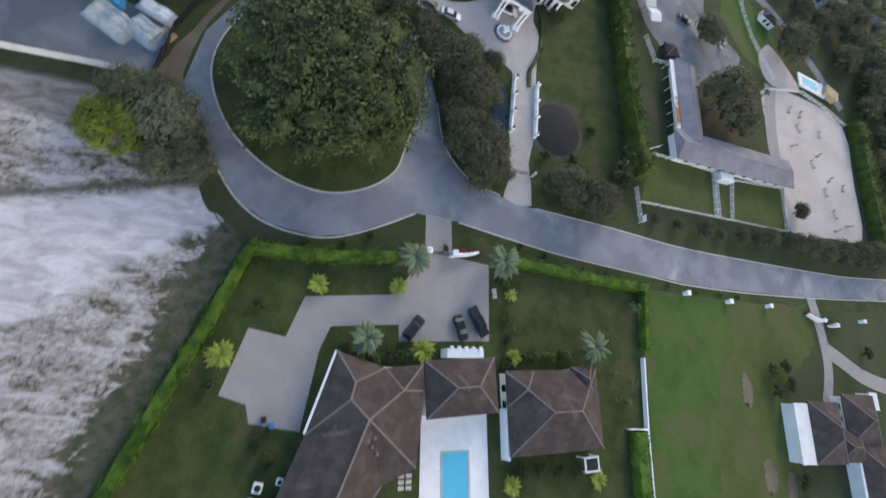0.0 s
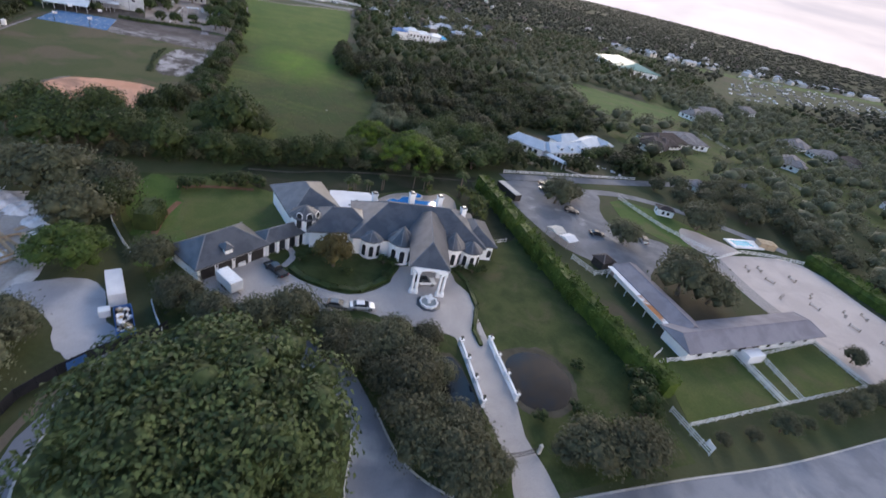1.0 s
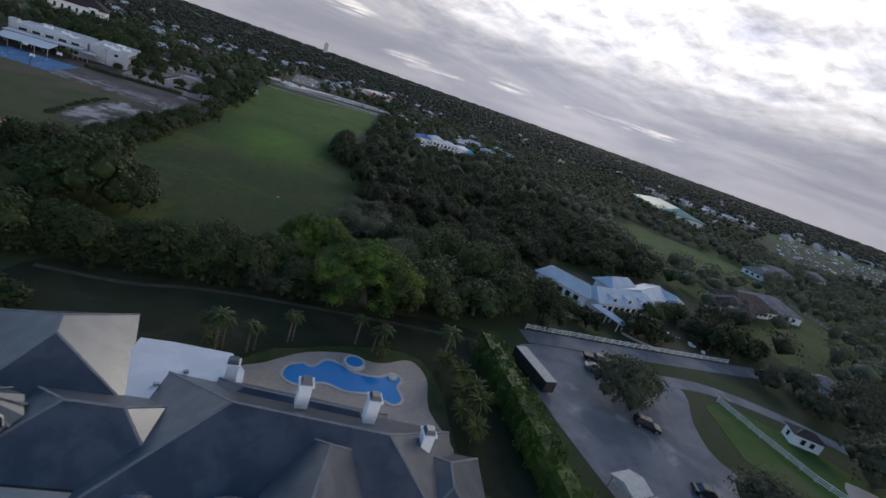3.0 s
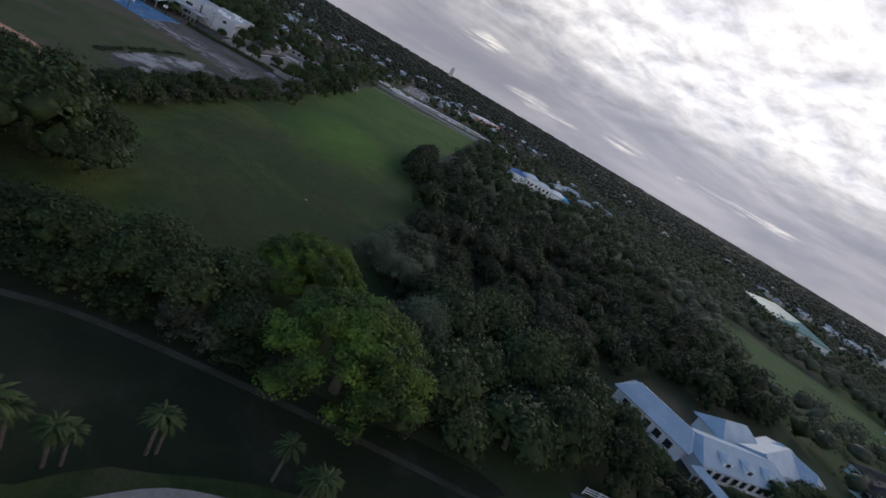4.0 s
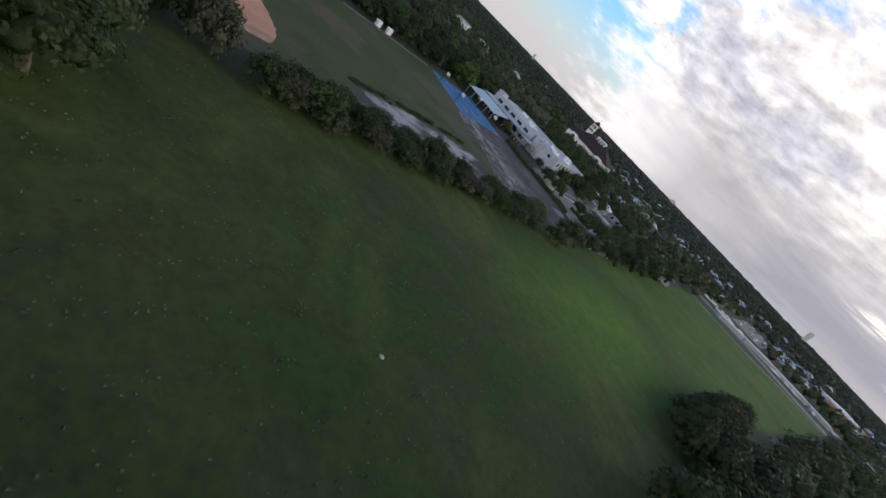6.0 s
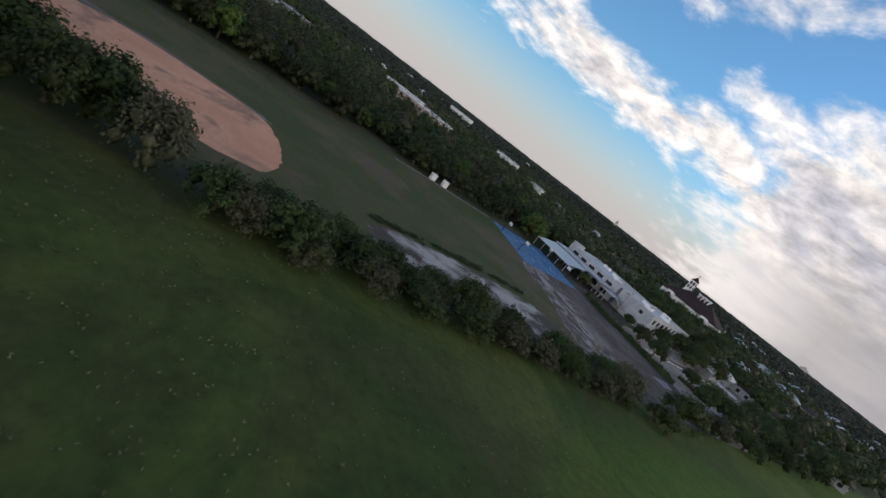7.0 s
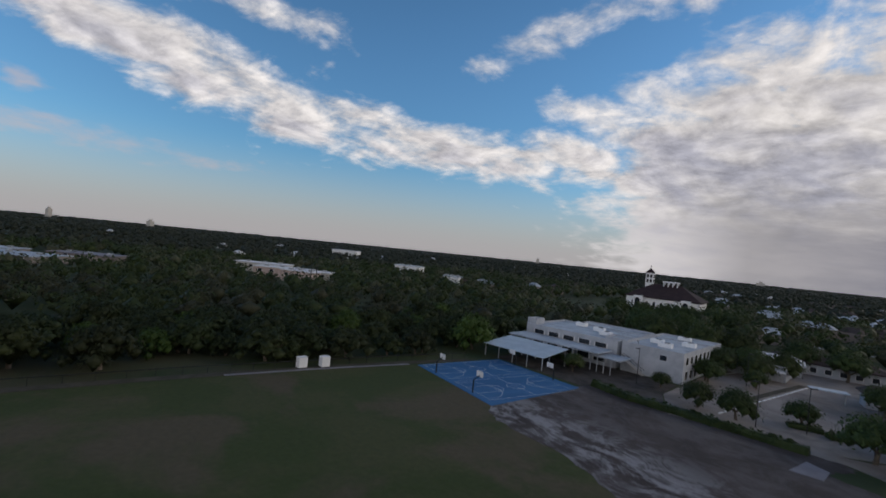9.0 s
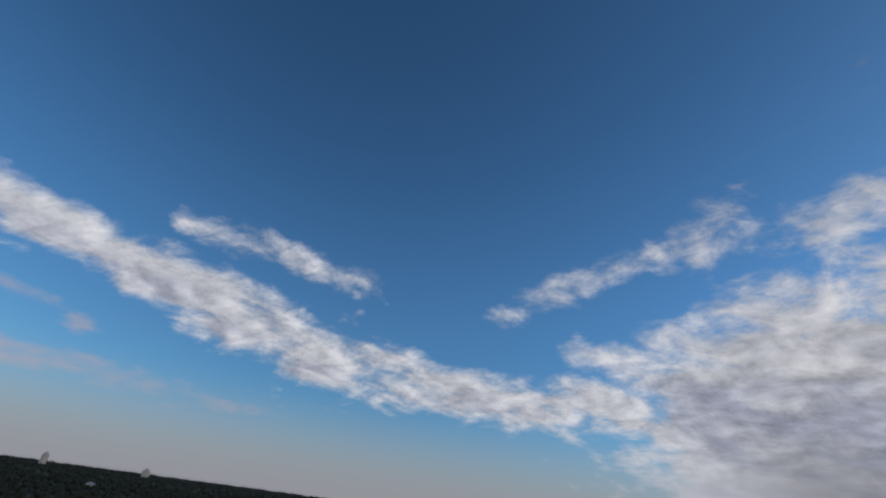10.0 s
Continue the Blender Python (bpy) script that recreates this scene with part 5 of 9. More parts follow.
# trees placed one by one: x, y, crown radius
for x, y, r in [(40.5, 43.5, 6.0), (42.5, 49, 4.6), (37.8, 58, 5.5), (36.5, 66.5, 5.5), (31.8, 65.5, 4.6), (35.2, 52, 5.0), (38.5, 53, 4.2), (36.5, 47, 5.0), (40, 62.5, 4.2), (44, 68, 3.4), (34, 60, 4), (28, 67.5, 4), (32.6, 68.6, 4.0), (38.5, 69.5, 3.8), (27.5, 72, 4.0), (16, 76, 4.4), (43, 59, 3.4), (38, 49.5, 4.0), (40.2, 40.6, 4.2), (10, 76.6, 4.2), (45.8, 42.2, 3), (43.8, 45.6, 3), (61.5, 41, 5.6), (66.5, 39, 5.4), (72, 39.5, 4.4), (58, 42, 2.8),
                (117, 100.2, 5.6), (115.4, 75.4, 9.2), (121.5, 71.5, 6.0), (155.5, 107, 8.0), (108, 124, 6.4), (116, 128, 5), (-22, 124, 8.5), (-12, 122, 6.6), (-30, 127, 7), (4, 83.5, 4.6), (8.5, 80, 3.8), (-1, 95, 4.6), (70, 98.5, 3.4), (21.6, 76.8, 5.2), (168, 127, 5), (178, 124, 6), (188, 130, 6.4), (187, 111, 6), (196, 121, 6.6), (199, 104, 6), (193, 93, 5), (207, 114, 6.5), (200, 83, 5.4), (208, 97, 6), (205, 136, 6), (176, 137, 4.6), (164, 137, 4), (196, 70, 5), (194, 56, 5.4), (205, 62, 6)]:
    spin(DULL, x, y, r / 6.0, r / 6.0 * rt.uniform(0.85, 1.05))
for x, y, r in [(-14.5, 39.5, 6.2), (-10.5, 33, 4.0), (-15, 33, 3.6), (-21, 43, 4.6), (-12, 36.5, 4.2), (-17.5, 45, 3.6), (-27, 74, 6.0), (-21, 70, 6.5), (-31, 66, 7.0), (-17.5, 77.5, 5.0), (-36, 76, 6.0), (-24, 79, 5), (-44, 70, 7)]:
    spin(DUSTY, x, y, r / 6.0, r / 6.0 * rt.uniform(0.85, 1.05))
yellow = tree_kind("broadleaf_tree", 44, 6.0, 7.2, 0.9, 40, 5000, 0.22, LEAF_Y, "bright yellow-green tree at the edge of the sand lot", lobe=0.24, spread=0.74)
yellow.matrix_basis = pose(-21.5, 37.2, 0, 0, 0, 30) @ Matrix.Diagonal((0.92, 0.92, 0.76, 1))
ochre = tree_kind("oak_tree", 46, 4.3, 5.5, 0.8, 20, 2200, 0.24, LEAF_O, "small tree with thin ochre foliage on the mansion lawn")
ochre.matrix_basis = pose(31.5, 93, 0, 0, 0, 75) @ Matrix.Diagonal((1.08, 1.08, 1.22, 1))
for x, y, r in [(-15.5, 109, 6.8), (-10.5, 113.5, 5.6)]:
    spin(DULL if rt.random() < 0.7 else OAK, x, y, r / 6.0)
leafy = tree_kind("broadleaf_tree", 47, 6.4, 7.4, 0.6, 34, 4200, 0.24, LEAF_G, "yellowish green tree at the edge of the building plot", lobe=0.26, spread=0.74)
leafy.matrix_basis = pose(-14.2, 96.5, 0, 0, 0, 110) @ Matrix.Diagonal((1.05, 1.05, 0.9, 1))
# behind the mansion
FRESH[0].at(54.8, 160.6, 7.9 / 6, 40, 7.9 / 6.9)
FRESH[1].at(64.0, 145.0, 10.2 / 6, 250, 10.2 / 6.9)
spin(SILVER, 73, 160, 1.25, 1.6)
for x, y, s in [(67, 258, 0.9), (66, 268, 1.0), (67.5, 279, 1.1), (69, 291, 1.1), (71, 303, 1.0)]:
    spin(FINE, x, y, s, s * 1.15, "", -0.3)
for x, y, r in [(63, 181, 5), (66, 188, 4.6), (68, 178, 5), (71, 185, 5), (67, 196, 4.4), (73, 194, 5)]:
    spin(SILVER, x, y, r / 4.0, r / 4.4)
for x, y, r in [(13, 166, 8.5), (5.5, 167, 6.5), (20, 165.5, 6), (11, 173, 6.5), (8, 161.5, 5), (18, 171.5, 5.4), (-28, 156, 8), (-20, 162, 7), (-36, 165, 7), (-14, 156, 6), (-30, 148, 7), (-40, 156, 7), (-24, 149, 6), (38, 152.0, 5.2), (44, 147.5, 4.5), (31, 147.5, 4.5), (20, 146, 5), (8, 145, 6), (-4, 147, 6.5), (-16, 150, 7), (68, 148, 6), (76, 150, 6.5), (82, 158, 6.5), (78, 166, 6.5), (88, 148, 6.5), (15, 148.5, 4.5), (26, 148, 4.5), (37, 147.5, 4.5), (51, 146, 4.2), (47, 152, 4.5), (-10, 148, 5), (2, 147.5, 5), (72, 145, 4.5), (80, 145, 4.5), (43, 151, 4.6), (96, 152, 6.5), (92, 163, 7), (101, 160, 6), (149, 163, 4.2), (157, 167, 4), (112.5, 163, 4.5), (117, 157.5, 3.4), (134, 157, 3), (164, 169, 4.4), (76, 175, 5.5), (86, 172, 6.5)]:
    spin(OAK, x, y, r / 6.0, r / 6.0 * rt.uniform(0.8, 1.1))
# bushy edge of the trees along the garden path
for i in range(17):
    tr = spin(ROW, -14 + 4.5 * i + rt.uniform(-1, 1), 143.6 + rt.uniform(-0.6, 0.9), rt.uniform(0.75, 1.05), rt.uniform(0.6, 0.95), "shaggy dark tree at the edge of the garden path", -0.3)
# the row between the pasture and the sports ground
for x, y, r in [(3.2, 197, 4), (0.2, 203, 4.2), (4.7, 205, 4.9), (-1.2, 211, 3.8), (2.4, 214, 4), (0.3, 219, 3.8), (3.8, 223, 4), (0.3, 227.5, 3.5), (3, 232, 4.4), (5, 239, 3.9), (2.8, 245, 3.2), (6.5, 249.5, 3.6), (6, 256, 3.2), (8.5, 262, 4.2), (9.5, 268.5, 4.4), (16, 275, 4.3), (13, 288, 5.6), (14, 302, 4), (-1.8, 190, 4.9), (-5.8, 184, 4.9), (1.7, 200, 3.4), (0.7, 207, 3.4), (0.3, 215, 3.1), (1.8, 222, 3), (2.3, 228, 3), (4.2, 235, 3.4), (5, 243, 2.8), (7.5, 253.5, 2.6), (8, 259, 2.8), (11, 265, 3), (-4.5, 181, 5.0), (-10.5, 176, 5.4), (-8, 168, 5.4), (15.5, 318, 4.4), (17, 333, 4.4), (18, 347, 4), (19, 362, 4.6), (4.6, 199, 3.6), (5.8, 207, 3.4), (6.4, 215, 3.8), (6.8, 223, 3.6), (7.4, 231, 4.2), (8.2, 238, 3.8), (8.8, 245, 3.2), (10, 252, 3.0), (11.2, 259, 2.8), (12.6, 266, 2.6)]:
    low = 0.74 if 206 < y < 230 else 0.9 if 230 <= y < 262 else 1.0
    tr = spin(ROW, x + (0.8 if 205 < y < 262 else 0.0), y, r / 3.8, r / 3.8 * rt.uniform(0.75, 1.35) * low, "", -0.12 * r)
    tr.matrix_basis = tr.matrix_basis @ Matrix.Diagonal((rt.uniform(0.8, 1.15), rt.uniform(0.8, 1.15), 1, 1))
# row along the lane, south of the paddocks
for x, y, r in [(88, 38, 1.6), (95, 37.4, 1.8), (103, 37.2, 3), (110, 36.8, 1.6), (117, 37.2, 2.6), (123, 37.6, 2.6), (128, 38, 3.0), (134, 37.4, 3.2), (139, 37.6, 3.2), (145, 37.2, 3.6), (151, 36.4, 3.8), (158, 36.6, 4.2), (165, 36.8, 4.6), (173, 37, 5.0), (144, 47.8, 2.8), (181, 37, 5)]:
    spin(DULL, x, y, r / 6.0, r / 6.0 * 1.1)
# a bare tree in the row
def bare_tree(x, y, h, seed):
    rng = random.Random(seed)
    root = thing("bare_tree", x, y, 0, rng.uniform(0, 360), "leafless grey twiggy tree beside the sand patch", "tree")

    def grow(bm, p, d, ln, r, depth):
        q = p + d * ln
        cyl(bm, 0, 0, 0, r, r * 0.65, ln, 5 if depth > 1 else 3, Matrix.Translation(p) @ d.to_track_quat("Z", "Y").to_matrix().to_4x4())
        if depth:
            for _ in range(4 if depth > 1 else 3):
                grow(bm, p + d * ln * rng.uniform(0.6, 1.0), (d + Vector((rng.uniform(-0.7, 0.7), rng.uniform(-0.7, 0.7), rng.uniform(-0.1, 0.5)))).normalized(), ln * rng.uniform(0.55, 0.75), r * 0.55, depth - 1)

    bm = bmesh.new()
    grow(bm, Vector((0, 0, -0.2)), Vector((0, 0, 1)), h * 0.36, 0.14, 4)
    part("branch_crown", bm, BARE_BARK, root)


bare_tree(2.6, 266, 6.0, 1)
bare_tree(1.2, 258, 4.6, 2)
bare_tree(5.4, 271, 4.8, 3)
# low dark scrub along the sand patch
for i in range(64):
    k = rt.random() ** 1.3
    BUSH[i % 2].at(-16.6 - 0.7 * math.sin(k * 3.1) + 2.4 * k ** 4 + rt.gauss(0, 0.55 * (1.3 - k)), 222.5 + 41 * k, rt.uniform(0.3, 0.8), rt.uniform(0, 360), rt.uniform(0.14, 0.30), "low dark scrub on the rim of the sand")
# a pale stone and dry tufts in the pasture
bm = bmesh.new()
bmesh.ops.create_icosphere(bm, subdivisions=2, radius=0.26)
for v in bm.verts:
    v.co = Vector((v.co.x * 1.2, v.co.y * 0.8, v.co.z * 0.6 + 0.12)) + Vector((math.sin(v.co.y * 9), math.sin(v.co.z * 8), math.sin(v.co.x * 7))) * 0.03
stone = tagged(part("stone", bm, STONE, None), "pale stone lying in the pasture grass", "stone")
stone.location = (45.6, 196.0, 0.03)
rg = np.random.default_rng(33)
tv, tf = [], []
for i in range(2400):
    if i % 3 == 0:
        x, y = rg.uniform(2, 62), rg.uniform(155, 262)
    else:
        # rows left by the mower, running north
        x, y = 4 + 4.6 * rg.integers(0, 13) + rg.normal(scale=0.5), rg.uniform(152, 240)
    for j in range(5):
        a, h, w = rg.uniform(0, 6.28), rg.uniform(0.08, 0.24), rg.uniform(0.06, 0.15)
        dx, dy = math.cos(a) * 0.14, math.sin(a) * 0.14
        n0 = len(tv)
        tv += [(x - dy * 0.5, y + dx * 0.5, 0.02), (x + dy * 0.5, y - dx * 0.5, 0.02), (x + dx + w, y + dy, h)]
        tf.append((n0, n0 + 1, n0 + 2))
tagged(mesh_object("dry_tufts", np.array(tv), tf, DRY_GRASS, None), "pale dry tufts scattered in the pasture", "grass", "", "stuff")
# parking lot trees
for x, y, r in [(-22.3, 319.4, 3.4), (-15.4, 319, 3.8), (-7.8, 328, 3.2), (8.8, 318.5, 5.0), (3.6, 317.5, 5.0), (-34, 364, 4.5), (-29, 369, 5), (-25, 363, 4.5), (-22, 373, 5), (-31, 346, 3.6), (-49.6, 317.8, 2.9), (-33, 361, 4.6), (-29.4, 373.5, 4.2), (-33, 327, 2.4), (-58, 378, 7.5), (-47, 383, 7.5), (-70, 390, 8), (-38, 390, 7), (-60, 398, 8), (-112, 446, 7.5), (-100, 449, 7), (-90, 452, 7), (-80, 455, 7), (-70, 458, 7.5), (-61, 455, 7), (6, 352, 5), (10, 362, 5), (0, 355, 4.4), (14, 374, 6), (4, 381, 6), (16, 389, 6), (-12, 393, 6), (-24, 397, 6), (10, 343, 4.5), (-53, 321.5, 2.2), (-43, 352, 3), (-39, 356, 4), (-30, 345, 4), (-22, 352, 3), (-57, 322, 2.0), (-36, 372, 4), (8, 330, 4.5)]:
    spin(OAK, x, y, r / 6.0)


def inside(poly, x, y):
    hit, j = False, len(poly) - 1
    for i in range(len(poly)):
        if (poly[i][1] > y) != (poly[j][1] > y) and x < (poly[j][0] - poly[i][0]) * (y - poly[i][1]) / (poly[j][1] - poly[i][1]) + poly[i][0]:
            hit = not hit
        j = i
    return hit


OPEN = [
    [(-130, -60), (-130, 130), (-30, 132), (20, 142), (90, 142), (95, 147), (200, 147), (200, 60), (340, 45), (340, -60)],
    [(0, 176), (4, 210), (9, 247), (13, 290), (20, 400), (27, 485), (-70, 460), (-60, 490), (40, 520), (120, 530), (105, 420), (75, 310), (70, 267), (71.5, 235), (69, 208), (65, 186), (70, 176), (66, 142), (38, 142), (12, 152)],
    [(-80, 140), (-79, 240), (-75, 284), (-73, 312), (-84, 330), (-84, 362), (-60, 368), (-20, 412), (-4, 415), (10, 400), (14, 300), (8, 262), (2, 200), (-10, 150), (-14, 132)],
    [(111, 152), (108, 178), (118, 188), (168, 200), (188, 194), (180, 172), (150, 152)],
    [(212, 246), (230, 233), (262, 228), (320, 258), (326, 276), (272, 320), (243, 328)],
    [(101, 230), (101, 238), (125, 244), (125, 233)],
    [(200, 180), (204, 206), (264, 216), (270, 194), (244, 178)],
    [(-185, 470), (-190, 585), (-110, 590), (-100, 450), (-66, 425), (-120, 425)],
    [(-350, 180), (-252, 174), (-248, 245), (-350, 262)],
    [(-330, 318), (-222, 292), (-210, 342), (-320, 372)],
    [(120, 372), (122, 408), (176, 416), (178, 380)],
    [(370, 375), (388, 490), (470, 500), (420, 375)],
    [(430, 326), (500, 330), (640, 374), (1000, 434), (1115, 530), (760, 598), (550, 446), (470, 396)],
    [(262, 140), (270, 182), (274, 200), (279, 224), (290, 222), (285, 196), (280, 178), (275, 138)],
    [(20, 455), (26, 500), (34, 575), (36, 690), (70, 690), (64, 560), (128, 562), (130, 500), (100, 440)],
    [(108, 690), (150, 776), (176, 766), (132, 680)],
    [(330, 262), (334, 284), (362, 286), (362, 262)],
    [(350, 186), (350, 226), (386, 226), (386, 186)],
    [(408, 290), (408, 310), (434, 310), (434, 290)],
    [(290, 168), (292, 186), (322, 188), (318, 166)],
    [(305, 110), (305, 130), (336, 130), (336, 110)],
    [(200, 160), (206, 178), (262, 176), (256, 158)],
    [(470, 535), (900, 535), (1300, 555), (1300, 605), (900, 590), (470, 590)],
]


def open_ground(x, y):
    return any(inside(p, x, y) for p in OPEN)


def spaced(x0, x1, y0, y1, step, rng, keep):
    for i in range(int((x1 - x0) / step)):
        for j in range(int((y1 - y0) / step)):
            x = x0 + (i + 0.5 + rng.uniform(-0.42, 0.42)) * step
            y = y0 + (j + 0.5 + rng.uniform(-0.42, 0.42)) * step
            if not open_ground(x, y) and keep(x, y):
                yield x, y


rw = random.Random(21)
near_wood = lambda x, y: (64 < x < 190 and 145 < y < 290) or (-112 < x < -75 and 140 < y < 330)
for x, y in spaced(-112, 190, 140, 330, 7.6, rw, near_wood):
    s = rw.uniform(0.72, 1.2)
    if 64 < x < 118 and y < 215:
        FINE[rw.choice((0, 0, 1, 1, 2))].at(x, y, s, rw.uniform(0, 360), s * rw.uniform(0.8, 1.2), "", -0.4 * s)
        continue
    if x < -75:
        WEST[rw.choice((0, 0, 1, 1, 2, 2, 3))].at(x, y, s, rw.uniform(0, 360), s * rw.uniform(0.85, 1.25), "", -0.5 * s)
        continue
    WOOD[rw.choice((0, 0, 0, 1, 1, 1, 2, 2, 3, 4, 4, 4))].at(x, y, s, rw.uniform(0, 360), s * rw.uniform(0.8, 1.15), "", -0.5 * s)


def woods(name, spots, leaves, size, core, seed, material, label):
    """Far woodland as one mesh: a crown of blades round a dark mass for every tree."""
    rng = np.random.default_rng(seed)
    vs, fs, off = [], [], 0
    for x, y, r, h in spots:
        b = core[0] * (1 + rng.uniform(-0.18, 0.18, (len(core[0]), 1))) * np.array([r * 0.52, r * 0.52, h * 0.33]) + np.array([x, y, h * 0.43])
        vs.append(b)
        fs += [tuple(i + off for i in q) for q in core[1]]
        off += len(b)
        if leaves:
            v, f = leaf_cloud(rng, [(x + rng.uniform(-0.4, 0.4) * r, y + rng.uniform(-0.4, 0.4) * r, h * rng.uniform(0.3, 0.66)) for _ in range(4)], [r * rng.uniform(0.5, 0.75) for _ in range(4)], leaves, size, flat=min(0.85, 0.56 * h / r))
            vs.append(v)
            fs += [tuple(q) for q in (f + off).tolist()]
            off += len(v)
    return tagged(mesh_object(name, np.concatenate(vs), fs, material, smooth=True), label, "woodland", "", "stuff")


ring1, mid, ring2, ring3, gardens = ([], []), ([], []), [], [], ([], [])
in_gardens = lambda x, y: 196 < x < 480 and 60 < y < 345
for x, y in spaced(-420, 520, -130, 640, 10.5, rw, lambda x, y: not near_wood(x, y) and not (-80 < x < 66 and 130 < y < 420)):
    if in_gardens(x, y):
        if rw.random() < 0.95:
            gardens[rw.random() < 0.66].append((x, y, rw.uniform(3.8, 8.4), rw.uniform(5.5, 10.5)))
    elif rw.random() < 0.88:
        (mid if math.hypot(x - 20, y - 225) < 215 else ring1)[rw.random() < (0.65 if x > 170 else 0.3)].append((x, y, rw.uniform(4.2, 7.2), rw.uniform(6.5, 11.0)))
for x, y in spaced(-1100, 1300, -350, 1500, 17.5, rw, lambda x, y: not (-420 < x < 520 and -130 < y < 640)):
    if rw.random() < 0.8 and (x > -900 or y > 100):
        ring2.append((x, y, rw.uniform(7, 11), rw.uniform(7.5, 11)))
for x, y in spaced(-2600, 2700, -900, 2900, 54, rw, lambda x, y: not (-1100 < x < 1300 and -350 < y < 1500)):
    ring3.append((x, y, rw.uniform(20, 36), rw.uniform(7, 12)))
for x, y in spaced(-4400, 4400, -1200, 4600, 110, rw, lambda x, y: not (-2600 < x < 2700 and -900 < y < 2900)):
    ring3.append((x, y, rw.uniform(50, 75), rw.uniform(8, 13)))
woods("woodland", mid[0], 160, 0.50, BALL0, 5, LEAF_K, "dark evergreen woodland crowns behind the school")
woods("woodland", mid[1], 160, 0.50, BALL0, 6, LEAF_N, "dusty grey-green crowns at the wood edge")
# both garden leaf tones are picked paler to carry the haze there
woods("garden_trees", gardens[0], 140, 0.48, BALL1, 15, LEAF_D, "dark green trees among the eastern gardens")
woods("garden_trees", gardens[1], 140, 0.48, BALL1, 16, LEAF_E, "dusty green trees among the eastern gardens, paled in colour for haze")
woods("woodland", ring1[0], 46, 0.88, BALL0, 1, LEAF, "dark evergreen woodland crowns")
woods("woodland", ring1[1], 46, 0.88, BALL0, 2, LEAF_D, "dusty grey-green woodland crowns")
woods("far_woodland", ring2, 7, 2.2, BALL0, 3, LEAF_HAZE, "far woodland canopy, greyed in its colour for haze")
woods("distant_woodland", ring3, 4, 3.0, BALL0, 4, LEAF_HAZE, "distant wooded plain at the horizon")


def palm_kind(name, seed, h, fronds, length, material, label, droop=1.0, r=0.16, broad=0.16):
    """A palm: ringed trunk and a head of arched feather fronds."""
    rng = random.Random(seed)
    root = thing(name, 0, 0, 0, 0, label, "palm tree")
    bm = bmesh.new()
    k = 6
    for i in range(k):
        cyl(bm, 0, 0, h * i / k - (0.2 if i == 0 else 0), r * (1.25 - 0.4 * i / k), r * (1.1 - 0.4 * i / k), h / k + (0.2 if i == 0 else 0.02), 8)
    part("trunk", bm, BARK, root)
    for i in range(fronds):
        a, lift = i * 2.39996, rng.uniform(-0.25, 1.15) * (1 - 0.25 * i / fronds)
        vs, fs, seg, lng = [], [], 7, length * rng.uniform(0.85, 1.1)
        for j in range(seg + 1):
            t = j / seg
            rr, zz = lng * t * math.cos(lift * (1 - 0.5 * t)), lng * (t * math.sin(lift) - droop * 0.55 * t * t)
            wd = lng * broad * math.sin(math.pi * min(1, t * 0.9 + 0.1)) ** 0.7
            for sgn, back in ((-1, 0.6), (0, 0), (1, 0.6)):
                w = sgn * wd * (1.0 if j % 2 else 0.62)
                x, y = rr, w
                vs.append((x * math.cos(a) - y * math.sin(a), x * math.sin(a) + y * math.cos(a), zz - abs(sgn) * wd * 0.35))
            if j:
                b = 3 * j
                fs += [(b - 3, b - 2, b + 1, b), (b - 2, b - 1, b + 2, b + 1)]
        f = mesh_object("frond", vs, fs, material, root)
        f.location = (0, 0, h)
    return root


DATE = Plant(palm_kind("date_palm", 1, 4.2, 34, 3.6, PALM_B, "date palm with a full grey-green feather crown", 0.9, 0.3))
CABBAGE = Plant(palm_kind("cabbage_palm", 2, 5.5, 32, 1.9, PALM, "slender palm with a round tufted crown", 1.3, 0.17, 0.11))
ARECA = Plant(palm_kind("areca_palm", 3, 1.2, 22, 2.6, PALM_Y, "bushy yellow-green palm in a garden bed", 0.8, 0.12))
CLUMP = Plant(palm_kind("areca_palm", 5, 2.4, 64, 1.9, PALM_C, "tall clump of golden-green palms behind the mansion", 0.6, 0.10, 0.09))
SMALL = Plant(palm_kind("young_palm", 4, 2.2, 14, 1.7, PALM, "young palm with arched green fronds", 1.0, 0.12))
for x, y, s in [(26.2, 21.3, 0.95), (44, 22.2, 1.05), (64, 6.8, 1.0), (18.4, 7.0, 0.85)]:
    DATE.at(x, y, s, rt.uniform(0, 360))
for x, y, s in [(41.8, 124.2, 0.75), (40.4, 124.8, 0.62), (42.6, 125.4, 0.55), (45.7, 125.2, 0.55), (46.6, 125.8, 0.48), (51, 129, 0.6), (51.6, 129.4, 0.5), (61.2, 130.8, 0.6), (64.6, 128.6, 0.62), (65.4, 129.4, 0.55), (63.8, 129.2, 0.5), (74.4, 126.6, 0.9), (137.5, 84.5, 0.7)]:
    s *= 1.45 if y > 120 else 1.0
    CABBAGE.at(x, y, s, rt.uniform(0, 360), label="" if y > 100 else "slender palm beside the stable yard")
for x, y, s in [(-3.0, 3.9, 0.95), (29, 5.3, 1.0), (10.3, 15.6, 0.8), (24.2, 16.4, 0.75), (47.3, 4.6, 0.75), (45.8, -17.5, 0.8), (64.4, -17.6, 0.85), (47.4, 16.5, 0.6)]:
    ARECA.at(x, y, s, rt.uniform(0, 360))
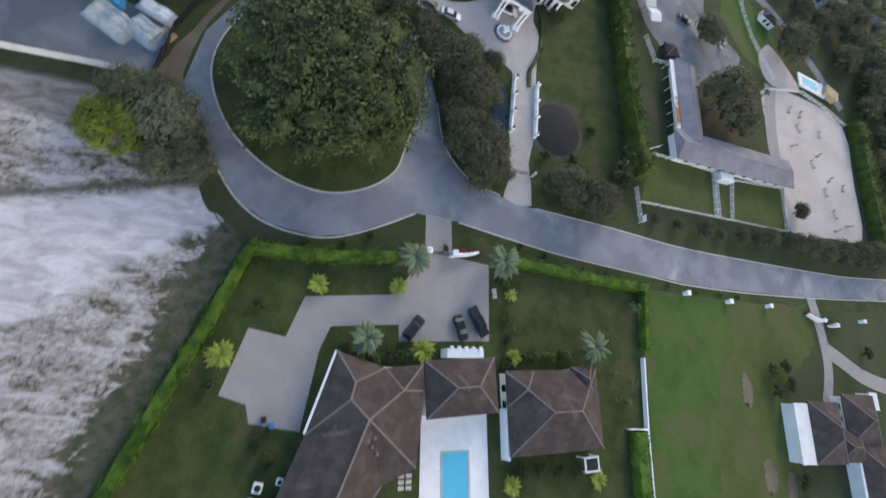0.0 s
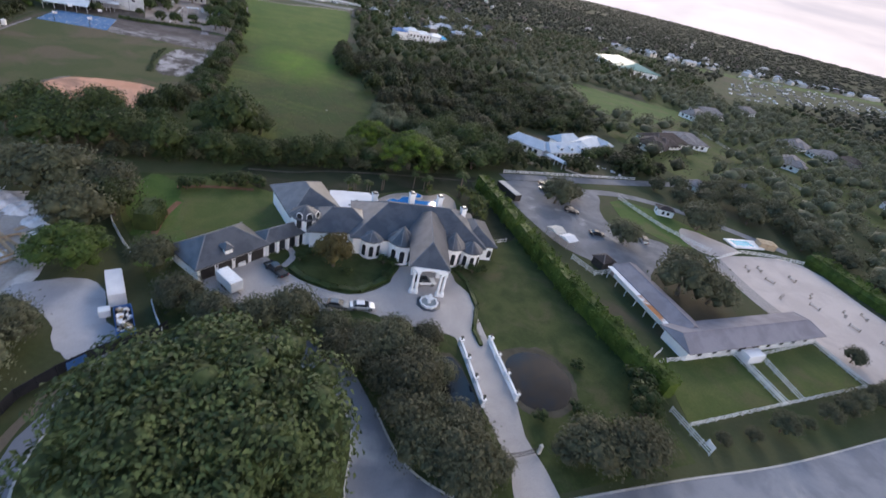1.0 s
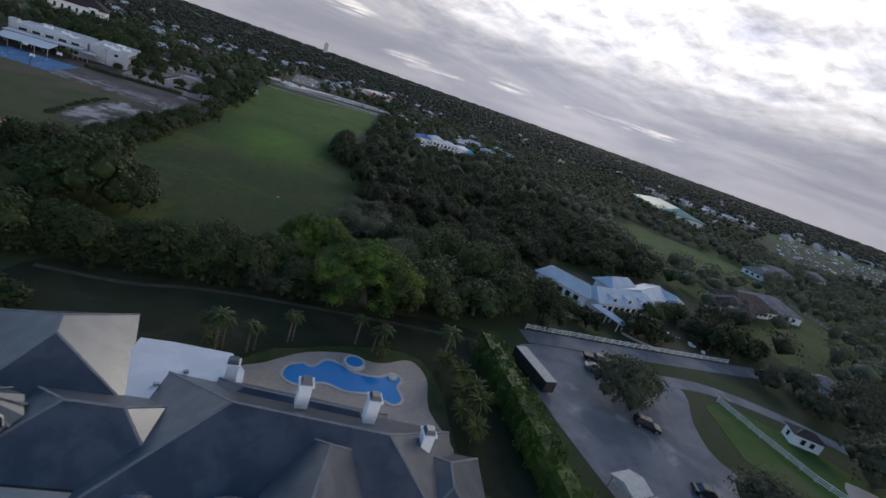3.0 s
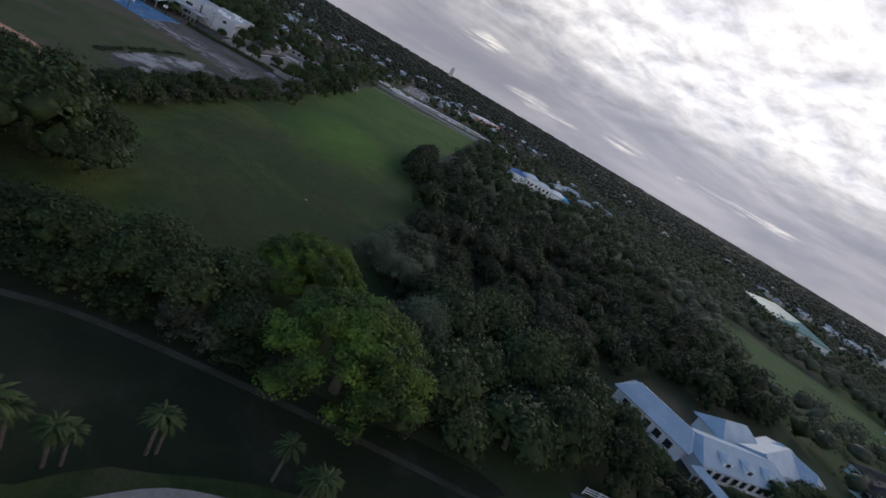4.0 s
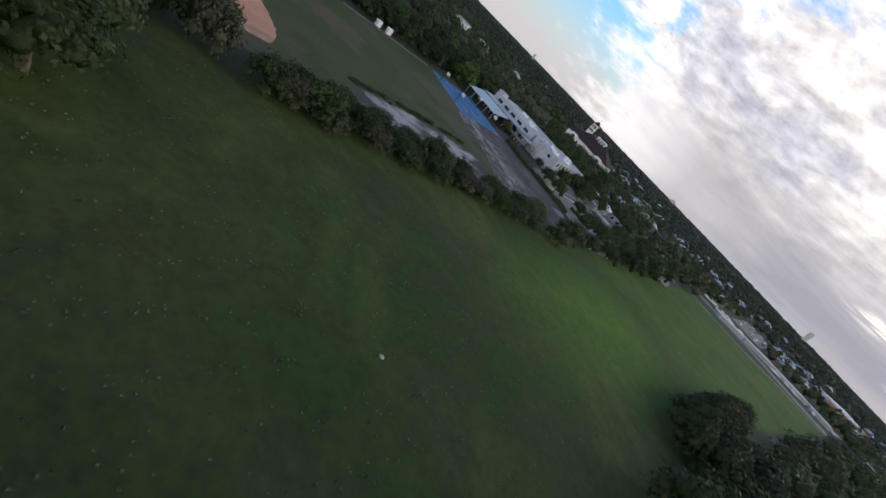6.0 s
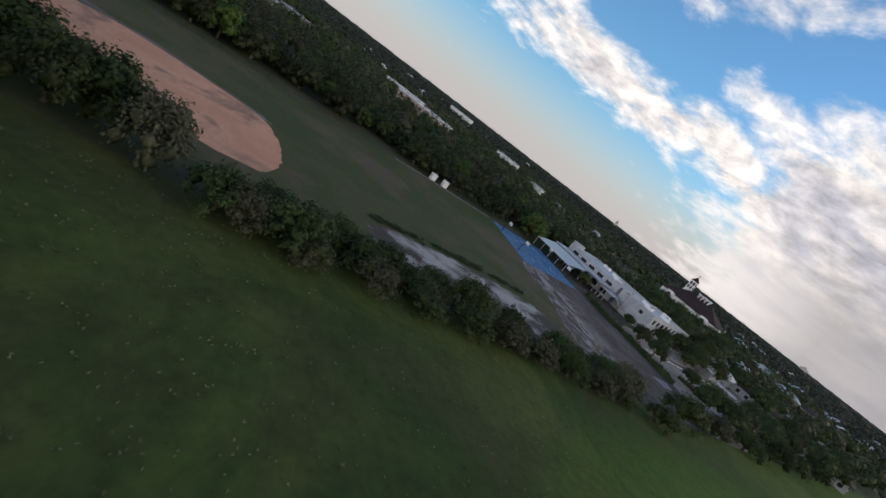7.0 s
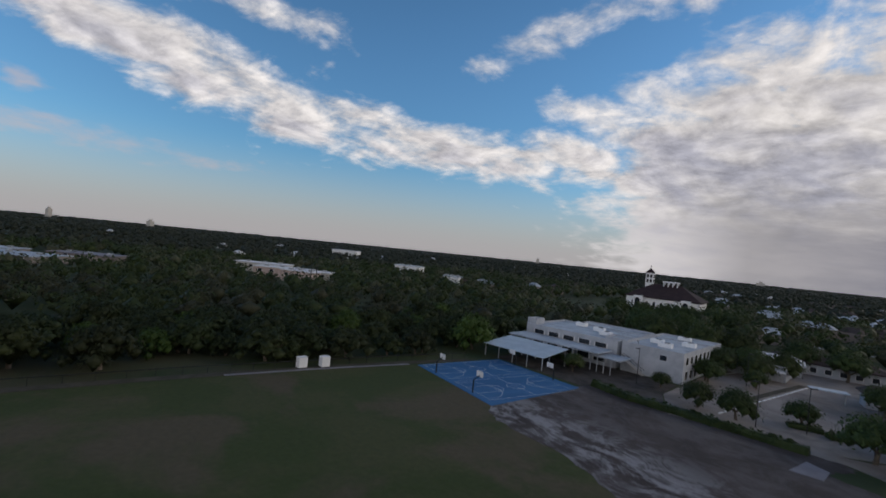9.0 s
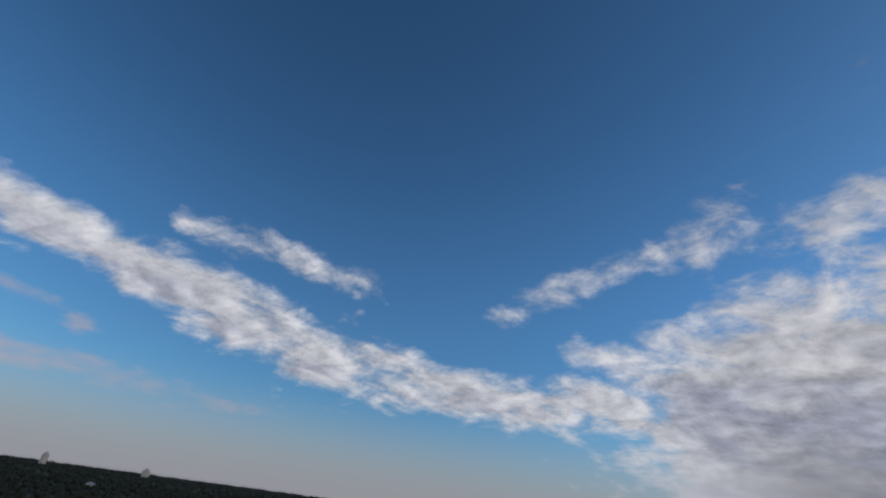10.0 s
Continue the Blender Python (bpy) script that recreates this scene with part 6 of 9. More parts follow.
for x, y, s in [(74.6, 125.6, 1.3), (76.2, 122.6, 1.4), (75.6, 119, 1.3), (77.2, 116.5, 1.4), (75, 111.5, 1.2), (77.8, 119.6, 1.3), (74.2, 115, 1.1), (65, 128.2, 0.9), (41.4, 125, 0.8)]:
    CLUMP.at(x, y, s * 0.85, rt.uniform(0, 360), s * 0.95)
for x, y, s in [(77.5, 15.5, 1.1), (59.8, 5.2, 0.9), (47.8, 9.6, 0.7), (74.8, 0, 1.0), (71, 1.5, 0.7), (73, -4, 0.9), (70.8, -3, 0.7)]:
    SMALL.at(x, y, s, rt.uniform(0, 360))
# garden shrubs of the estate and the mansion
for x, y, s in [(17, 3.8, 0.9), (20, 3.6, 1.1), (23.5, 4.2, 1.0), (15.2, 5.6, 0.7), (25.6, 4.4, 0.8), (46, 3.6, 0.9), (49, 4.4, 0.8), (52, 4.6, 0.9), (55.5, 4.8, 1.0), (58, 5.2, 0.8), (66, 6, 0.7), (46.2, 8, 0.7), (46.3, 12, 0.7), (46.2, 19, 0.7), (-4.3, -0.6, 0.7), (1.4, 12, 0.7), (44.4, 19.6, 0.5), (33.6, 24.6, 0.5), (8, 23.2, 0.5), (14, 23.4, 0.5), (19, 25.5, 0.5),
                (48, -15, 0.9), (52, -15.2, 1.0), (56, -15.4, 0.9), (60, -15.6, 0.9), (50, 26.8, 0.5), (56, 25.6, 0.5), (66, 23.8, 0.5), (72, 23, 0.5), (90, 22, 0.5), (99, 21, 0.5), (107, 20.8, 0.5), (113, 20.8, 0.5), (3, -9, 0.8), (5, -11, 0.8), (3.5, -18, 1.0),
                (120, 3, 1.4), (125.5, 4, 1.2), (126, 0, 1.2), (121, -2, 1.2), (124, -22, 1.3), (127, -27, 1.2), (162, 8, 1.2)]:
    spin(BUSH if rt.random() < 0.75 else BUSH_G, x, y, s)
for x, y, s in [(42.5, 93.2, 1.1), (44.6, 92.6, 0.9), (62.5, 88.6, 1.0), (60, 89.6, 0.7), (65, 89, 0.8), (28, 97, 1.0), (25, 95.5, 0.9), (34, 90, 0.8), (41.5, 88.5, 0.7), (9.5, 129.5, 1.6), (13, 129, 1.9), (15.5, 130, 1.6), (18.5, 129, 1.4), (5, 128, 1.2), (2, 126.5, 1.5), (78.5, 48, 2.2), (81, 51.5, 2.0), (76.5, 45.5, 1.8), (57.5, 49, 0.9), (65, 49, 1.0), (71, 58, 0.9)]:
    spin(BUSH, x, y, s)


def hedge(name, pts, width, height, seed, label, dens=26, size=0.2, material=None, rough=1.0):
    """A clipped hedge: a leafy skin of small blades over a solid inner mass."""
    rng = np.random.default_rng(seed)
    vs, fs, off = [], [], 0
    for (x0, y0), (x1, y1) in zip(pts, pts[1:]):
        ln = math.hypot(x1 - x0, y1 - y0)
        a = math.atan2(y1 - y0, x1 - x0)
        k = max(2, int(ln / 1.2))
        ring = [(-0.5, 0.0), (-0.52, 0.55), (-0.40, 0.95), (0.40, 0.95), (0.52, 0.55), (0.5, 0.0)]
        grid = []
        for i in range(k + 1):
            for u, w in ring:
                lx, ly, lz = ln * i / k, u * width * 0.92 + rng.uniform(-0.1, 0.1), w * height + rng.uniform(-0.1, 0.08) * (w > 0)
                grid.append((x0 + lx * math.cos(a) - ly * math.sin(a), y0 + lx * math.sin(a) + ly * math.cos(a), lz))
        vs.append(np.array(grid))
        n = len(ring)
        for i in range(k):
            fs += [(off + i * n + j, off + i * n + j + 1, off + (i + 1) * n + j + 1, off + (i + 1) * n + j) for j in range(n - 1)]
        fs += [tuple(off + j for j in range(n)), tuple(off + k * n + j for j in range(n))[::-1]]
        off += len(grid)
        count = int(ln * (width + 2 * height) * dens / 4)
        s = rng.uniform(0, ln, count)
        q = rng.uniform(-height, width + height, count)
        ly = np.clip(q, 0, width) - width / 2
        lz = height - np.maximum(0, np.maximum(-q, q - width))
        side = np.where(q < 0, -1.0, np.where(q > width, 1.0, 0.0))
        bumpy = rough * (0.12 * np.sin(s * 1.7 + seed) + 0.1 * np.sin(s * 0.53) + 0.08 * np.sin(s * 3.1))
        ly = ly + side * bumpy + rng.normal(scale=0.07, size=count)
        lz = lz + (side == 0) * (bumpy + rng.normal(scale=0.08, size=count))
        p = np.stack([x0 + s * math.cos(a) - ly * math.sin(a), y0 + s * math.sin(a) + ly * math.cos(a), np.maximum(lz, 0.1)], 1)
        nr = np.stack([-side * math.sin(a), side * math.cos(a), (side == 0) * 1.0], 1) + rng.normal(scale=0.45, size=(count, 3))
        nr /= np.linalg.norm(nr, axis=1)[:, None]
        t = np.cross(nr, rng.normal(size=(count, 3)))
        t /= np.linalg.norm(t, axis=1)[:, None]
        b = np.cross(nr, t)
        z = size * rng.uniform(0.6, 1.4, (count, 1))
        v = np.stack([p - t * z, p - b * z * 0.6 + nr * z * 0.3, p + t * z, p + b * z * 0.6 + nr * z * 0.3], 1).reshape(-1, 3)
        vs.append(v)
        fs += [tuple(w) for w in (np.arange(4 * count).reshape(-1, 4) + off).tolist()]
        off += len(v)
        # shoots that have grown out of the clipped shape
        lumps = int(ln * rough * 0.22)
        if lumps:
            ls = rng.uniform(0, ln, lumps)
            lo = rng.uniform(-0.5, 0.5, lumps) * width
            cs = [(x0 + u * math.cos(a) - w * math.sin(a), y0 + u * math.sin(a) + w * math.cos(a), height * rng.uniform(0.72, 1.0)) for u, w in zip(ls, lo)]
            rs = [min(width, 2.4) * rng.uniform(0.24, 0.42) for _ in cs]
            v, f = leaf_cloud(rng, cs, rs, lumps * 46, size * 0.95)
            vs.append(v)
            fs += [tuple(w) for w in (f + off).tolist()]
            off += len(v)
    return tagged(mesh_object(name, np.concatenate(vs), fs, material or HEDGE), label, "hedge")


hedge("hedge", [(-0.6, 20.9), (8, 20.6), (16, 20.9), (23.5, 21.8)], 2.1, 1.9, 1, "bright green clipped hedge along the lane", 34, 0.2, None, 2.2)
hedge("hedge", [(-0.6, 20.9), (-5.6, 8), (-10, -2.5), (-15, -15), (-24, -38)], 1.9, 1.9, 2, "bright green hedge between lawn and sand lot", 34, 0.2, None, 2.4)
hedge("hedge", [(46.3, 23.4), (58, 22.4), (70, 21.3), (82.4, 20.5)], 2.1, 1.9, 3, "bright green clipped hedge along the lane", 34, 0.2, None, 2.2)
hedge("hedge", [(81.6, 20.3), (80.7, 13), (80.1, 6.8)], 1.4, 2.0, 4, "bright green clipped hedge between two lawns")
hedge("hedge", [(75.6, -9.6), (75.3, -20), (74.9, -45)], 3.2, 2.2, 5, "broad clipped hedge along the white wall")
hedge("tall_hedge", [(84.8, 48), (84, 60), (83.2, 76), (83.4, 95), (84.2, 115), (85, 134)], 3.2, 4.2, 6, "tall leafy hedge between the mansion and the stables", 30, 0.30, TALL_HEDGE, 5.0)
hedge("tall_hedge", [(187.5, 86), (185.8, 62), (184.4, 40)], 6.4, 3.4, 7, "broad tall hedge beside the arena", 16, 0.32, TALL_HEDGE, 4.0)
hedge("hedge", [(-40, 311.6), (-31, 309.8), (-13.6, 311), (-3, 311.4)], 1.6, 1.3, 8, "dark clipped hedge along the school lot", 14, 0.3, LEAF)
hedge("clipped_shrubs", [(-4.2, 107.5), (-3, 114.5)], 4.6, 4.0, 9, "block of dark clipped shrubs", 16, 0.3, LEAF)
hedge("bank_shrubs", [(58.6, 90.5), (59.6, 85.3), (58.4, 76.7), (54.9, 70.2), (54.6, 66)], 0.9, 0.5, 12, "low dark border planting along the motor court", 20, 0.15, LEAF)
hedge("bank_shrubs", [(23, 92.6), (25, 89.2), (30, 85.6), (35.2, 84.2), (41.6, 87.4), (45, 91.6)], 1.5, 0.6, 10, "low dark border planting", 20, 0.15, LEAF)

# ---- buildings ----


def facade_windows(parent, x, y, w, d, turn, sides, z, ww, wh, step, arched=False):
    """Windows at even steps along chosen sides (s, e, n, w) of a block."""
    for s in sides:
        ln, off, a = {"s": (w, d / 2, 0), "e": (d, w / 2, 90), "n": (w, d / 2, 180), "w": (d, w / 2, 270)}[s]
        k = max(1, int((ln - 1.0) / step))
        for i in range(k):
            u = (i - (k - 1) / 2) * step
            p = pose(x, y, 0, 0, 0, turn) @ pose(0, 0, 0, 0, 0, a) @ Vector((u, -off - 0.02, 0))
            window(parent, p.x, p.y, z, ww, wh, turn + a, arched)


def chimney(parent, x, y, z, h, w=1.2):
    bm = bmesh.new()
    box(bm, x, y, z, w, w, h)
    box(bm, x, y, z + h, w * 1.25, w * 1.25, 0.2)
    c = part("chimney", bm, WHITE, parent)
    bm = bmesh.new()
    box(bm, x, y, z + h + 0.2, w * 0.95, w * 0.95, 0.45, 0, 0, 0.7)
    part("chimney_cap", bm, SLATE, c)


def round_bay(parent, x, y, r, eave, rise, roof, cap, win_z=0.7, facing=-100, n=3, seg=16):
    """A round bay with a conical roof and arched windows."""
    bm = bmesh.new()
    cyl(bm, x, y, -0.1, r, r, eave + 0.1, seg)
    b = part("bay_wall", bm, WHITE, parent)
    bm = bmesh.new()
    cyl(bm, x, y, eave - 0.15, r + 0.55, r + 0.55, 0.2, seg)
    cyl(bm, x, y, eave + 0.05, r + 0.55, 0.05, rise, seg)
    rf = part("bay_roof", bm, roof, parent)
    for i in range(8):
        a = math.radians(45 * i + 22.5)
        bm = bmesh.new()
        beam(bm, (x + math.cos(a) * (r + 0.5), y + math.sin(a) * (r + 0.5), eave + 0.1), (x, y, eave + rise + 0.02), 0.16, 0.08)
        part("ridge_cap", bm, cap, rf)
    for i in range(n):
        a = facing + (i - (n - 1) / 2) * 42
        window(parent, x + math.cos(math.radians(a)) * (r - 0.02), y + math.sin(math.radians(a)) * (r - 0.02), win_z, r * 0.42, eave * 0.5, a + 90, True)


# the estate's hipped house
ex, ey = 36.0, -6.0
house = thing("villa", ex, ey, 0, 0, "single-storey villa with white walls and brown hipped shingle roofs", "house")
for x, y, w, d, a, rise in [(35.4, -0.7, 12.6, 8.6, 3.5, 3.0), (54.4, -4.9, 19.4, 13.6, 1.5, 4.0), (47.2, -1.0, 5.0, 5.0, 3, 2.4), (61.0, 0.2, 4.0, 5.0, 3, 2.2)]:
    walls(house, x - ex, y - ey, w, d, a, 3.1)
    hip(house, x - ex, y - ey, w, d, a, 3.25, rise, BROWN_ROOF, CAP, 0.45)
for x, y, w, d, a, s, st in [(35.4, -0.7, 12.6, 8.6, 3.5, "ns", 2.6), (54.4, -4.9, 19.4, 13.6, 1.5, "nsw", 2.8), (15.6, -14.0, 11.4, 33, -17, "nw", 2.9)]:
    facade_windows(house, x - ex, y - ey, w, d, a, s, 0.8, 1.3, 1.5, st)
walls(house, 15.6 - ex, -14.0 - ey, 11.4, 33, -17, 3.1)
walls(house, 23.6 - ex, -3.4 - ey, 8.4, 11.6, -2, 3.1)
WING = {"a": (13.8, 4.9, 3.25), "n": (21.7, 2.3, 3.25), "b": (16.3, 0.1, 6.3), "c": (15.6, -2.4, 6.8), "d": (18.4, -5.3, 7.2), "e": (24.4, -1.2, 5.0), "f": (28.3, 3.0, 3.25), "k": (28.5, -1.3, 3.25), "g": (27.2, -13.0, 3.25), "j": (9.8, -7.4, 3.25), "s": (9.0, -28.5, 7.2), "w": (0.4, -30.5, 3.25), "x": (13.6, -34.5, 3.25), "h": (21.6, -15.2, 3.25)}
keys = list(WING)
vs = [Vector((x - ex, y - ey, z)) for x, y, z in WING.values()]
eave = "anfkghxwj"
top = [tuple(keys.index(c) for c in q) for q in ("abcj", "bna", "nedcb", "nfe", "fke", "ekgd", "gh", "dghs", "hxs", "xws", "wjcds") if len(q) > 2]
low = {keys.index(c): len(vs) + i for i, c in enumerate(eave)}
vs += [Vector((WING[c][0] - ex, WING[c][1] - ey, 2.95)) for c in eave]
rim = [(keys.index(p), keys.index(q), low[keys.index(q)], low[keys.index(p)]) for p, q in zip(eave, eave[1:] + eave[0])]
wing_roof = mesh_object("roof", vs, top + rim + [tuple(low[keys.index(c)] for c in eave)], BROWN_ROOF, house)
for p, q in ("ab", "nb", "bc", "cj", "cd", "ne", "ed", "fe", "ke", "dg", "ds", "sx", "sw", "hs"):
    bm = bmesh.new()
    beam(bm, vs[keys.index(p)], vs[keys.index(q)], 0.3, 0.10)
    part("ridge_cap", bm, CAP, wing_roof)
bm = bmesh.new()
box(bm, 36.2 - ex, 5.0 - ey, 0, 7.0, 1.6, 3.2)
for i in range(5):
    box(bm, 33.4 + 1.4 * i - ex, 5.9 - ey, 3.2, 0.5, 0.5, 0.5)
part("entrance_porch", bm, WHITE, house, "white flat-topped entrance porch")
bm = bmesh.new()
for x in (45.2, 44.6):
    box(bm, x - ex, -9.0 - ey if x > 45 else -8.8 - ey, 0, 0.5, 8.5 if x < 45 else 0.4, 2.6)
part("garden_wall", bm, WHITE, house, "white garden wall beside the pool deck")
bm = bmesh.new()
beam(bm, Vector((9.6 - ex, -7.3 - ey, 3.12)), Vector((13.6 - ex, 4.9 - ey, 3.12)), 0.35, 0.3)
part("gutter", bm, WHITE, house, "white gutter along the eaves")
for i, (x, y) in enumerate([(18.6, -8.4), (19.2, -9.2), (20.0, -10.2), (19.6, -8.0)]):
    bm = bmesh.new()
    cyl(bm, x - ex, y - ey, 5.2, 0.25 + 0.05 * i, 0.2, 1.3, 10)
    part("roof_vent", bm, CAP, house)
cabana = thing("pool_cabana", 62.3, -14.6, 0, 2, "small white open cabana with a glazed top", "pavilion")
for sx in (-1.5, 1.5):
    for sy in (-1.2, 1.2):
        bm = bmesh.new()
        box(bm, sx, sy, 0, 0.25, 0.25, 2.3)
        part("post", bm, WHITE_WOOD, cabana)
bm = bmesh.new()
for sx, sy, lx, ly in ((0, -1.2, 3.4, 0.3), (0, 1.2, 3.4, 0.3), (-1.5, 0, 0.3, 2.4), (1.5, 0, 0.3, 2.4)):
    box(bm, sx, sy, 2.3, lx, ly, 0.25)
part("roof_frame", bm, WHITE_WOOD, cabana)
bm = bmesh.new()
box(bm, 0, 0, 2.4, 2.7, 2.1, 0.05)
part("roof_panel", bm, GLASS, cabana)
for i in range(6):
    bm = bmesh.new()
    box(bm, 0, 0, 0.03, 1.0, 0.6, 0.08, 0, 0.02)
    st = part("stepping_stone", bm, STONE, None)
    st.matrix_basis = pose(25.8 + 1.3 * (i % 2), -14.6 - 0.9 * (i // 2), 0.02)
    tagged(st, "pale square stepping stone in the lawn", "stone", "stepping stones")
for x, y, s in [(4.0, -14.6, 1.3), (3.2, -16.6, 1.2), (7.0, -14.0, 0.9)]:
    ac = thing("air_conditioner", x, y, 0, -14, "white outdoor air conditioning unit beside the villa", "appliance")
    bm = bmesh.new()
    box(bm, 0, 0, 0, s, s, 1.0, 0, 0.05)
    part("casing", bm, WHITE, ac)
    bm = bmesh.new()
    cyl(bm, 0, 0, 1.0, s * 0.38, s * 0.36, 0.06, 14)
    part("fan_grille", bm, BLACK_METAL, ac)
for x, y, mt, lb in [(5.1, -6.2, BLUE_PAINT, "blue plastic wheeled bin on the driveway edge"), (3.9, -5.3, BLACK_METAL, "black plastic wheeled bin on the driveway edge")]:
    wb = thing("wheeled_bin", x, y, 0.07, 10, lb, "bin")
    bm = bmesh.new()
    box(bm, 0, 0, 0.08, 0.62, 0.75, 0.95, 180, 0.03, 1.12)
    part("body", bm, mt, wb)
    bm = bmesh.new()
    box(bm, 0, 0, 1.03, 0.74, 0.9, 0.08, 0, 0.02)
    part("lid", bm, mt, wb)
    for sx in (-0.28, 0.28):
        bm = bmesh.new()
        cyl(bm, 0, 0, -0.03, 0.12, 0.12, 0.06, 10, pose(sx, -0.36, 0.12, 0, 90, 0))
        part("wheel", bm, RUBBER, wb)


def gate(x, y, turn, w, label, piers=((-1, 3.4), (1, 5.4))):
    """An estate entrance: low white wing walls with piers, and a black metal gate between them."""
    g = thing("entrance_gate", x, y, 0.07, turn, label, "gate")
    for s, ln in piers:
        for i in range(6):
            u, c = (i + 0.5) / 6, 0.18 * ((i + 0.5) / 6) ** 2
            bm = bmesh.new()
            box(bm, s * (w / 2 + 0.3 + ln * u), c * ln, 0, ln / 6 + 0.06, 0.5, 1.7 - 0.5 * u, s * math.degrees(2 * 0.18 * u))
            part("wall_section", bm, WHITE, g)
        bm = bmesh.new()
        box(bm, s * (w / 2 + 0.3), 0, 0, 0.9, 0.9, 2.2, 0, 0.04)
        box(bm, s * (w / 2 + 0.3), 0, 2.2, 1.1, 1.1, 0.2, 0, 0.03)
        part("pier", bm, WHITE, g)
        bm = bmesh.new()
        cyl(bm, s * (w / 2 + 0.3), 0, 2.4, 0.22, 0.1, 0.5, 10)
        part("finial", bm, WHITE, g)
        bm = bmesh.new()
        for i in range(9):
            box(bm, s * (w / 2 + 0.9 + ln * (i + 0.3) / 9), 1.0 + 0.2 * (i % 2), 0, ln / 8, 0.8, 0.45 + 0.12 * (i % 3), 17 * i, 0.1, 0.8)
        part("flower_bed", bm, FLOWER, g, "bed of dark red flowers")
    for s in (-1, 1):
        bm = bmesh.new()
        beam(bm, (0, 0, 0.2), (s * w / 2, 0, 0.2), 0.06, 0.08)
        beam(bm, (0, 0, 1.5), (s * w / 2, 0, 1.5), 0.06, 0.08)
        leaf = part("gate_leaf", bm, BLACK_METAL, g)
        for i in range(12):
            bm = bmesh.new()
            beam(bm, (s * w / 2 * (i + 0.5) / 12, 0, 0.1), (s * w / 2 * (i + 0.5) / 12, 0, 1.7), 0.035, 0.035)
            part("bar", bm, BLACK_METAL, leaf)
    return g


gate(32.2, 23.4, 0, 4.6, "white walled entrance gate with black metal leaves")
bench = thing("garden_bench", 43.6, 16.6, 0.05, 8, "pale slatted garden bench beside the drive", "bench")
bm = bmesh.new()
for i in range(4):
    box(bm, -0.22 + 0.15 * i, 0, 0.42, 0.11, 1.9, 0.05)
part("seat", bm, STONE, bench)
bm = bmesh.new()
for i in range(3):
    box(bm, 0.3, 0, 0.55 + 0.16 * i, 0.05, 1.9, 0.11)
part("backrest", bm, STONE, bench)
for sy in (-0.8, 0.8):
    bm = bmesh.new()
    box(bm, 0, sy, 0, 0.55, 0.08, 0.42)
    part("leg", bm, STONE, bench)
bm = bmesh.new()
for (x0, y0), (x1, y1) in zip([(79.5, 5.2), (79.1, 0), (78.4, -9.4)], [(79.1, 0), (78.4, -9.4), (77.3, -45)]):
    beam(bm, (x0, y0, 0.55), (x1, y1, 0.55), 0.3, 1.2)
tagged(part("boundary_wall", bm, WHITE, None), "white rendered boundary wall between two lawns", "wall", "", "structure")
bm = bmesh.new()
beam(bm, (73.6, -9.0, 0.6), (78.2, -9.2, 0.6), 0.25, 1.2)
tagged(part("boundary_wall", bm, WHITE, None), "short white rendered wall in the garden", "wall", "", "structure")

# the white house to the east
hx, hy = 135.0, -14.0
h3 = thing("white_house", hx, hy, 0, 0, "white house with white and dark hipped roof wings", "house")
for x, y, w, d, a, rise, rf in [(133, -11.5, 10.5, 13, -3, 3.4, BROWN_ROOF), (148, -9, 12, 11, -3, 3.2, BROWN_ROOF), (151, -24, 13, 16, -3, 3.6, BROWN_ROOF), (140.5, -15, 9, 6, -3, 2.2, BROWN_ROOF)]:
    walls(h3, x - hx, y - hy, w, d, a, 3.2)
    hip(h3, x - hx, y - hy, w, d, a, 3.3, rise, rf, CAP)
    facade_windows(h3, x - hx, y - hy, w, d, a, "nw", 0.8, 1.4, 1.5, 3.0)
for x, y, w, d in [(124.6, -11.4, 4.6, 13.2), (143.3, -8.6, 2.6, 10), (155.5, -4.6, 3, 4), (144.6, -25, 3.0, 12)]:
    bm = bmesh.new()
    box(bm, x - hx, y - hy, 0, w, d, 3.0, -3)
    box(bm, x - hx, y - hy, 3.0, w + 0.5, d + 0.5, 0.25, -3)
    fl = part("flat_wing", bm, MEMBRANE, h3, "white flat-roofed wing")
gate(146.3, 15.8, -12, 4.5, "white curved entrance walls on the side drive", ((-1, 4.5), (1, 3.0)))
for x, y in [(95.1, 20.4), (109.2, 19.3), (123.9, 19.1), (163.8, 17.1)]:
    pr = thing("fence_pier", x, y, 0, 0, "short white rendered fence pier at the lawn edge", "pillar", "fence piers")
    bm = bmesh.new()
    box(bm, 0, 0, 0, 0.9, 0.9, 1.5, 0, 0.05)
    part("shaft", bm, WHITE, pr)
    bm = bmesh.new()
    box(bm, 0, 0, 1.5, 1.15, 1.15, 0.2, 0, 0.04)
    part("cap", bm, WHITE, pr)


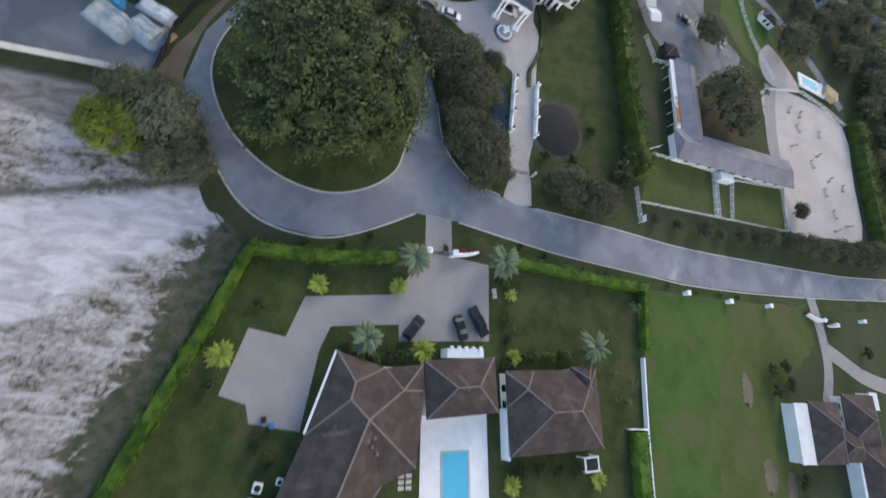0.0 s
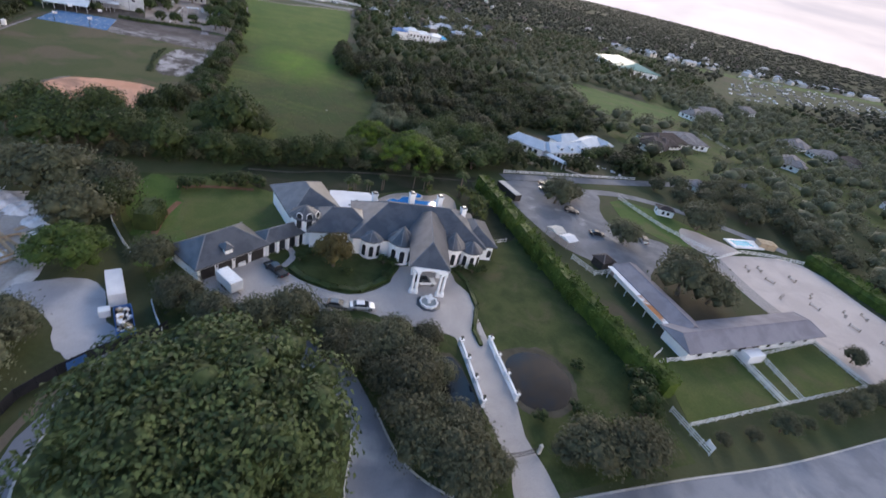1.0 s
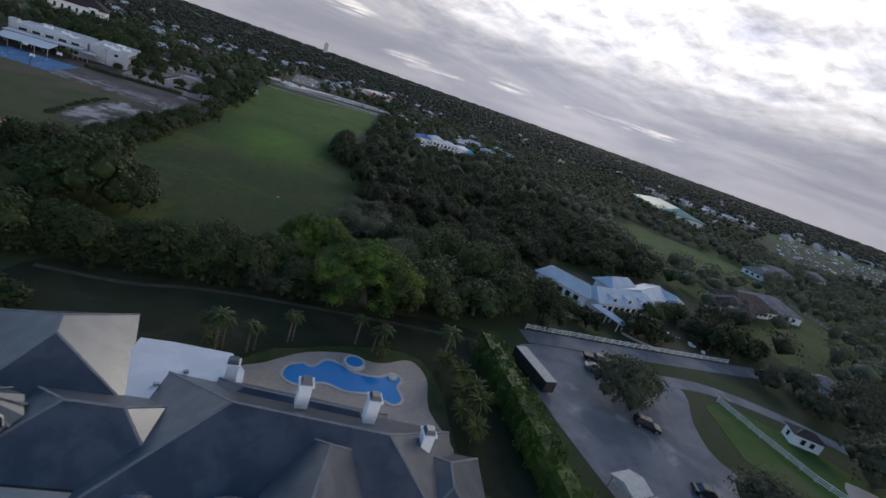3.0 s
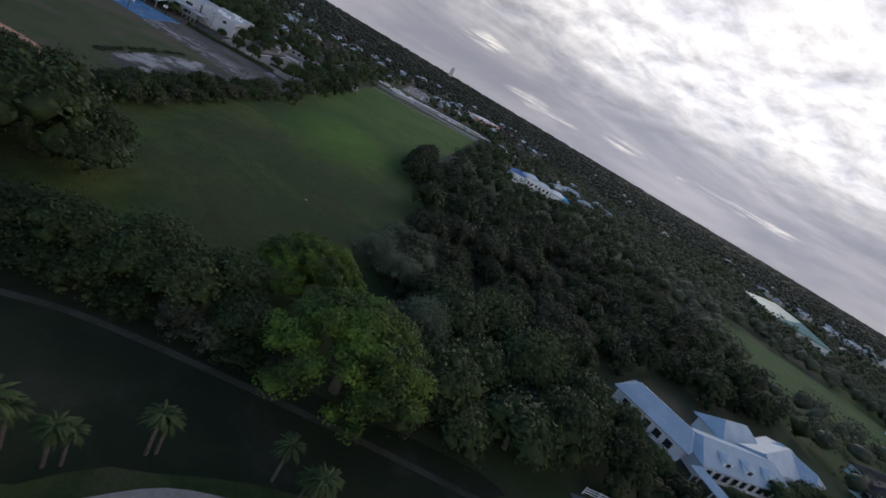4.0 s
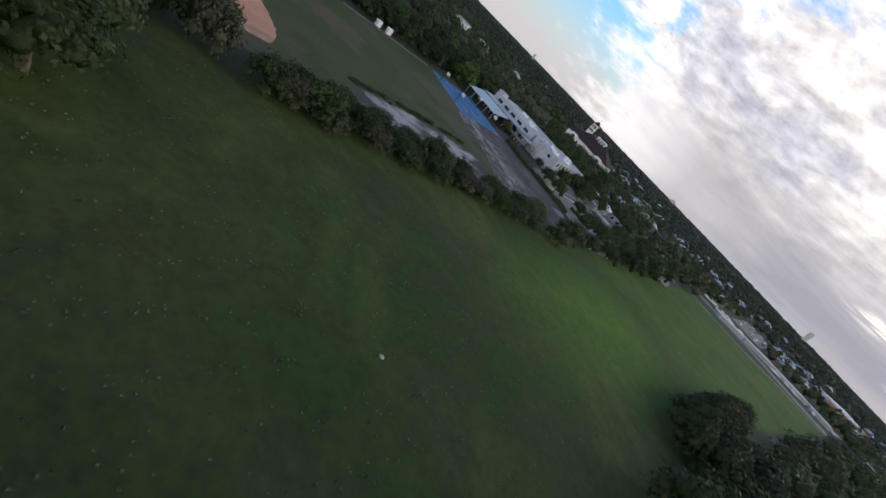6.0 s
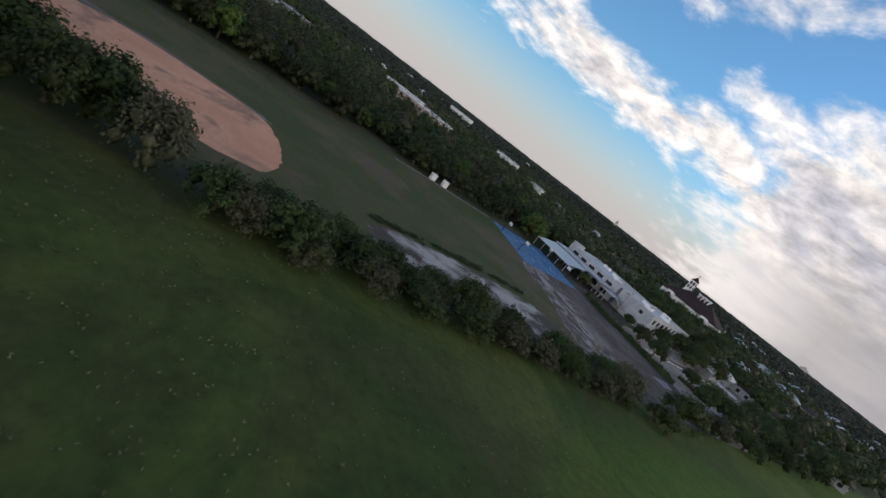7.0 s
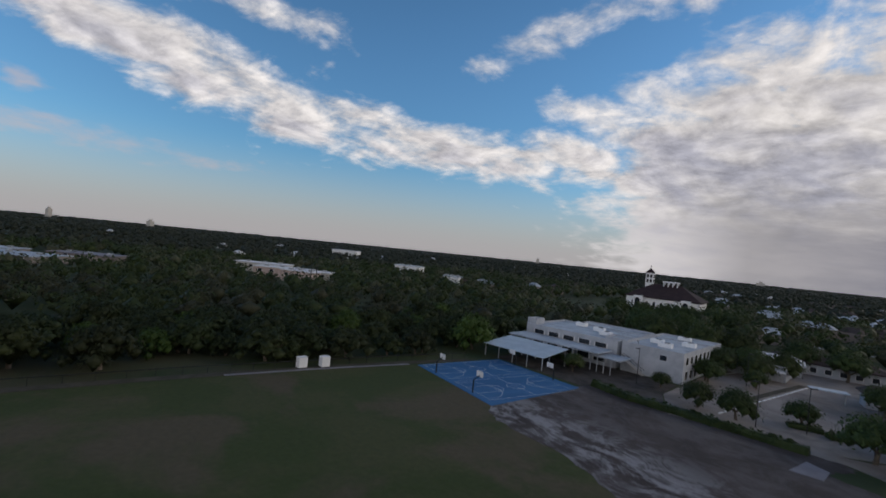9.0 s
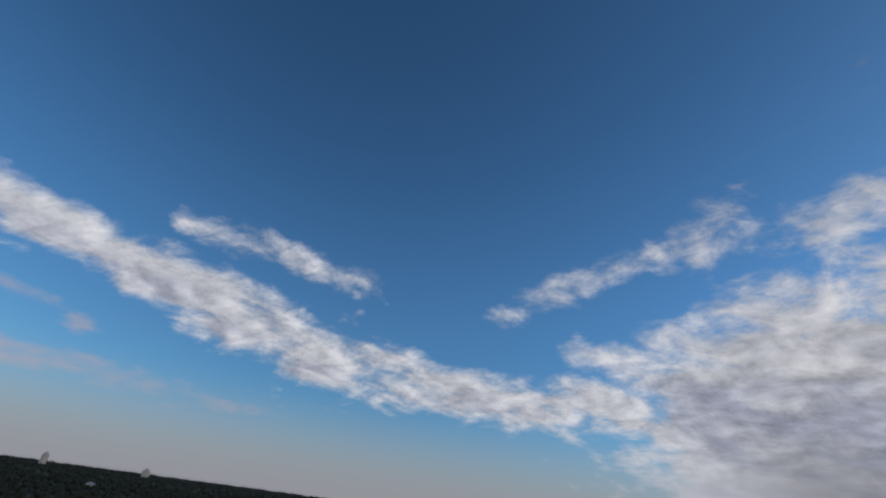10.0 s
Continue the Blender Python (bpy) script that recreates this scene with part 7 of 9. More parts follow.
def rail_fence(name, pts, label, h=1.35, rails=3, step=2.4, material=None, post=0.13, category="fence"):
    """Posts at even steps and level rails between them."""
    material = material or WHITE_WOOD
    root = thing(name, pts[0][0], pts[0][1], 0, 0, label, category)
    ox, oy = pts[0]
    bm = bmesh.new()
    box(bm, 0, 0, -0.2, post, post, h + 0.3)
    first, me = part("post", bm, material, root), None
    me = first.data
    for n, ((x0, y0), (x1, y1)) in enumerate(zip(pts, pts[1:])):
        ln = math.hypot(x1 - x0, y1 - y0)
        k = max(1, round(ln / step))
        for i in range(k + 1 if n == len(pts) - 2 else k):
            if n or i:
                share("post", me, root, pose(x0 + (x1 - x0) * i / k - ox, y0 + (y1 - y0) * i / k - oy, 0))
        for r in range(rails):
            z = h * (0.92 - 0.62 * r / max(1, rails - 1) if rails > 1 else 0.9)
            bm = bmesh.new()
            beam(bm, (x0 - ox, y0 - oy, z), (x1 - ox, y1 - oy, z), 0.05, 0.14)
            part("rail", bm, material, root)
    return root


def panel_fence(name, pts, label, h, material, step=2.5, post_mat=None, thick=0.06, category="fence"):
    """Posts with closed panels between them."""
    root = thing(name, pts[0][0], pts[0][1], 0, 0, label, category)
    ox, oy = pts[0]
    bm = bmesh.new()
    box(bm, 0, 0, -0.2, 0.16, 0.16, h + 0.35, 0, 0, 0.9)
    me = part("post", bm, post_mat or material, root).data
    for n, ((x0, y0), (x1, y1)) in enumerate(zip(pts, pts[1:])):
        ln = math.hypot(x1 - x0, y1 - y0)
        k = max(1, round(ln / step))
        for i in range(k):
            a, b = i / k, (i + 1) / k
            share("post", me, root, pose(x0 + (x1 - x0) * b - ox, y0 + (y1 - y0) * b - oy, 0))
            bm = bmesh.new()
            beam(bm, (x0 + (x1 - x0) * a - ox, y0 + (y1 - y0) * a - oy, h / 2 + 0.05), (x0 + (x1 - x0) * b - ox, y0 + (y1 - y0) * b - oy, h / 2 + 0.05), thick, h)
            part("panel", bm, material, root)
    return root


# the mansion
mx, my = 48.0, 103.0
man = thing("mansion", mx, my, 0, 0, "white mansion with steep grey slate hipped roofs and round bays", "house")
BLOCKS = [(10.0, 97.0, 14.4, 8.6, 33, 3.2, 3.3), (21.8, 101.6, 9.5, 3.6, 28, 3.2, 1.7), (28.4, 114.6, 11.5, 14.5, 12, 4.6, 3.7), (34.8, 104.6, 14, 9.5, -5, 4.4, 3.4), (52.4, 102.6, 30, 15.5, -10.5, 4.6, 5.2), (66.4, 99.4, 8, 11, -10.5, 4.2, 3.0), (52.0, 108.5, 18, 6, -10.5, 4.4, 2.6)]
for x, y, w, d, a, e, rise in BLOCKS:
    walls(man, x - mx, y - my, w, d, a, e)
    hip(man, x - mx, y - my, w, d, a, e, rise, SLATE, SLATE_CAP)
# entrance hall and porte-cochere
pa = -17.0
walls(man, 53.0 - mx, 96.2 - my, 7.0, 11.0, pa, 6.5)
hip(man, 51.8 - mx, 92.6 - my, 7.2, 20.8, pa, 6.6, 3.7, SLATE, SLATE_CAP, 0.6)
U = pose(48.9 - mx, 82.0 - my, 0, 0, 0, pa)
for sx in (-2.75, 2.75):
    for dx in (-0.45, 0.45):
        bm = bmesh.new()
        p = U @ Vector((sx + dx, 0, 0))
        cyl(bm, p.x, p.y, 0, 0.62, 0.55, 0.9, 8)
        cyl(bm, p.x, p.y, 0.9, 0.30, 0.25, 4.0, 12)
        cyl(bm, p.x, p.y, 4.9, 0.36, 0.46, 0.35, 12)
        part("column", bm, WHITE, man, "white column on a square plinth")
    p = U @ Vector((sx, 6.6, 0))
    bm = bmesh.new()
    box(bm, p.x, p.y, 0, 1.0, 1.0, 5.2, pa)
    part("column", bm, WHITE, man, "white square pillar")


def arch_wall(parent, m, w, z0, z1, thick, r, flat):
    """A white lintel wall with a round-arched opening."""
    n = 14
    arc = [(r * math.cos(math.pi * i / n), z0 + flat * math.sin(math.pi * i / n)) for i in range(n + 1)]
    vs, fs = [], []
    for dy in (-thick / 2, thick / 2):
        for px, pz in arc:
            vs += [m @ Vector((px, dy, pz)), m @ Vector((px * w / 2 / r, dy, z1))]
    k = 2 * (n + 1)
    for i in range(n):
        a = 2 * i
        fs += [(a, a + 1, a + 3, a + 2), (k + a + 2, k + a + 3, k + a + 1, k + a), (a, a + 2, k + a + 2, k + a), (a + 1, k + a + 1, k + a + 3, a + 3)]
    fs += [(0, k, k + 1, 1), (k - 2, k - 1, 2 * k - 1, 2 * k - 2)]
    mesh_object("arch", vs, fs, WHITE, parent)


arch_wall(man, U, 7.4, 5.0, 6.5, 0.7, 2.4, 1.1)
for s in (-1, 1):
    arch_wall(man, U @ pose(s * 3.3, 3.4, 0, 0, 0, 90), 7.4, 5.0, 6.5, 0.6, 2.8, 1.1)
for x, y, r, e, rise in [(40.3, 97.4, 2.3, 4.6, 1.3), (46.6, 95.0, 2.7, 5.2, 3.4), (58.4, 93.4, 2.5, 5.0, 3.0), (62.8, 92.2, 2.3, 4.4, 1.9)]:
    round_bay(man, x - mx, y - my, r, e, rise, SLATE, SLATE_CAP)
round_bay(man, 26.8 - mx, 104.2 - my, 2.9, 6.3, 2.1, SLATE, SLATE_CAP, 4.1, -80, 3, 8)
for x, y in [(37.6, 98.5), (44.0, 97.4), (66.0, 93.6), (68.5, 93.2)]:
    window(man, x - mx, y - my - 0.02, 1.0, 1.1, 1.5, -10.5, True)
G = pose(10.0 - mx, 97.0 - my, 0, 0, 0, 33)
for i in range(4):
    p = G @ Vector((-5.3 + 3.5 * i, -4.32, 0))
    bm = bmesh.new()
    box(bm, p.x, p.y, 0, 2.7, 0.16, 2.3, 33)
    dr = part("garage_door", bm, DARK_WOOD, man, "dark wooden garage door")
    bm = bmesh.new()
    for j in range(3):
        q = G @ Vector((-5.3 + 3.5 * i, -4.42, 0))
        box(bm, q.x, q.y, 0.55 + 0.6 * j, 2.6, 0.05, 0.06, 33)
    part("door_rail", bm, BLACK_METAL, dr)
    q = G @ Vector((-3.55 + 3.5 * i, -4.45, 0))
    if i < 3:
        bm = bmesh.new()
        box(bm, q.x, q.y, 1.9, 0.2, 0.22, 0.42, 33, 0.03)
        part("wall_lantern", bm, BLACK_METAL, man)
p = G @ Vector((-0.8, -3.2, 0))
bm = bmesh.new()
box(bm, p.x, p.y, 3.6, 1.5, 2.0, 1.3, 33)
part("dormer", bm, WHITE, man, "small white dormer")
hip(man, p.x, p.y, 1.6, 2.2, 33, 4.9, 0.7, SLATE, SLATE_CAP, 0.25, 0.12, 1.0, "dormer_roof", False)
for i in range(4):
    p = pose(21.8 - mx, 101.6 - my, 0, 0, 0, 28) @ Vector((-3.6 + 2.4 * i, -1.95, 0))
    window(man, p.x, p.y, 0.2, 1.5, 2.0, 28, True)
    bm = bmesh.new()
    p = pose(21.8 - mx, 101.6 - my, 0, 0, 0, 28) @ Vector((-4.7 + 2.4 * i, -2.1, 0))
    box(bm, p.x, p.y, 0, 0.5, 0.5, 3.1, 28)
    part("pilaster", bm, WHITE, man)
for x, y, z in [(51.5, 106.2, 8.2), (58.2, 104.9, 8.2), (64.2, 103.0, 6.2), (44.6, 113.4, 4.2)]:
    chimney(man, x - mx, y - my, z, 2.6)
# the white flat roof over the loggia
bm = bmesh.new()
fl = [(33.0, 108.5), (34.5, 118.9), (37.9, 118.8), (44.2, 118.0), (45.9, 115), (45.9, 111.7), (43.4, 110)]
top = [bm.verts.new((x - mx, y - my, 4.75)) for x, y in fl]
low = [bm.verts.new((x - mx, y - my, -0.1)) for x, y in fl]
f = bm.faces.new(top)
for i in range(len(fl)):
    j = (i + 1) % len(fl)
    bm.faces.new((top[i], low[i], low[j], top[j]))
bmesh.ops.triangulate(bm, faces=[f])
part("flat_roof_wing", bm, MEMBRANE, man, "wing with a white membrane flat roof")
for x, y in [(40.2, 113.6), (38.0, 111.2)]:
    bm = bmesh.new()
    box(bm, x - mx, y - my, 4.75, 0.5, 0.4, 0.35, 20, 0.05)
    part("roof_vent", bm, STEEL, man)
# pool spa and slide rock
spa = thing("spa", 60.6, 125.4, 0.12, 0, "round raised blue spa pool with a pale stone rim", "pool")
bm = bmesh.new()
cyl(bm, 0, 0, 0, 1.7, 1.6, 0.45, 24)
part("rim", bm, STONE, spa)
bm = bmesh.new()
cyl(bm, 0, 0, 0.44, 1.25, 1.25, 0.03, 24)
part("water", bm, POOL_N, spa)
island = thing("pool_planter", 66.2, 123.3, 0.12, 0, "small round pale stone ledge in the pool", "ledge")
bm = bmesh.new()
cyl(bm, 0, 0, 0, 0.8, 0.75, 0.3, 16)
part("ring", bm, STONE, island)

# bridge with balustrades
for side, pts in (("west", [(49.0, 53.4), (49.6, 58.0), (50.1, 62.4), (50.6, 66.8)]), ("east", [(55.3, 53.4), (55.8, 58.0), (56.2, 62.4), (56.7, 66.6)])):
    bal = thing("bridge_balustrade", pts[0][0], pts[0][1], 0.06, 0, "white stone balustrade with urn-topped piers on the bridge", "balustrade")
    for (x, y) in pts:
        bm = bmesh.new()
        box(bm, x - pts[0][0], y - pts[0][1], 0, 0.75, 0.75, 1.3, 4, 0.04)
        box(bm, x - pts[0][0], y - pts[0][1], 1.3, 0.95, 0.95, 0.16, 4, 0.03)
        pier = part("pier", bm, WHITE, bal)
        bm = bmesh.new()
        cyl(bm, x - pts[0][0], y - pts[0][1], 1.46, 0.16, 0.12, 0.2, 10)
        cyl(bm, x - pts[0][0], y - pts[0][1], 1.66, 0.14, 0.34, 0.35, 10)
        part("urn", bm, BLACK_METAL, pier)
    for (x0, y0), (x1, y1) in zip(pts, pts[1:]):
        bm = bmesh.new()
        beam(bm, (x0 - pts[0][0], y0 - pts[0][1], 1.0), (x1 - pts[0][0], y1 - pts[0][1], 1.0), 0.4, 0.16)
        beam(bm, (x0 - pts[0][0], y0 - pts[0][1], 0.1), (x1 - pts[0][0], y1 - pts[0][1], 0.1), 0.4, 0.2)
        part("rail", bm, WHITE, bal)
        for i in range(9):
            t = (i + 0.7) / 9.6
            bm = bmesh.new()
            cyl(bm, x0 + (x1 - x0) * t - pts[0][0], y0 + (y1 - y0) * t - pts[0][1], 0.2, 0.13, 0.09, 0.75, 6)
            part("baluster", bm, WHITE, bal)
    bm = bmesh.new()
    beam(bm, (pts[0][0], pts[0][1] - 0.6, -0.15), (pts[-1][0], pts[-1][1] + 0.6, -0.15), 0.6, 0.5)
    tagged(part("bridge_edge", bm, WHITE, None), "white concrete edge of the bridge deck", "bridge", "", "structure")
dg = thing("driveway_gate", 51, 43.4, 0.06, 0, "brown metal double gate across the bridge drive", "gate")
for sx in (-3.0, 3.0):
    bm = bmesh.new()
    box(bm, sx, 0, 0, 0.5, 0.5, 1.9, 0, 0.04)
    part("post", bm, STONE, dg)
for s in (-1, 1):
    bm = bmesh.new()
    beam(bm, (0, 0, 0.3), (s * 2.7, 0, 0.3), 0.07, 0.09)
    beam(bm, (0, 0, 1.2), (s * 2.7, 0, 1.6), 0.07, 0.09)
    for i in range(10):
        beam(bm, (s * (0.15 + 0.27 * i), 0, 0.3), (s * (0.15 + 0.27 * i), 0, 1.2 + 0.04 * i), 0.04, 0.04)
    part("gate_leaf", bm, BLACK_METAL, dg)
# fountain
ft = thing("fountain", 48.4, 78.9, 0.06, 0, "tiered white stone fountain in a dark-edged basin", "fountain")
bm = bmesh.new()
cyl(bm, 0, 0, 0, 2.6, 2.6, 0.12, 8)
part("plinth", bm, SLATE, ft)
bm = bmesh.new()
n = 40
vs, fs = [], []
for i in range(n):
    a = 2 * math.pi * i / n
    r = 1.75 + 0.16 * abs(math.sin(5 * a))
    for rr, z in ((r, 0.1), (r + 0.08, 0.62), (r - 0.28, 0.62), (r - 0.3, 0.35)):
        vs.append((rr * math.cos(a), rr * math.sin(a), z))
for i in range(n):
    j = (i + 1) % n
    fs += [(4 * i + k, 4 * j + k, 4 * j + k + 1, 4 * i + k + 1) for k in range(3)]
mesh_object("basin", vs, fs, WHITE, ft)
bm.free()
bm = bmesh.new()
cyl(bm, 0, 0, 0.3, 1.5, 1.5, 0.1, 24)
part("water", bm, BASIN, ft)
for nm, z, r1, r2, h, seg in [("stem", 0.35, 0.4, 0.22, 0.9, 12), ("bowl", 1.25, 0.2, 0.85, 0.25, 16), ("stem", 1.5, 0.16, 0.12, 0.6, 10), ("bowl", 2.1, 0.1, 0.4, 0.18, 12)]:
    bm = bmesh.new()
    cyl(bm, 0, 0, z, r1, r2, h, seg)
    part(nm, bm, WHITE, ft)


def car_kind(kind, paint, label):
    """A parked car at the origin, nose along +x: body, glass, roof, four wheels and lamps."""
    L, W, H = {"suv": (4.8, 1.95, 1.7), "sedan": (4.8, 1.85, 1.42), "pickup": (5.9, 2.0, 1.85)}[kind]
    c = thing("car", 0, 0, 0, 0, label, "pickup truck" if kind == "pickup" else "car")
    sec = {"suv": [(-L / 2, 0.55, 0.95), (-L / 2 + 0.15, 0.35, 1.02), (-1.0, 0.3, 1.02), (0.9, 0.3, 1.0), (1.7, 0.3, 0.94), (L / 2 - 0.15, 0.34, 0.82), (L / 2, 0.5, 0.7)],
           "sedan": [(-L / 2, 0.5, 0.86), (-L / 2 + 0.2, 0.32, 0.95), (-1.0, 0.28, 0.92), (0.9, 0.28, 0.9), (1.6, 0.28, 0.84), (L / 2 - 0.2, 0.32, 0.72), (L / 2, 0.45, 0.6)],
           "pickup": [(-L / 2, 0.6, 1.05), (-L / 2 + 0.1, 0.45, 1.12), (-0.7, 0.42, 1.12), (1.2, 0.42, 1.12), (1.9, 0.42, 1.1), (L / 2 - 0.15, 0.45, 1.02), (L / 2, 0.6, 0.9)]}[kind]
    vs, fs = [], []
    for x, zl, zh in sec:
        tight = 0.88 if abs(x) > L / 2 - 0.05 else 1.0
        for y, z in ((-0.46, zl), (-0.5, (zl + zh) / 2), (-0.46, zh), (0.46, zh), (0.5, (zl + zh) / 2), (0.46, zl)):
            vs.append((x, y * W * tight, z))
    for i in range(len(sec) - 1):
        fs += [(6 * i + j, 6 * i + (j + 1) % 6, 6 * i + 6 + (j + 1) % 6, 6 * i + 6 + j) for j in range(6)]
    fs += [tuple(range(6))[::-1], tuple(range(6 * len(sec) - 6, 6 * len(sec)))]
    mesh_object("body", vs, fs, paint, c, smooth=False)
    x0, x1, x2, x3 = {"suv": (-2.3, -1.95, 0.35, 1.15), "sedan": (-1.9, -1.1, 0.35, 1.25), "pickup": (-0.75, -0.6, 0.9, 1.6)}[kind]
    zb = sec[3][2] - 0.03

    def cabin(name, grow, zt, zb, material, a0, a1, a2, a3):
        v = []
        for x, y, z in ((a0, 0.46, zb), (a3, 0.46, zb), (a2, 0.37, zt), (a1, 0.37, zt)):
            v += [(x, -y * W * grow, z), (x, y * W * grow, z)]
        mesh_object(name, v, [(0, 2, 4, 6), (1, 7, 5, 3), (0, 6, 7, 1), (2, 3, 5, 4), (6, 4, 5, 7), (0, 1, 3, 2)], material, c)

    cabin("glasshouse", 1.0, H - 0.06, zb, GLASS, x0, x1, x2, x3)
    mesh_object("roof", [(x1 - 0.05, -0.375 * W, H - 0.07), (x2 + 0.05, -0.375 * W, H - 0.07), (x2 + 0.05, 0.375 * W, H - 0.07), (x1 - 0.05, 0.375 * W, H - 0.07), (x1, -0.33 * W, H), (x2, -0.33 * W, H), (x2, 0.33 * W, H), (x1, 0.33 * W, H)],
                [(4, 5, 6, 7), (0, 1, 5, 4), (1, 2, 6, 5), (2, 3, 7, 6), (3, 0, 4, 7), (3, 2, 1, 0)], paint if kind != "suv" else (paint if paint != PAINT_WHITE else GLASS), c)
    if kind == "pickup":
        bm = bmesh.new()
        box(bm, -1.85, 0, 0.75, 1.9, W * 0.78, 0.4)
        part("load_bed", bm, BLACK_METAL, c)
    r = 0.36 if kind != "pickup" else 0.42
    for sx in (-L * 0.3, L * 0.31):
        for sy in (-1, 1):
            bm = bmesh.new()
            cyl(bm, 0, 0, -0.12, r, r, 0.24, 14)
            wh = part("wheel", bm, RUBBER, c)
            wh.matrix_basis = pose(sx, sy * W * 0.45, r, 90, 0, 0)
            bm = bmesh.new()
            cyl(bm, 0, 0, -0.13, r * 0.6, r * 0.6, 0.26, 10)
            part("rim", bm, STEEL, wh)
    for sy in (-1, 1):
        bm = bmesh.new()
        box(bm, L / 2 - 0.05, sy * W * 0.34, sec[-1][2] - 0.14, 0.12, 0.36, 0.14)
        part("headlight", bm, CLEAR_LENS, c)
        bm = bmesh.new()
        box(bm, -L / 2 + 0.04, sy * W * 0.36, sec[0][2] - 0.24, 0.12, 0.28, 0.2)
        part("tail_light", bm, RED_LENS, c)
        bm = bmesh.new()
        box(bm, x3 - 0.35, sy * W * 0.54, zb + 0.02, 0.14, 0.2, 0.14)
        part("mirror", bm, paint, c)
    return Plant(c)


SUV_B = car_kind("suv", PAINT_BLACK, "black sport utility car parked on the pavers")
SUV_W = car_kind("suv", PAINT_WHITE, "white sport utility car with a dark glass roof")
SED_W = car_kind("sedan", PAINT_WHITE, "white saloon car parked on the pavers")
SED_B = car_kind("sedan", PAINT_BLACK, "black saloon car parked on the pavers")
PICK_B = car_kind("pickup", PAINT_BLACK, "black pickup truck with an open bed")
SED_G = car_kind("sedan", PAINT_GREY, "grey car standing in the yard")
SUV_B.at(27.3, 9.3, 1, 52, z=0.07)
SED_B.at(36.4, 9.7, 1, -72, z=0.07)
PICK_B.at(40.0, 11.0, 1, -62, z=0.07)
PICK_B.at(20.0, 91.6, 1, 120, z=0.06)
SED_W.at(34.7, 79.0, 1, -9, z=0.06)
SED_G.at(30.0, 80.0, 1, -20, z=0.06, label="dark car parked beside a tree")
SUV_W.at(49.6, 85.4, 1, -6, z=0.06)
SED_B.at(110.8, 104.3, 1, -20, z=0.05)
SUV_B.at(110.6, 117.8, 1, -28, z=0.05, label="black sport utility car in the stable yard")
SED_G.at(110.0, 133, 1, -30, z=0.05)
SUV_W.at(126, 100.6, 1, 62, z=0.05, label="small white vehicle under a tree")
PICK_B.at(112.5, 136.5, 1, -25, z=0.05)

# trailers and containers
for x, y, a, L, W, H, lb in [(11.6, 87.6, -60, 5.2, 2.4, 2.6, "white enclosed box trailer on the motor court"), (92.7, 128.6, 97, 10.4, 2.45, 2.6, "long tan-grey trailer with dark sides beside the tall hedge")]:
    tb = thing("box_trailer", x, y, 0.06, a, lb, "trailer")
    bm = bmesh.new()
    box(bm, 0, 0, 0.5, L, W, H - 0.5, 0, 0.08)
    part("box", bm, DARK_WOOD if L > 8 else WHITE, tb)
    bm = bmesh.new()
    box(bm, 0, 0, H + 0.002, L * 0.98, W * 0.97, 0.06, 0, 0.02)
    part("roof", bm, STONE if L > 8 else WHITE, tb)
    bm = bmesh.new()
    for i in range(int(L)):
        box(bm, -L / 2 + 0.5 + i, 0, H + 0.06, 0.08, W * 0.94, 0.05)
    part("roof_rib", bm, STONE if L > 8 else WHITE, tb)
    bm = bmesh.new()
    beam(bm, (L / 2, 0, 0.5), (L / 2 + 1.2, 0, 0.5), 0.12, 0.12)
    part("drawbar", bm, BLACK_METAL, tb)
    for sx in (-0.5, 0.5):
        for sy in (-1, 1):
            bm = bmesh.new()
            cyl(bm, 0, 0, -0.12, 0.36, 0.36, 0.24, 12, pose(sx, sy * (W / 2 - 0.1), 0.36, 90, 0, 0))
            part("wheel", bm, RUBBER, tb)
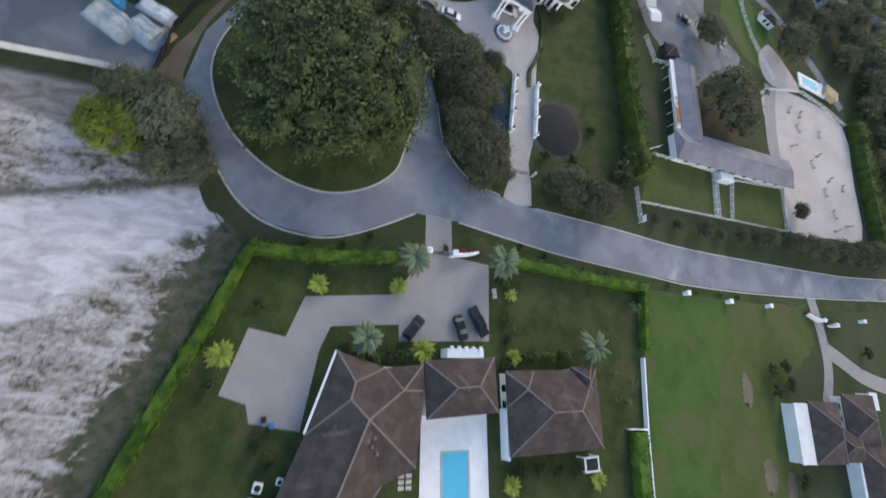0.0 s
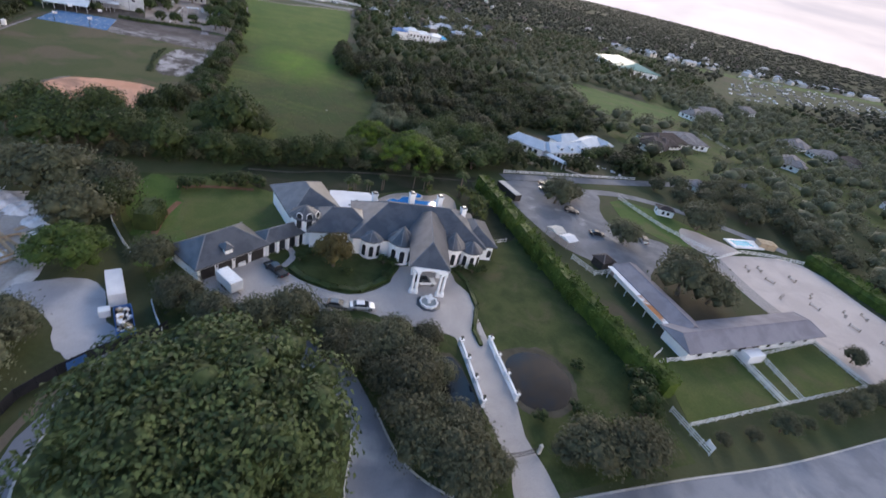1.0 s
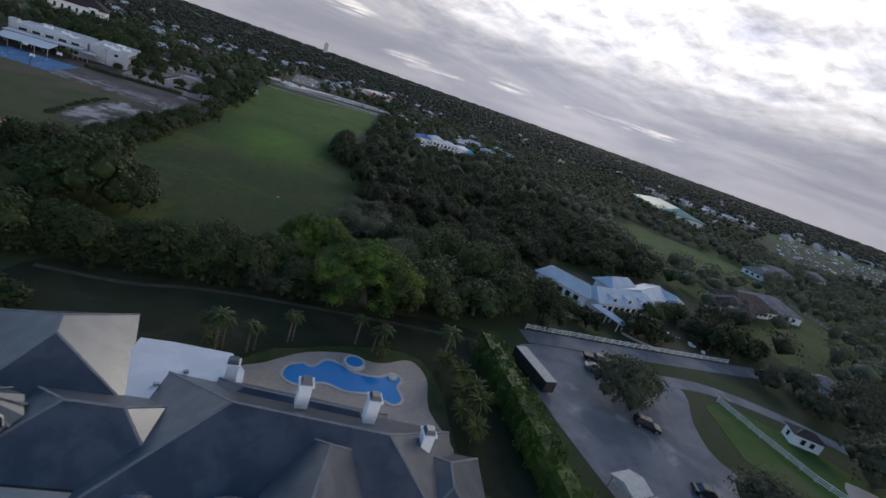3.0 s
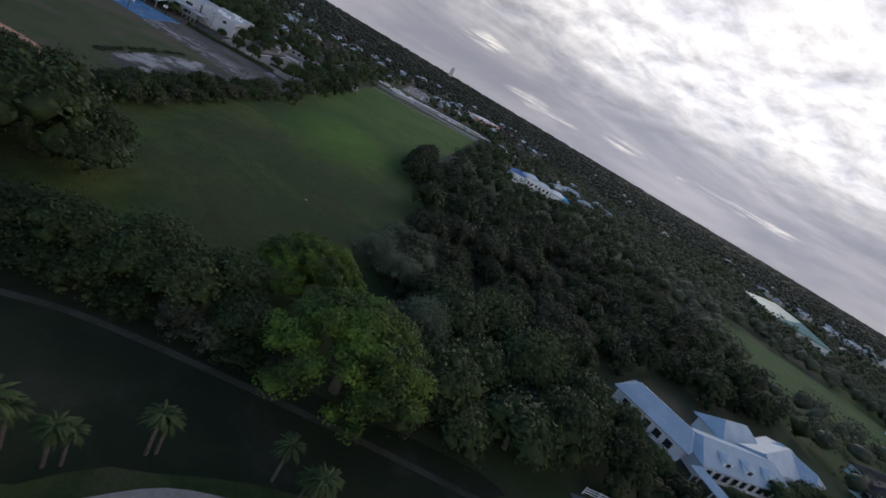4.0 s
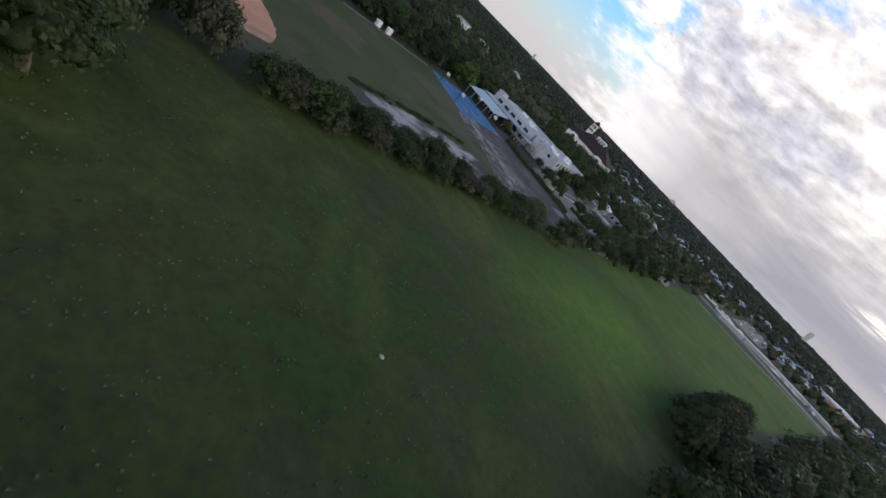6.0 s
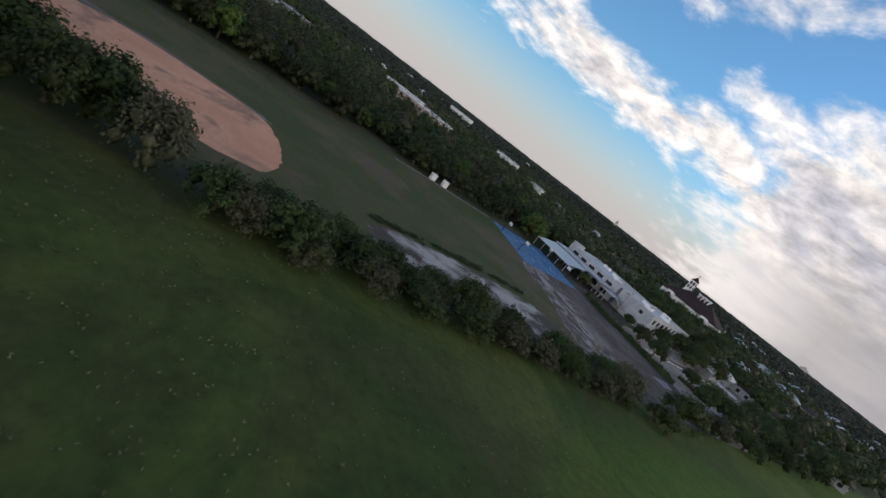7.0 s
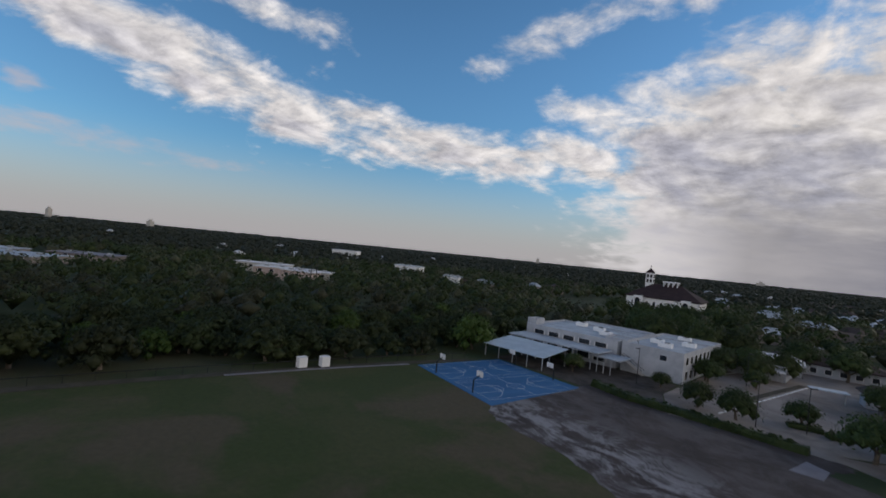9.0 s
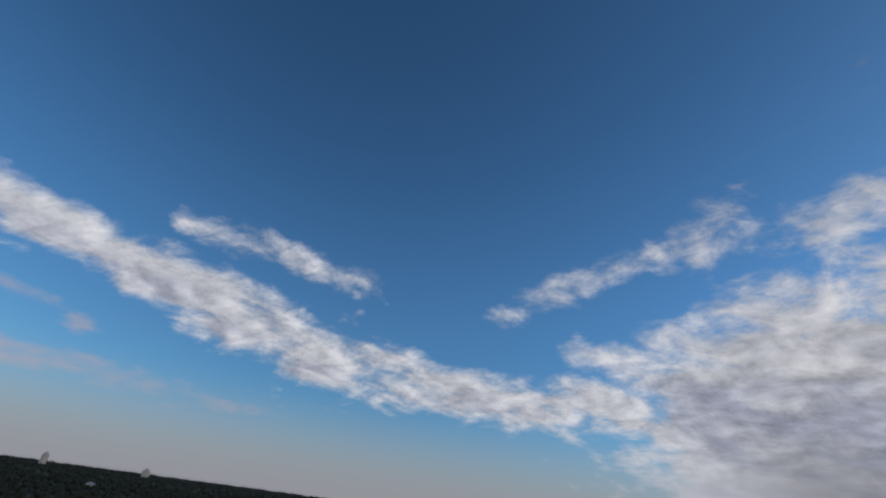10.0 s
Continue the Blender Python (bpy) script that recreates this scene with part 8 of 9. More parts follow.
for x, y, a, L, mt, lb, openbox in [(-5.9, 87.2, 103, 7.2, MEMBRANE, "pale shipping container beside the dusty lot", False), (-3.4, 78.6, 103, 6.4, BLUE_PAINT, "open blue skip filled with white debris", True)]:
    ct = thing("container", x, y, 0.05, a, lb, "container")
    h = 2.4 if not openbox else 1.8
    for s in (-1, 1):
        bm = bmesh.new()
        box(bm, 0, s * 1.18, 0, L, 0.08, h)
        side = part("side_wall", bm, mt, ct)
        for i in range(int(L / 0.5)):
            bm = bmesh.new()
            box(bm, -L / 2 + 0.3 + 0.5 * i, s * 1.245, 0.1, 0.2, 0.05, h - 0.2)
            part("rib", bm, mt, side)
        bm = bmesh.new()
        box(bm, s * (L / 2 - 0.04), 0, 0, 0.08, 2.28, h)
        part("end_wall", bm, mt, ct)
    bm = bmesh.new()
    box(bm, 0, 0, 0, L - 0.17, 2.28, 0.15)
    part("floor", bm, mt, ct)
    if openbox:
        rg = random.Random(5)
        for i in range(46):
            bm = bmesh.new()
            box(bm, rg.uniform(-L / 2 + 0.5, L / 2 - 0.5), rg.uniform(-0.85, 0.85), 1.0 + rg.uniform(0, 0.7), rg.uniform(0.3, 1.0), rg.uniform(0.2, 0.6), rg.uniform(0.15, 0.5), rg.uniform(0, 180))
            part("debris", bm, rg.choice((WHITE, MEMBRANE, BLACK_METAL, TIMBER)), ct)
        bm = bmesh.new()
        box(bm, 0, 0, 0.15, L - 0.2, 2.2, 0.9)
        part("filling", bm, BLACK_METAL, ct)
    else:
        bm = bmesh.new()
        box(bm, 0, 0, h, L, 2.44, 0.08)
        top = part("top", bm, mt, ct)
        for i in range(int(L / 0.6)):
            bm = bmesh.new()
            box(bm, -L / 2 + 0.4 + 0.6 * i, 0, h + 0.082, 0.25, 2.3, 0.04)
            part("rib", bm, mt, top)
bm = bmesh.new()
box(bm, -6.6, 81.6, 0.05, 1.6, 1.4, 1.3, 12, 0.05)
tagged(part("skip_box", bm, WHITE, None), "white box standing beside the skip", "box")

# fences of the west lots
panel_fence("screen_fence", [(-18.4, 48.6), (-17.6, 51.3), (-16.6, 58), (-13.4, 65.9), (-9.9, 69.4), (-6.7, 71.8), (-2.9, 74.1), (0.8, 75.2), (2.6, 77)], "curved black screen fence along the loop", 1.9, BLACK_MESH, 2.4)
panel_fence("white_fence", [(-18.8, 48.0), (-28, 47.9), (-39, 47.6), (-60, 49), (-88, 52)], "white panel fence with capped posts", 1.7, WHITE_WOOD, 2.4)
bm = bmesh.new()
beam(bm, (-8.9, 69.9, 1.0), (-6.9, 71.5, 1.0), 0.1, 1.3)
tagged(part("banner", bm, BLUE_PAINT, None), "blue banner hung on the screen fence", "banner")
panel_fence("white_fence", [(1.9, 76.2), (0.6, 80), (-0.3, 83.4)], "low white fence beside the lot", 1.2, WHITE_WOOD, 2.2)
panel_fence("white_fence", [(-4.6, 97), (-7.4, 103), (-10, 109.5), (-15, 128.8), (-17, 133)], "white boundary fence of the mansion garden", 1.2, WHITE_WOOD, 2.6)
gp = thing("swing_gate", -6.4, 25.6, 0, -52, "dark metal barrier gate at the sand lot", "gate")
bm = bmesh.new()
for z in (0.4, 0.8, 1.2):
    beam(bm, (-2.8, 0, z), (2.8, 0, z), 0.07, 0.07)
for x in (-2.8, -1.4, 0, 1.4, 2.8):
    beam(bm, (x, 0, 0.3), (x, 0, 1.3), 0.07, 0.07)
part("gate_leaf", bm, BLACK_METAL, gp)
for x in (-3.0, 3.0):
    bm = bmesh.new()
    cyl(bm, x, 0, 0, 0.14, 0.14, 1.6, 10)
    part("post", bm, BLACK_METAL, gp)

# tarpaulin-covered heaps
rg = random.Random(9)
for x, y, a, L, W, H, mt, lb in [(-25.4, 56.6, -33, 7.5, 4.6, 2.2, TARP, "large stack under a grey tarpaulin"), (-20.6, 56.0, -33, 6.0, 4.2, 2.0, TARP, "large stack under a grey tarpaulin"), (-19.4, 60.4, -24, 6.4, 2.6, 1.7, MEMBRANE, "long stack wrapped in white plastic"), (-26.0, 60.2, 0, 3.6, 2.0, 1.5, BLUE_TARP, "stack under a bright blue tarpaulin"), (-17.6, 56.6, -33, 2.5, 2.0, 1.0, TIMBER, "stack of pale timber pallets")]:
    tp = bmesh.new()
    bmesh.ops.create_grid(tp, x_segments=14, y_segments=9, size=1.0)
    for v in tp.verts:
        u, w = v.co.x, v.co.y
        e = max(abs(u), abs(w))
        z = H * (1.0 if e < 0.72 else max(0.0, 1 - (e - 0.72) / 0.22)) * (0.85 + 0.12 * math.sin(7 * u + x) + 0.08 * math.cos(9 * w)) + rg.uniform(-0.06, 0.06)
        k = 1.0 if e < 0.95 else 1.04
        v.co = (u * L / 2 * k, w * W / 2 * k, max(z, 0.0) if e < 0.99 else -0.03)
    ob = part("tarpaulin_cover", tp, mt, None)
    ob.matrix_basis = pose(x, y, 0.05, 0, 0, a)
    tagged(ob, lb, "heap", "tarpaulin heaps")

# timber formwork on the building plot
fw = thing("timber_formwork", -29, 100, 0.05, 0, "raw timber formwork laid out on the building plot", "formwork")
for (x0, y0), (x1, y1) in [((-38, 102.6), (-34, 109.5)), ((-34, 109.5), (-31, 111.5)), ((-36.3, 107), (-26.8, 95.4)), ((-33.4, 110.1), (-23.9, 99)), ((-31.3, 111.3), (-22.5, 101)), ((-39, 103.5), (-30, 93)), ((-42, 100), (-33, 89.5)), ((-34.1, 87.7), (-23.2, 99.5)), ((-33.2, 86.7), (-22.2, 98.5)), ((-23.2, 99.5), (-31.3, 111.3)), ((-46, 97), (-34.5, 86.9)), ((-28, 104), (-24, 106))]:
    for dz, off in ((0.0, 0.0), (0.12, 0.35)):
        bm = bmesh.new()
        beam(bm, (x0 + 29 + off, y0 - 100, 0.2 + dz), (x1 + 29 + off, y1 - 100, 0.2 + dz), 0.14, 0.3)
        part("board", bm, TIMBER, fw)

# a small white box trailer by the garage doors
tb = thing("tool_box", 13.7, 94.3, 0.06, 20, "small white metal tool box on the motor court", "tool box")
bm = bmesh.new()
box(bm, 0, 0, 0, 1.5, 0.9, 0.75, 0, 0.04)
part("body", bm, WHITE, tb)
bm = bmesh.new()
box(bm, 0, 0, 0.75, 1.56, 0.96, 0.12, 0, 0.04)
part("lid", bm, MEMBRANE, tb)

# heaps of dug sand and rubble round the plot
rh = random.Random(91)
for x, y, r, h in [(-31, 119, 4.2, 1.5), (-26, 116, 3.2, 1.1), (-22.5, 111, 2.6, 0.9), (-35, 122, 3.6, 1.2), (-20.8, 106.5, 2.0, 0.7), (-19.5, 101, 1.6, 0.5)]:
    bm = bmesh.new()
    bmesh.ops.create_grid(bm, x_segments=16, y_segments=16, size=r)
    ph = rh.uniform(0, 6)
    for v in bm.verts:
        q = v.co.length / r
        v.co.z = -0.05 + h * max(0.0, 1 - q * q) * (0.75 + 0.35 * math.sin(v.co.x * 2.1 + ph) * math.cos(v.co.y * 1.7 + ph)) + rh.uniform(-0.05, 0.05)
    ob = tagged(part("sand_mound", bm, SAND, None), "low heap of dug pale sand and rubble", "heap", "sand heaps on the plot")
    ob.location = (x, y, 0.05)
for i in range(34):
    x, y, a, ln = -30 + rh.gauss(0, 7), 106 + rh.gauss(0, 6), rh.uniform(0, 3.14), rh.uniform(1.2, 3.6)
    if x > -20 or y < 92:
        continue
    bm = bmesh.new()
    box(bm, 0, 0, 0, ln, rh.choice((0.1, 0.2, 0.9)), 0.09, 0)
    ob = tagged(part("scrap_board", bm, rh.choice((TIMBER, TIMBER, MEMBRANE)), None), "loose scrap board lying on the building plot", "board", "scrap boards on the plot")
    ob.matrix_basis = pose(x, y, 0.05, 0, 0, math.degrees(a))

# stables
bx, by = 110.0, 62.0
barn = thing("stable_barn", bx, by, 0, 0, "L-shaped white stable barn with a grey low-pitched roof", "barn")
for x, y, w, d, a in [(103.6, 72.4, 6.8, 25, -3), (118.9, 58.7, 44.4, 8.2, -1.0)]:
    walls(barn, x - bx, y - by, w - 1.2, d - 1.2, a, 3.0)
    hip(barn, x - bx, y - by, w - 1.0, d - 1.0, a, 3.05, 1.5, BARN_ROOF, BARN_ROOF, 0.9, 0.2, 0.35)
bm = bmesh.new()
box(bm, 99.3 - bx, 71.4 - by, 2.75, 2.3, 27.5, 0.12, -3)
lean = part("lean_to_roof", bm, MEMBRANE, barn, "white sheet-metal lean-to roof")
bm = bmesh.new()
box(bm, 99.2 - bx, 69.0 - by, 2.875, 2.2, 9.0, 0.02, -3)
part("rust_stain_sheet", bm, RUST, barn, "orange rusted roof sheet")
for i in range(8):
    bm = bmesh.new()
    box(bm, 97.55 + 0.2 * i - bx, 58.2 + 3.7 * i - by, 0, 0.14, 0.14, 2.75)
    part("lean_to_post", bm, WHITE_WOOD, barn)
for i in range(9):
    p = pose(118.9 - bx, 58.7 - by, 0, 0, 0, -1.0) @ Vector((-18 + 4.4 * i, -3.55, 0))
    if i in (3, 4):
        bm = bmesh.new()
        box(bm, p.x, p.y, 0, 2.2, 0.1, 2.6, -1)
        part("stall_door", bm, BLACK_METAL, barn, "dark stall doorway")
    else:
        window(barn, p.x, p.y, 1.1, 1.3, 1.1, -1.0, False)
bm = bmesh.new()
box(bm, 115 - bx, 53.3 - by, 0, 5.0, 2.4, 2.2, -2, 0.03)
part("wash_stall", bm, MEMBRANE, barn, "pale wash stall in front of the barn")
FEN = "white post-and-rail paddock fence"
rail_fence("paddock_fence", [(84.4, 41.9), (110, 41.6), (138.4, 41.2)], FEN)
rail_fence("paddock_fence", [(138.4, 41.2), (139.8, 54.6)], FEN)
rail_fence("paddock_fence", [(139.8, 54.6), (118.5, 53.6)], FEN)
rail_fence("paddock_fence", [(90.4, 56.0), (112.6, 54.8)], FEN)
rail_fence("paddock_fence", [(111.0, 41.6), (112.6, 54.8)], FEN)
rail_fence("paddock_fence", [(110.0, 41.6), (111.6, 54.8)], FEN)
rail_fence("paddock_fence", [(115.9, 41.7), (118.5, 53.6)], FEN)
rail_fence("paddock_fence", [(88.2, 56.5), (93.4, 58.6)], FEN)
rail_fence("lane_fence", [(83.3, 45.4), (83.4, 40.5), (83.5, 36.6)], "white post-and-rail fence beside the tall hedge", 1.5)
rail_fence("arena_fence", [(142, 88.6), (152, 91), (161, 92.6), (172, 89.5), (182, 85)], "white board fence round the arena", 1.3)
rail_fence("lane_fence", [(138.7, 128.1), (139.5, 118), (141, 108), (145.5, 98), (148, 94)], "white ranch fence beside the lane", 1.3)
rail_fence("lane_fence", [(100, 145.9), (130, 145.6), (161.6, 145.8)], "white roadside fence along the far lane", 1.2)
rail_fence("yard_fence", [(93.6, 92.6), (95.7, 85.1), (101.2, 85.7)], "white rail fence at the end of the yard", 1.6)
rail_fence("garden_fence", [(74, 100.6), (78, 101.2)], "short white rail fence in the garden", 1.1, 2)
# carports and sheds beside the hedge
for x, y, a, mt, lb in [(95.0, 103.6, 12, STONE, "carport with a pale weathered gable roof"), (96.2, 99.2, 12, MEMBRANE, "carport with a white gable roof")]:
    cp = thing("carport", x, y, 0.05, a, lb, "carport")
    for sx in (-1.7, 1.7):
        for sy in (-1.7, 1.7):
            bm = bmesh.new()
            box(bm, sx, sy, 0, 0.12, 0.12, 2.4)
            part("post", bm, STEEL, cp)
    mesh_object("roof", [(-2, -2.1, 2.4), (2, -2.1, 2.4), (2, 2.1, 2.4), (-2, 2.1, 2.4), (-2, 0, 3.1), (2, 0, 3.1), (-2, -2.1, 2.3), (2, -2.1, 2.3), (2, 2.1, 2.3), (-2, 2.1, 2.3)],
                [(0, 1, 5, 4), (2, 3, 4, 5), (1, 2, 5), (3, 0, 4), (0, 6, 7, 1), (2, 8, 9, 3), (6, 9, 8, 7), (1, 7, 8, 2), (3, 9, 6, 0)], mt, cp)
gz = thing("dark_shed", 101.3, 89.4, 0.05, 8, "dark-roofed stable shed with white rails", "shed")
walls(gz, 0, 0, 4.2, 3.6, 0, 2.2, DARK_WOOD)
hip(gz, 0, 0, 4.2, 3.6, 0, 2.2, 1.3, BROWN_ROOF, CAP, 0.4, 0.15)
ph = thing("pool_house", 168.5, 97.5, 0.05, -8, "small white enclosure with a bright blue pool beside the arena", "pool")
bm = bmesh.new()
box(bm, 0, 0, 0, 13, 5.5, 0.5, 0, 0.05)
part("surround", bm, WHITE, ph)
bm = bmesh.new()
box(bm, -1.0, 0, 0.5, 7.5, 3.2, 0.03)
part("water", bm, POOL_S, ph)
sh = thing("garden_shed", 176.5, 95.5, 0.05, -25, "tan flat garden shed beside the arena", "shed")
walls(sh, 0, 0, 5.5, 3.4, 0, 2.1, TIMBER)
hip(sh, 0, 0, 5.5, 3.4, 0, 2.1, 0.6, TIMBER, TIMBER, 0.25, 0.12, 1.0, "roof", False)
gh = thing("garden_house", 150.5, 117.5, 0.05, -30, "small white garden house with a dark roof", "shed")
walls(gh, 0, 0, 5.6, 3.6, 0, 2.4)
hip(gh, 0, 0, 5.6, 3.6, 0, 2.4, 0.9, BROWN_ROOF, CAP, 0.4, 0.12)
facade_windows(gh, 0, 0, 5.6, 3.6, 0, "sw", 0.7, 0.9, 1.1, 1.7)
sg = thing("estate_sign", 84.6, 37.6, 0, 80, "white board sign on posts by the lane", "sign")
for sx in (-0.7, 0.7):
    bm = bmesh.new()
    box(bm, sx, 0, 0, 0.15, 0.15, 1.6)
    part("post", bm, WHITE_WOOD, sg)
bm = bmesh.new()
box(bm, 0, 0, 0.5, 1.7, 0.08, 1.0)
part("board", bm, WHITE_WOOD, sg)


def jump_kind():
    j = thing("show_jump", 0, 0, 0, 0, "show jump of grey poles between wing stands", "jump", "show jumps in the arena")
    for s in (-1, 1):
        bm = bmesh.new()
        box(bm, s * 1.8, 0, 0, 0.1, 0.9, 0.08)
        part("stand_foot", bm, BARK, j)
        for y in (-0.3, 0.3):
            bm = bmesh.new()
            box(bm, s * 1.8, y, 0.08, 0.1, 0.1, 1.32)
            part("upright", bm, BARK, j)
        for z in (0.4, 0.8, 1.2):
            bm = bmesh.new()
            box(bm, s * 1.8, 0, z, 0.06, 0.5, 0.08)
            part("rung", bm, BARK, j)
    for z in (0.3, 0.65, 1.0):
        bm = bmesh.new()
        beam(bm, (-1.8, 0, z), (1.8, 0, z), 0.11, 0.11)
        part("pole", bm, STEEL if z > 0.5 else BARK, j)
    return Plant(j)


JUMP = jump_kind()
for x, y, a in [(153, 84, 60), (158, 83.5, 60), (166, 78, 75), (151, 71, 20), (163, 70, 30), (158.5, 66, 100), (162, 57, 95), (166, 62, 40), (172, 60, 60), (164, 50, 100), (170, 47, 10), (155.5, 78, 100), (163.5, 44.8, 20)]:
    JUMP.at(x, y, 0.72, a, z=0.06)

# north-east houses
wx, wy = 140.0, 170.0
wh = thing("white_metal_roof_house", wx, wy, 0, 0, "rambling white house with a pale metal roof and angled wings", "house")
for x, y, w, d, a, e, rise in [(125.0, 172.2, 15, 8.5, -51, 3.1, 2.2), (140.5, 168.6, 24, 9.5, 9, 3.1, 2.4), (158.5, 177.0, 21, 9, 30, 3.1, 2.2), (166.5, 179.0, 7, 11, 30, 3.1, 1.9)]:
    walls(wh, x - wx, y - wy, w, d, a, e)
    hip(wh, x - wx, y - wy, w, d, a, e, rise, METAL_ROOF, METAL_ROOF, 0.8, 0.2, 0.5)
    facade_windows(wh, x - wx, y - wy, w, d, a, "s", 0.8, 1.5, 1.5, 2.4)
hip(wh, 148 - wx, 179.5 - wy, 14, 7, 18, 3.2, 2.6, METAL_ROOF, METAL_ROOF, 0.6, 0.25, 0.8, "rear_roof", False)
walls(wh, 148 - wx, 179.5 - wy, 13, 6.4, 18, 3.1)
hip(wh, 129.4 - wx, 156.6 - wy, 3.0, 9.5, 20, 2.5, 0.7, METAL_ROOF, METAL_ROOF, 0.3, 0.15, 0.6, "porch_roof", False)
for u in (-3.8, 0.0, 3.8):
    for w in (-1.3, 1.3):
        p = pose(129.4 - wx, 156.6 - wy, 0, 0, 0, 20) @ Vector((w, u, 0))
        bm = bmesh.new()
        box(bm, p.x, p.y, 0, 0.2, 0.2, 2.5)
        part("porch_post", bm, WHITE_WOOD, wh)
for i in range(3):
    p = pose(140.5 - wx, 168.6 - wy, 0, 0, 0, 9) @ Vector((-6 + 6 * i, -2.9, 0))
    bm = bmesh.new()
    box(bm, p.x, p.y, 3.2, 2.2, 2.6, 1.5, 9)
    part("dormer", bm, WHITE, wh)
    hip(wh, p.x, p.y, 2.2, 2.6, 9, 4.7, 0.6, METAL_ROOF, METAL_ROOF, 0.25, 0.1, 1.0, "dormer_roof", False)
    q = pose(140.5 - wx, 168.6 - wy, 0, 0, 0, 9) @ Vector((-6 + 6 * i, -4.25, 0))
    window(wh, q.x, q.y, 3.5, 1.2, 0.9, 9)
# pale boulders and clutter beside the drive of the white house
rb = random.Random(77)
for i in range(22):
    bm = bmesh.new()
    bmesh.ops.create_icosphere(bm, subdivisions=2, radius=rb.uniform(0.25, 0.6))
    for v in bm.verts:
        v.co *= rb.uniform(0.85, 1.12)
    t = rb.random()
    ob = tagged(part("boulder", bm, (MEMBRANE, STONE, WHITE)[i % 3], None), "pale boulder in the garden edge beside the lane", "stone", "garden boulders")
    ob.matrix_basis = pose(150.5 + 6.5 * t + rb.gauss(0, 0.9), 158.8 - 8 * t + rb.gauss(0, 0.9), 0.1, 0, 0, rb.uniform(0, 360)) @ Matrix.Diagonal((1.2, 0.9, 0.7, 1))
strip_path("white_house_walk", [(131.5, 152.5), (134, 150), (139, 146.5)], 1.6, 0.06, STONE, "pale stone walk to the white house", "path")
rail_fence("garden_rail", [(104, 161), (112, 156.5), (120, 155)], "grey timber garden rail", 1.0, 2, 2.4, STONE)
for k, (x, y, w, d, a) in enumerate([(222, 194, 26, 14, 8), (244, 199, 20, 16, -15), (206, 186, 14, 12, 30), (318, 262, 22, 12, 20), (346, 274, 24, 14, -10), (366, 215, 22, 14, 15), (370, 195, 18, 12, -20), (421, 300, 22, 12, 5), (306, 177, 20, 13, 25), (321, 120, 22, 13, -12), (188.5, 138.5, 8, 6, 10)]):
    b = thing("brown_roof_house", x, y, 0, a, "low house with a grey-brown hipped roof among trees", "house", "houses among the trees")
    walls(b, 0, 0, w, d, 0, 3.2)
    rf = BROWN_ROOF if k in (0, 2) else PALE_ROOF
    hip(b, 0, 0, w, d, 0, 3.2, 3.6 if w > 10 else 1.6, rf, CAP)
    if w > 10:
        hip(b, -w * 0.2, -d * 0.35, w * 0.4, d * 0.7, 0, 3.2, 2.6, rf, CAP)
    facade_windows(b, 0, 0, w, d, 0, "sw", 0.9, 1.5, 1.5, 3.2)
rail_fence("garden_fence", [(283.5, 221), (278, 196.6), (274.6, 181), (269.2, 141.5)], "pale boundary fence between two gardens", 1.6, 3, 3.0, STONE, 0.22)
bh = thing("blue_clad_house", 148, 397, 0, 9, "long house under bright blue and white roofs", "house")
for x, w, d, h, mt in [(-16.5, 9, 10, 5.6, BLUE_PAINT), (-7, 10, 9, 7.0, METAL_ROOF), (3.5, 11, 9, 5.6, METAL_ROOF), (14.5, 11, 10, 5.2, METAL_ROOF), (20, 5, 14, 4.6, BLUE_TARP)]:
    walls(bh, x, 0, w, d, 0, h)
    hip(bh, x, 0, w, d, 0, h, 1.8, mt, mt, 0.5, 0.2, 0.7, "roof", False)
facade_windows(bh, 0, 0, 40, 9.05, 0, "s", 3.0, 1.5, 1.6, 3.0)
gr = thing("green_roof_hall", 392, 430, 0, 75, "wide hall with a pale green roof", "hall")
walls(gr, 0, 0, 66, 42, 0, 6.5)
hip(gr, 0, 0, 66, 42, 0, 6.5, 5.0, GREEN_ROOF, GREEN_ROOF, 2.0, 0.5, 0.6, "roof", False)
facade_windows(gr, 0, 0, 66, 42, 0, "nw", 1.0, 3.0, 3.0, 7.0)

# rows of parked cars on the far lot
rc = np.random.default_rng(12)
CAR_SHELL = np.array([(-2.2, -0.9, 0.3), (2.2, -0.9, 0.3), (2.2, 0.9, 0.3), (-2.2, 0.9, 0.3), (-2.2, -0.9, 0.9), (2.2, -0.9, 0.85), (2.2, 0.9, 0.85), (-2.2, 0.9, 0.9), (-1.5, -0.75, 1.45), (0.8, -0.75, 1.45), (0.8, 0.75, 1.45), (-1.5, 0.75, 1.45)])
CAR_FACES = [(0, 1, 5, 4), (1, 2, 6, 5), (2, 3, 7, 6), (3, 0, 4, 7), (4, 5, 9, 8), (5, 6, 10, 9), (6, 7, 11, 10), (7, 4, 8, 11), (8, 9, 10, 11)]
cv, cf = [], []
for row in range(16):
    for i in range(60):
        x, y = 520 + 8.4 * i, 372 + 12 * row + 0.14 * 8.4 * i
        if rc.uniform() < 0.30 and inside([(452, 334), (500, 339), (640, 384), (1000, 444), (1090, 528), (760, 580), (560, 432), (484, 386)], x, y):
            cf += [tuple(q + len(cv) for q in f) for f in CAR_FACES]
            cv += [(x + p[1] * 1.1, y + p[0], p[2] - 0.25) for p in CAR_SHELL]
tagged(mesh_object("parked_cars", np.array(cv), cf, CAR_MIX, None), "rows of parked cars on the far lot", "cars", "", "stuff")

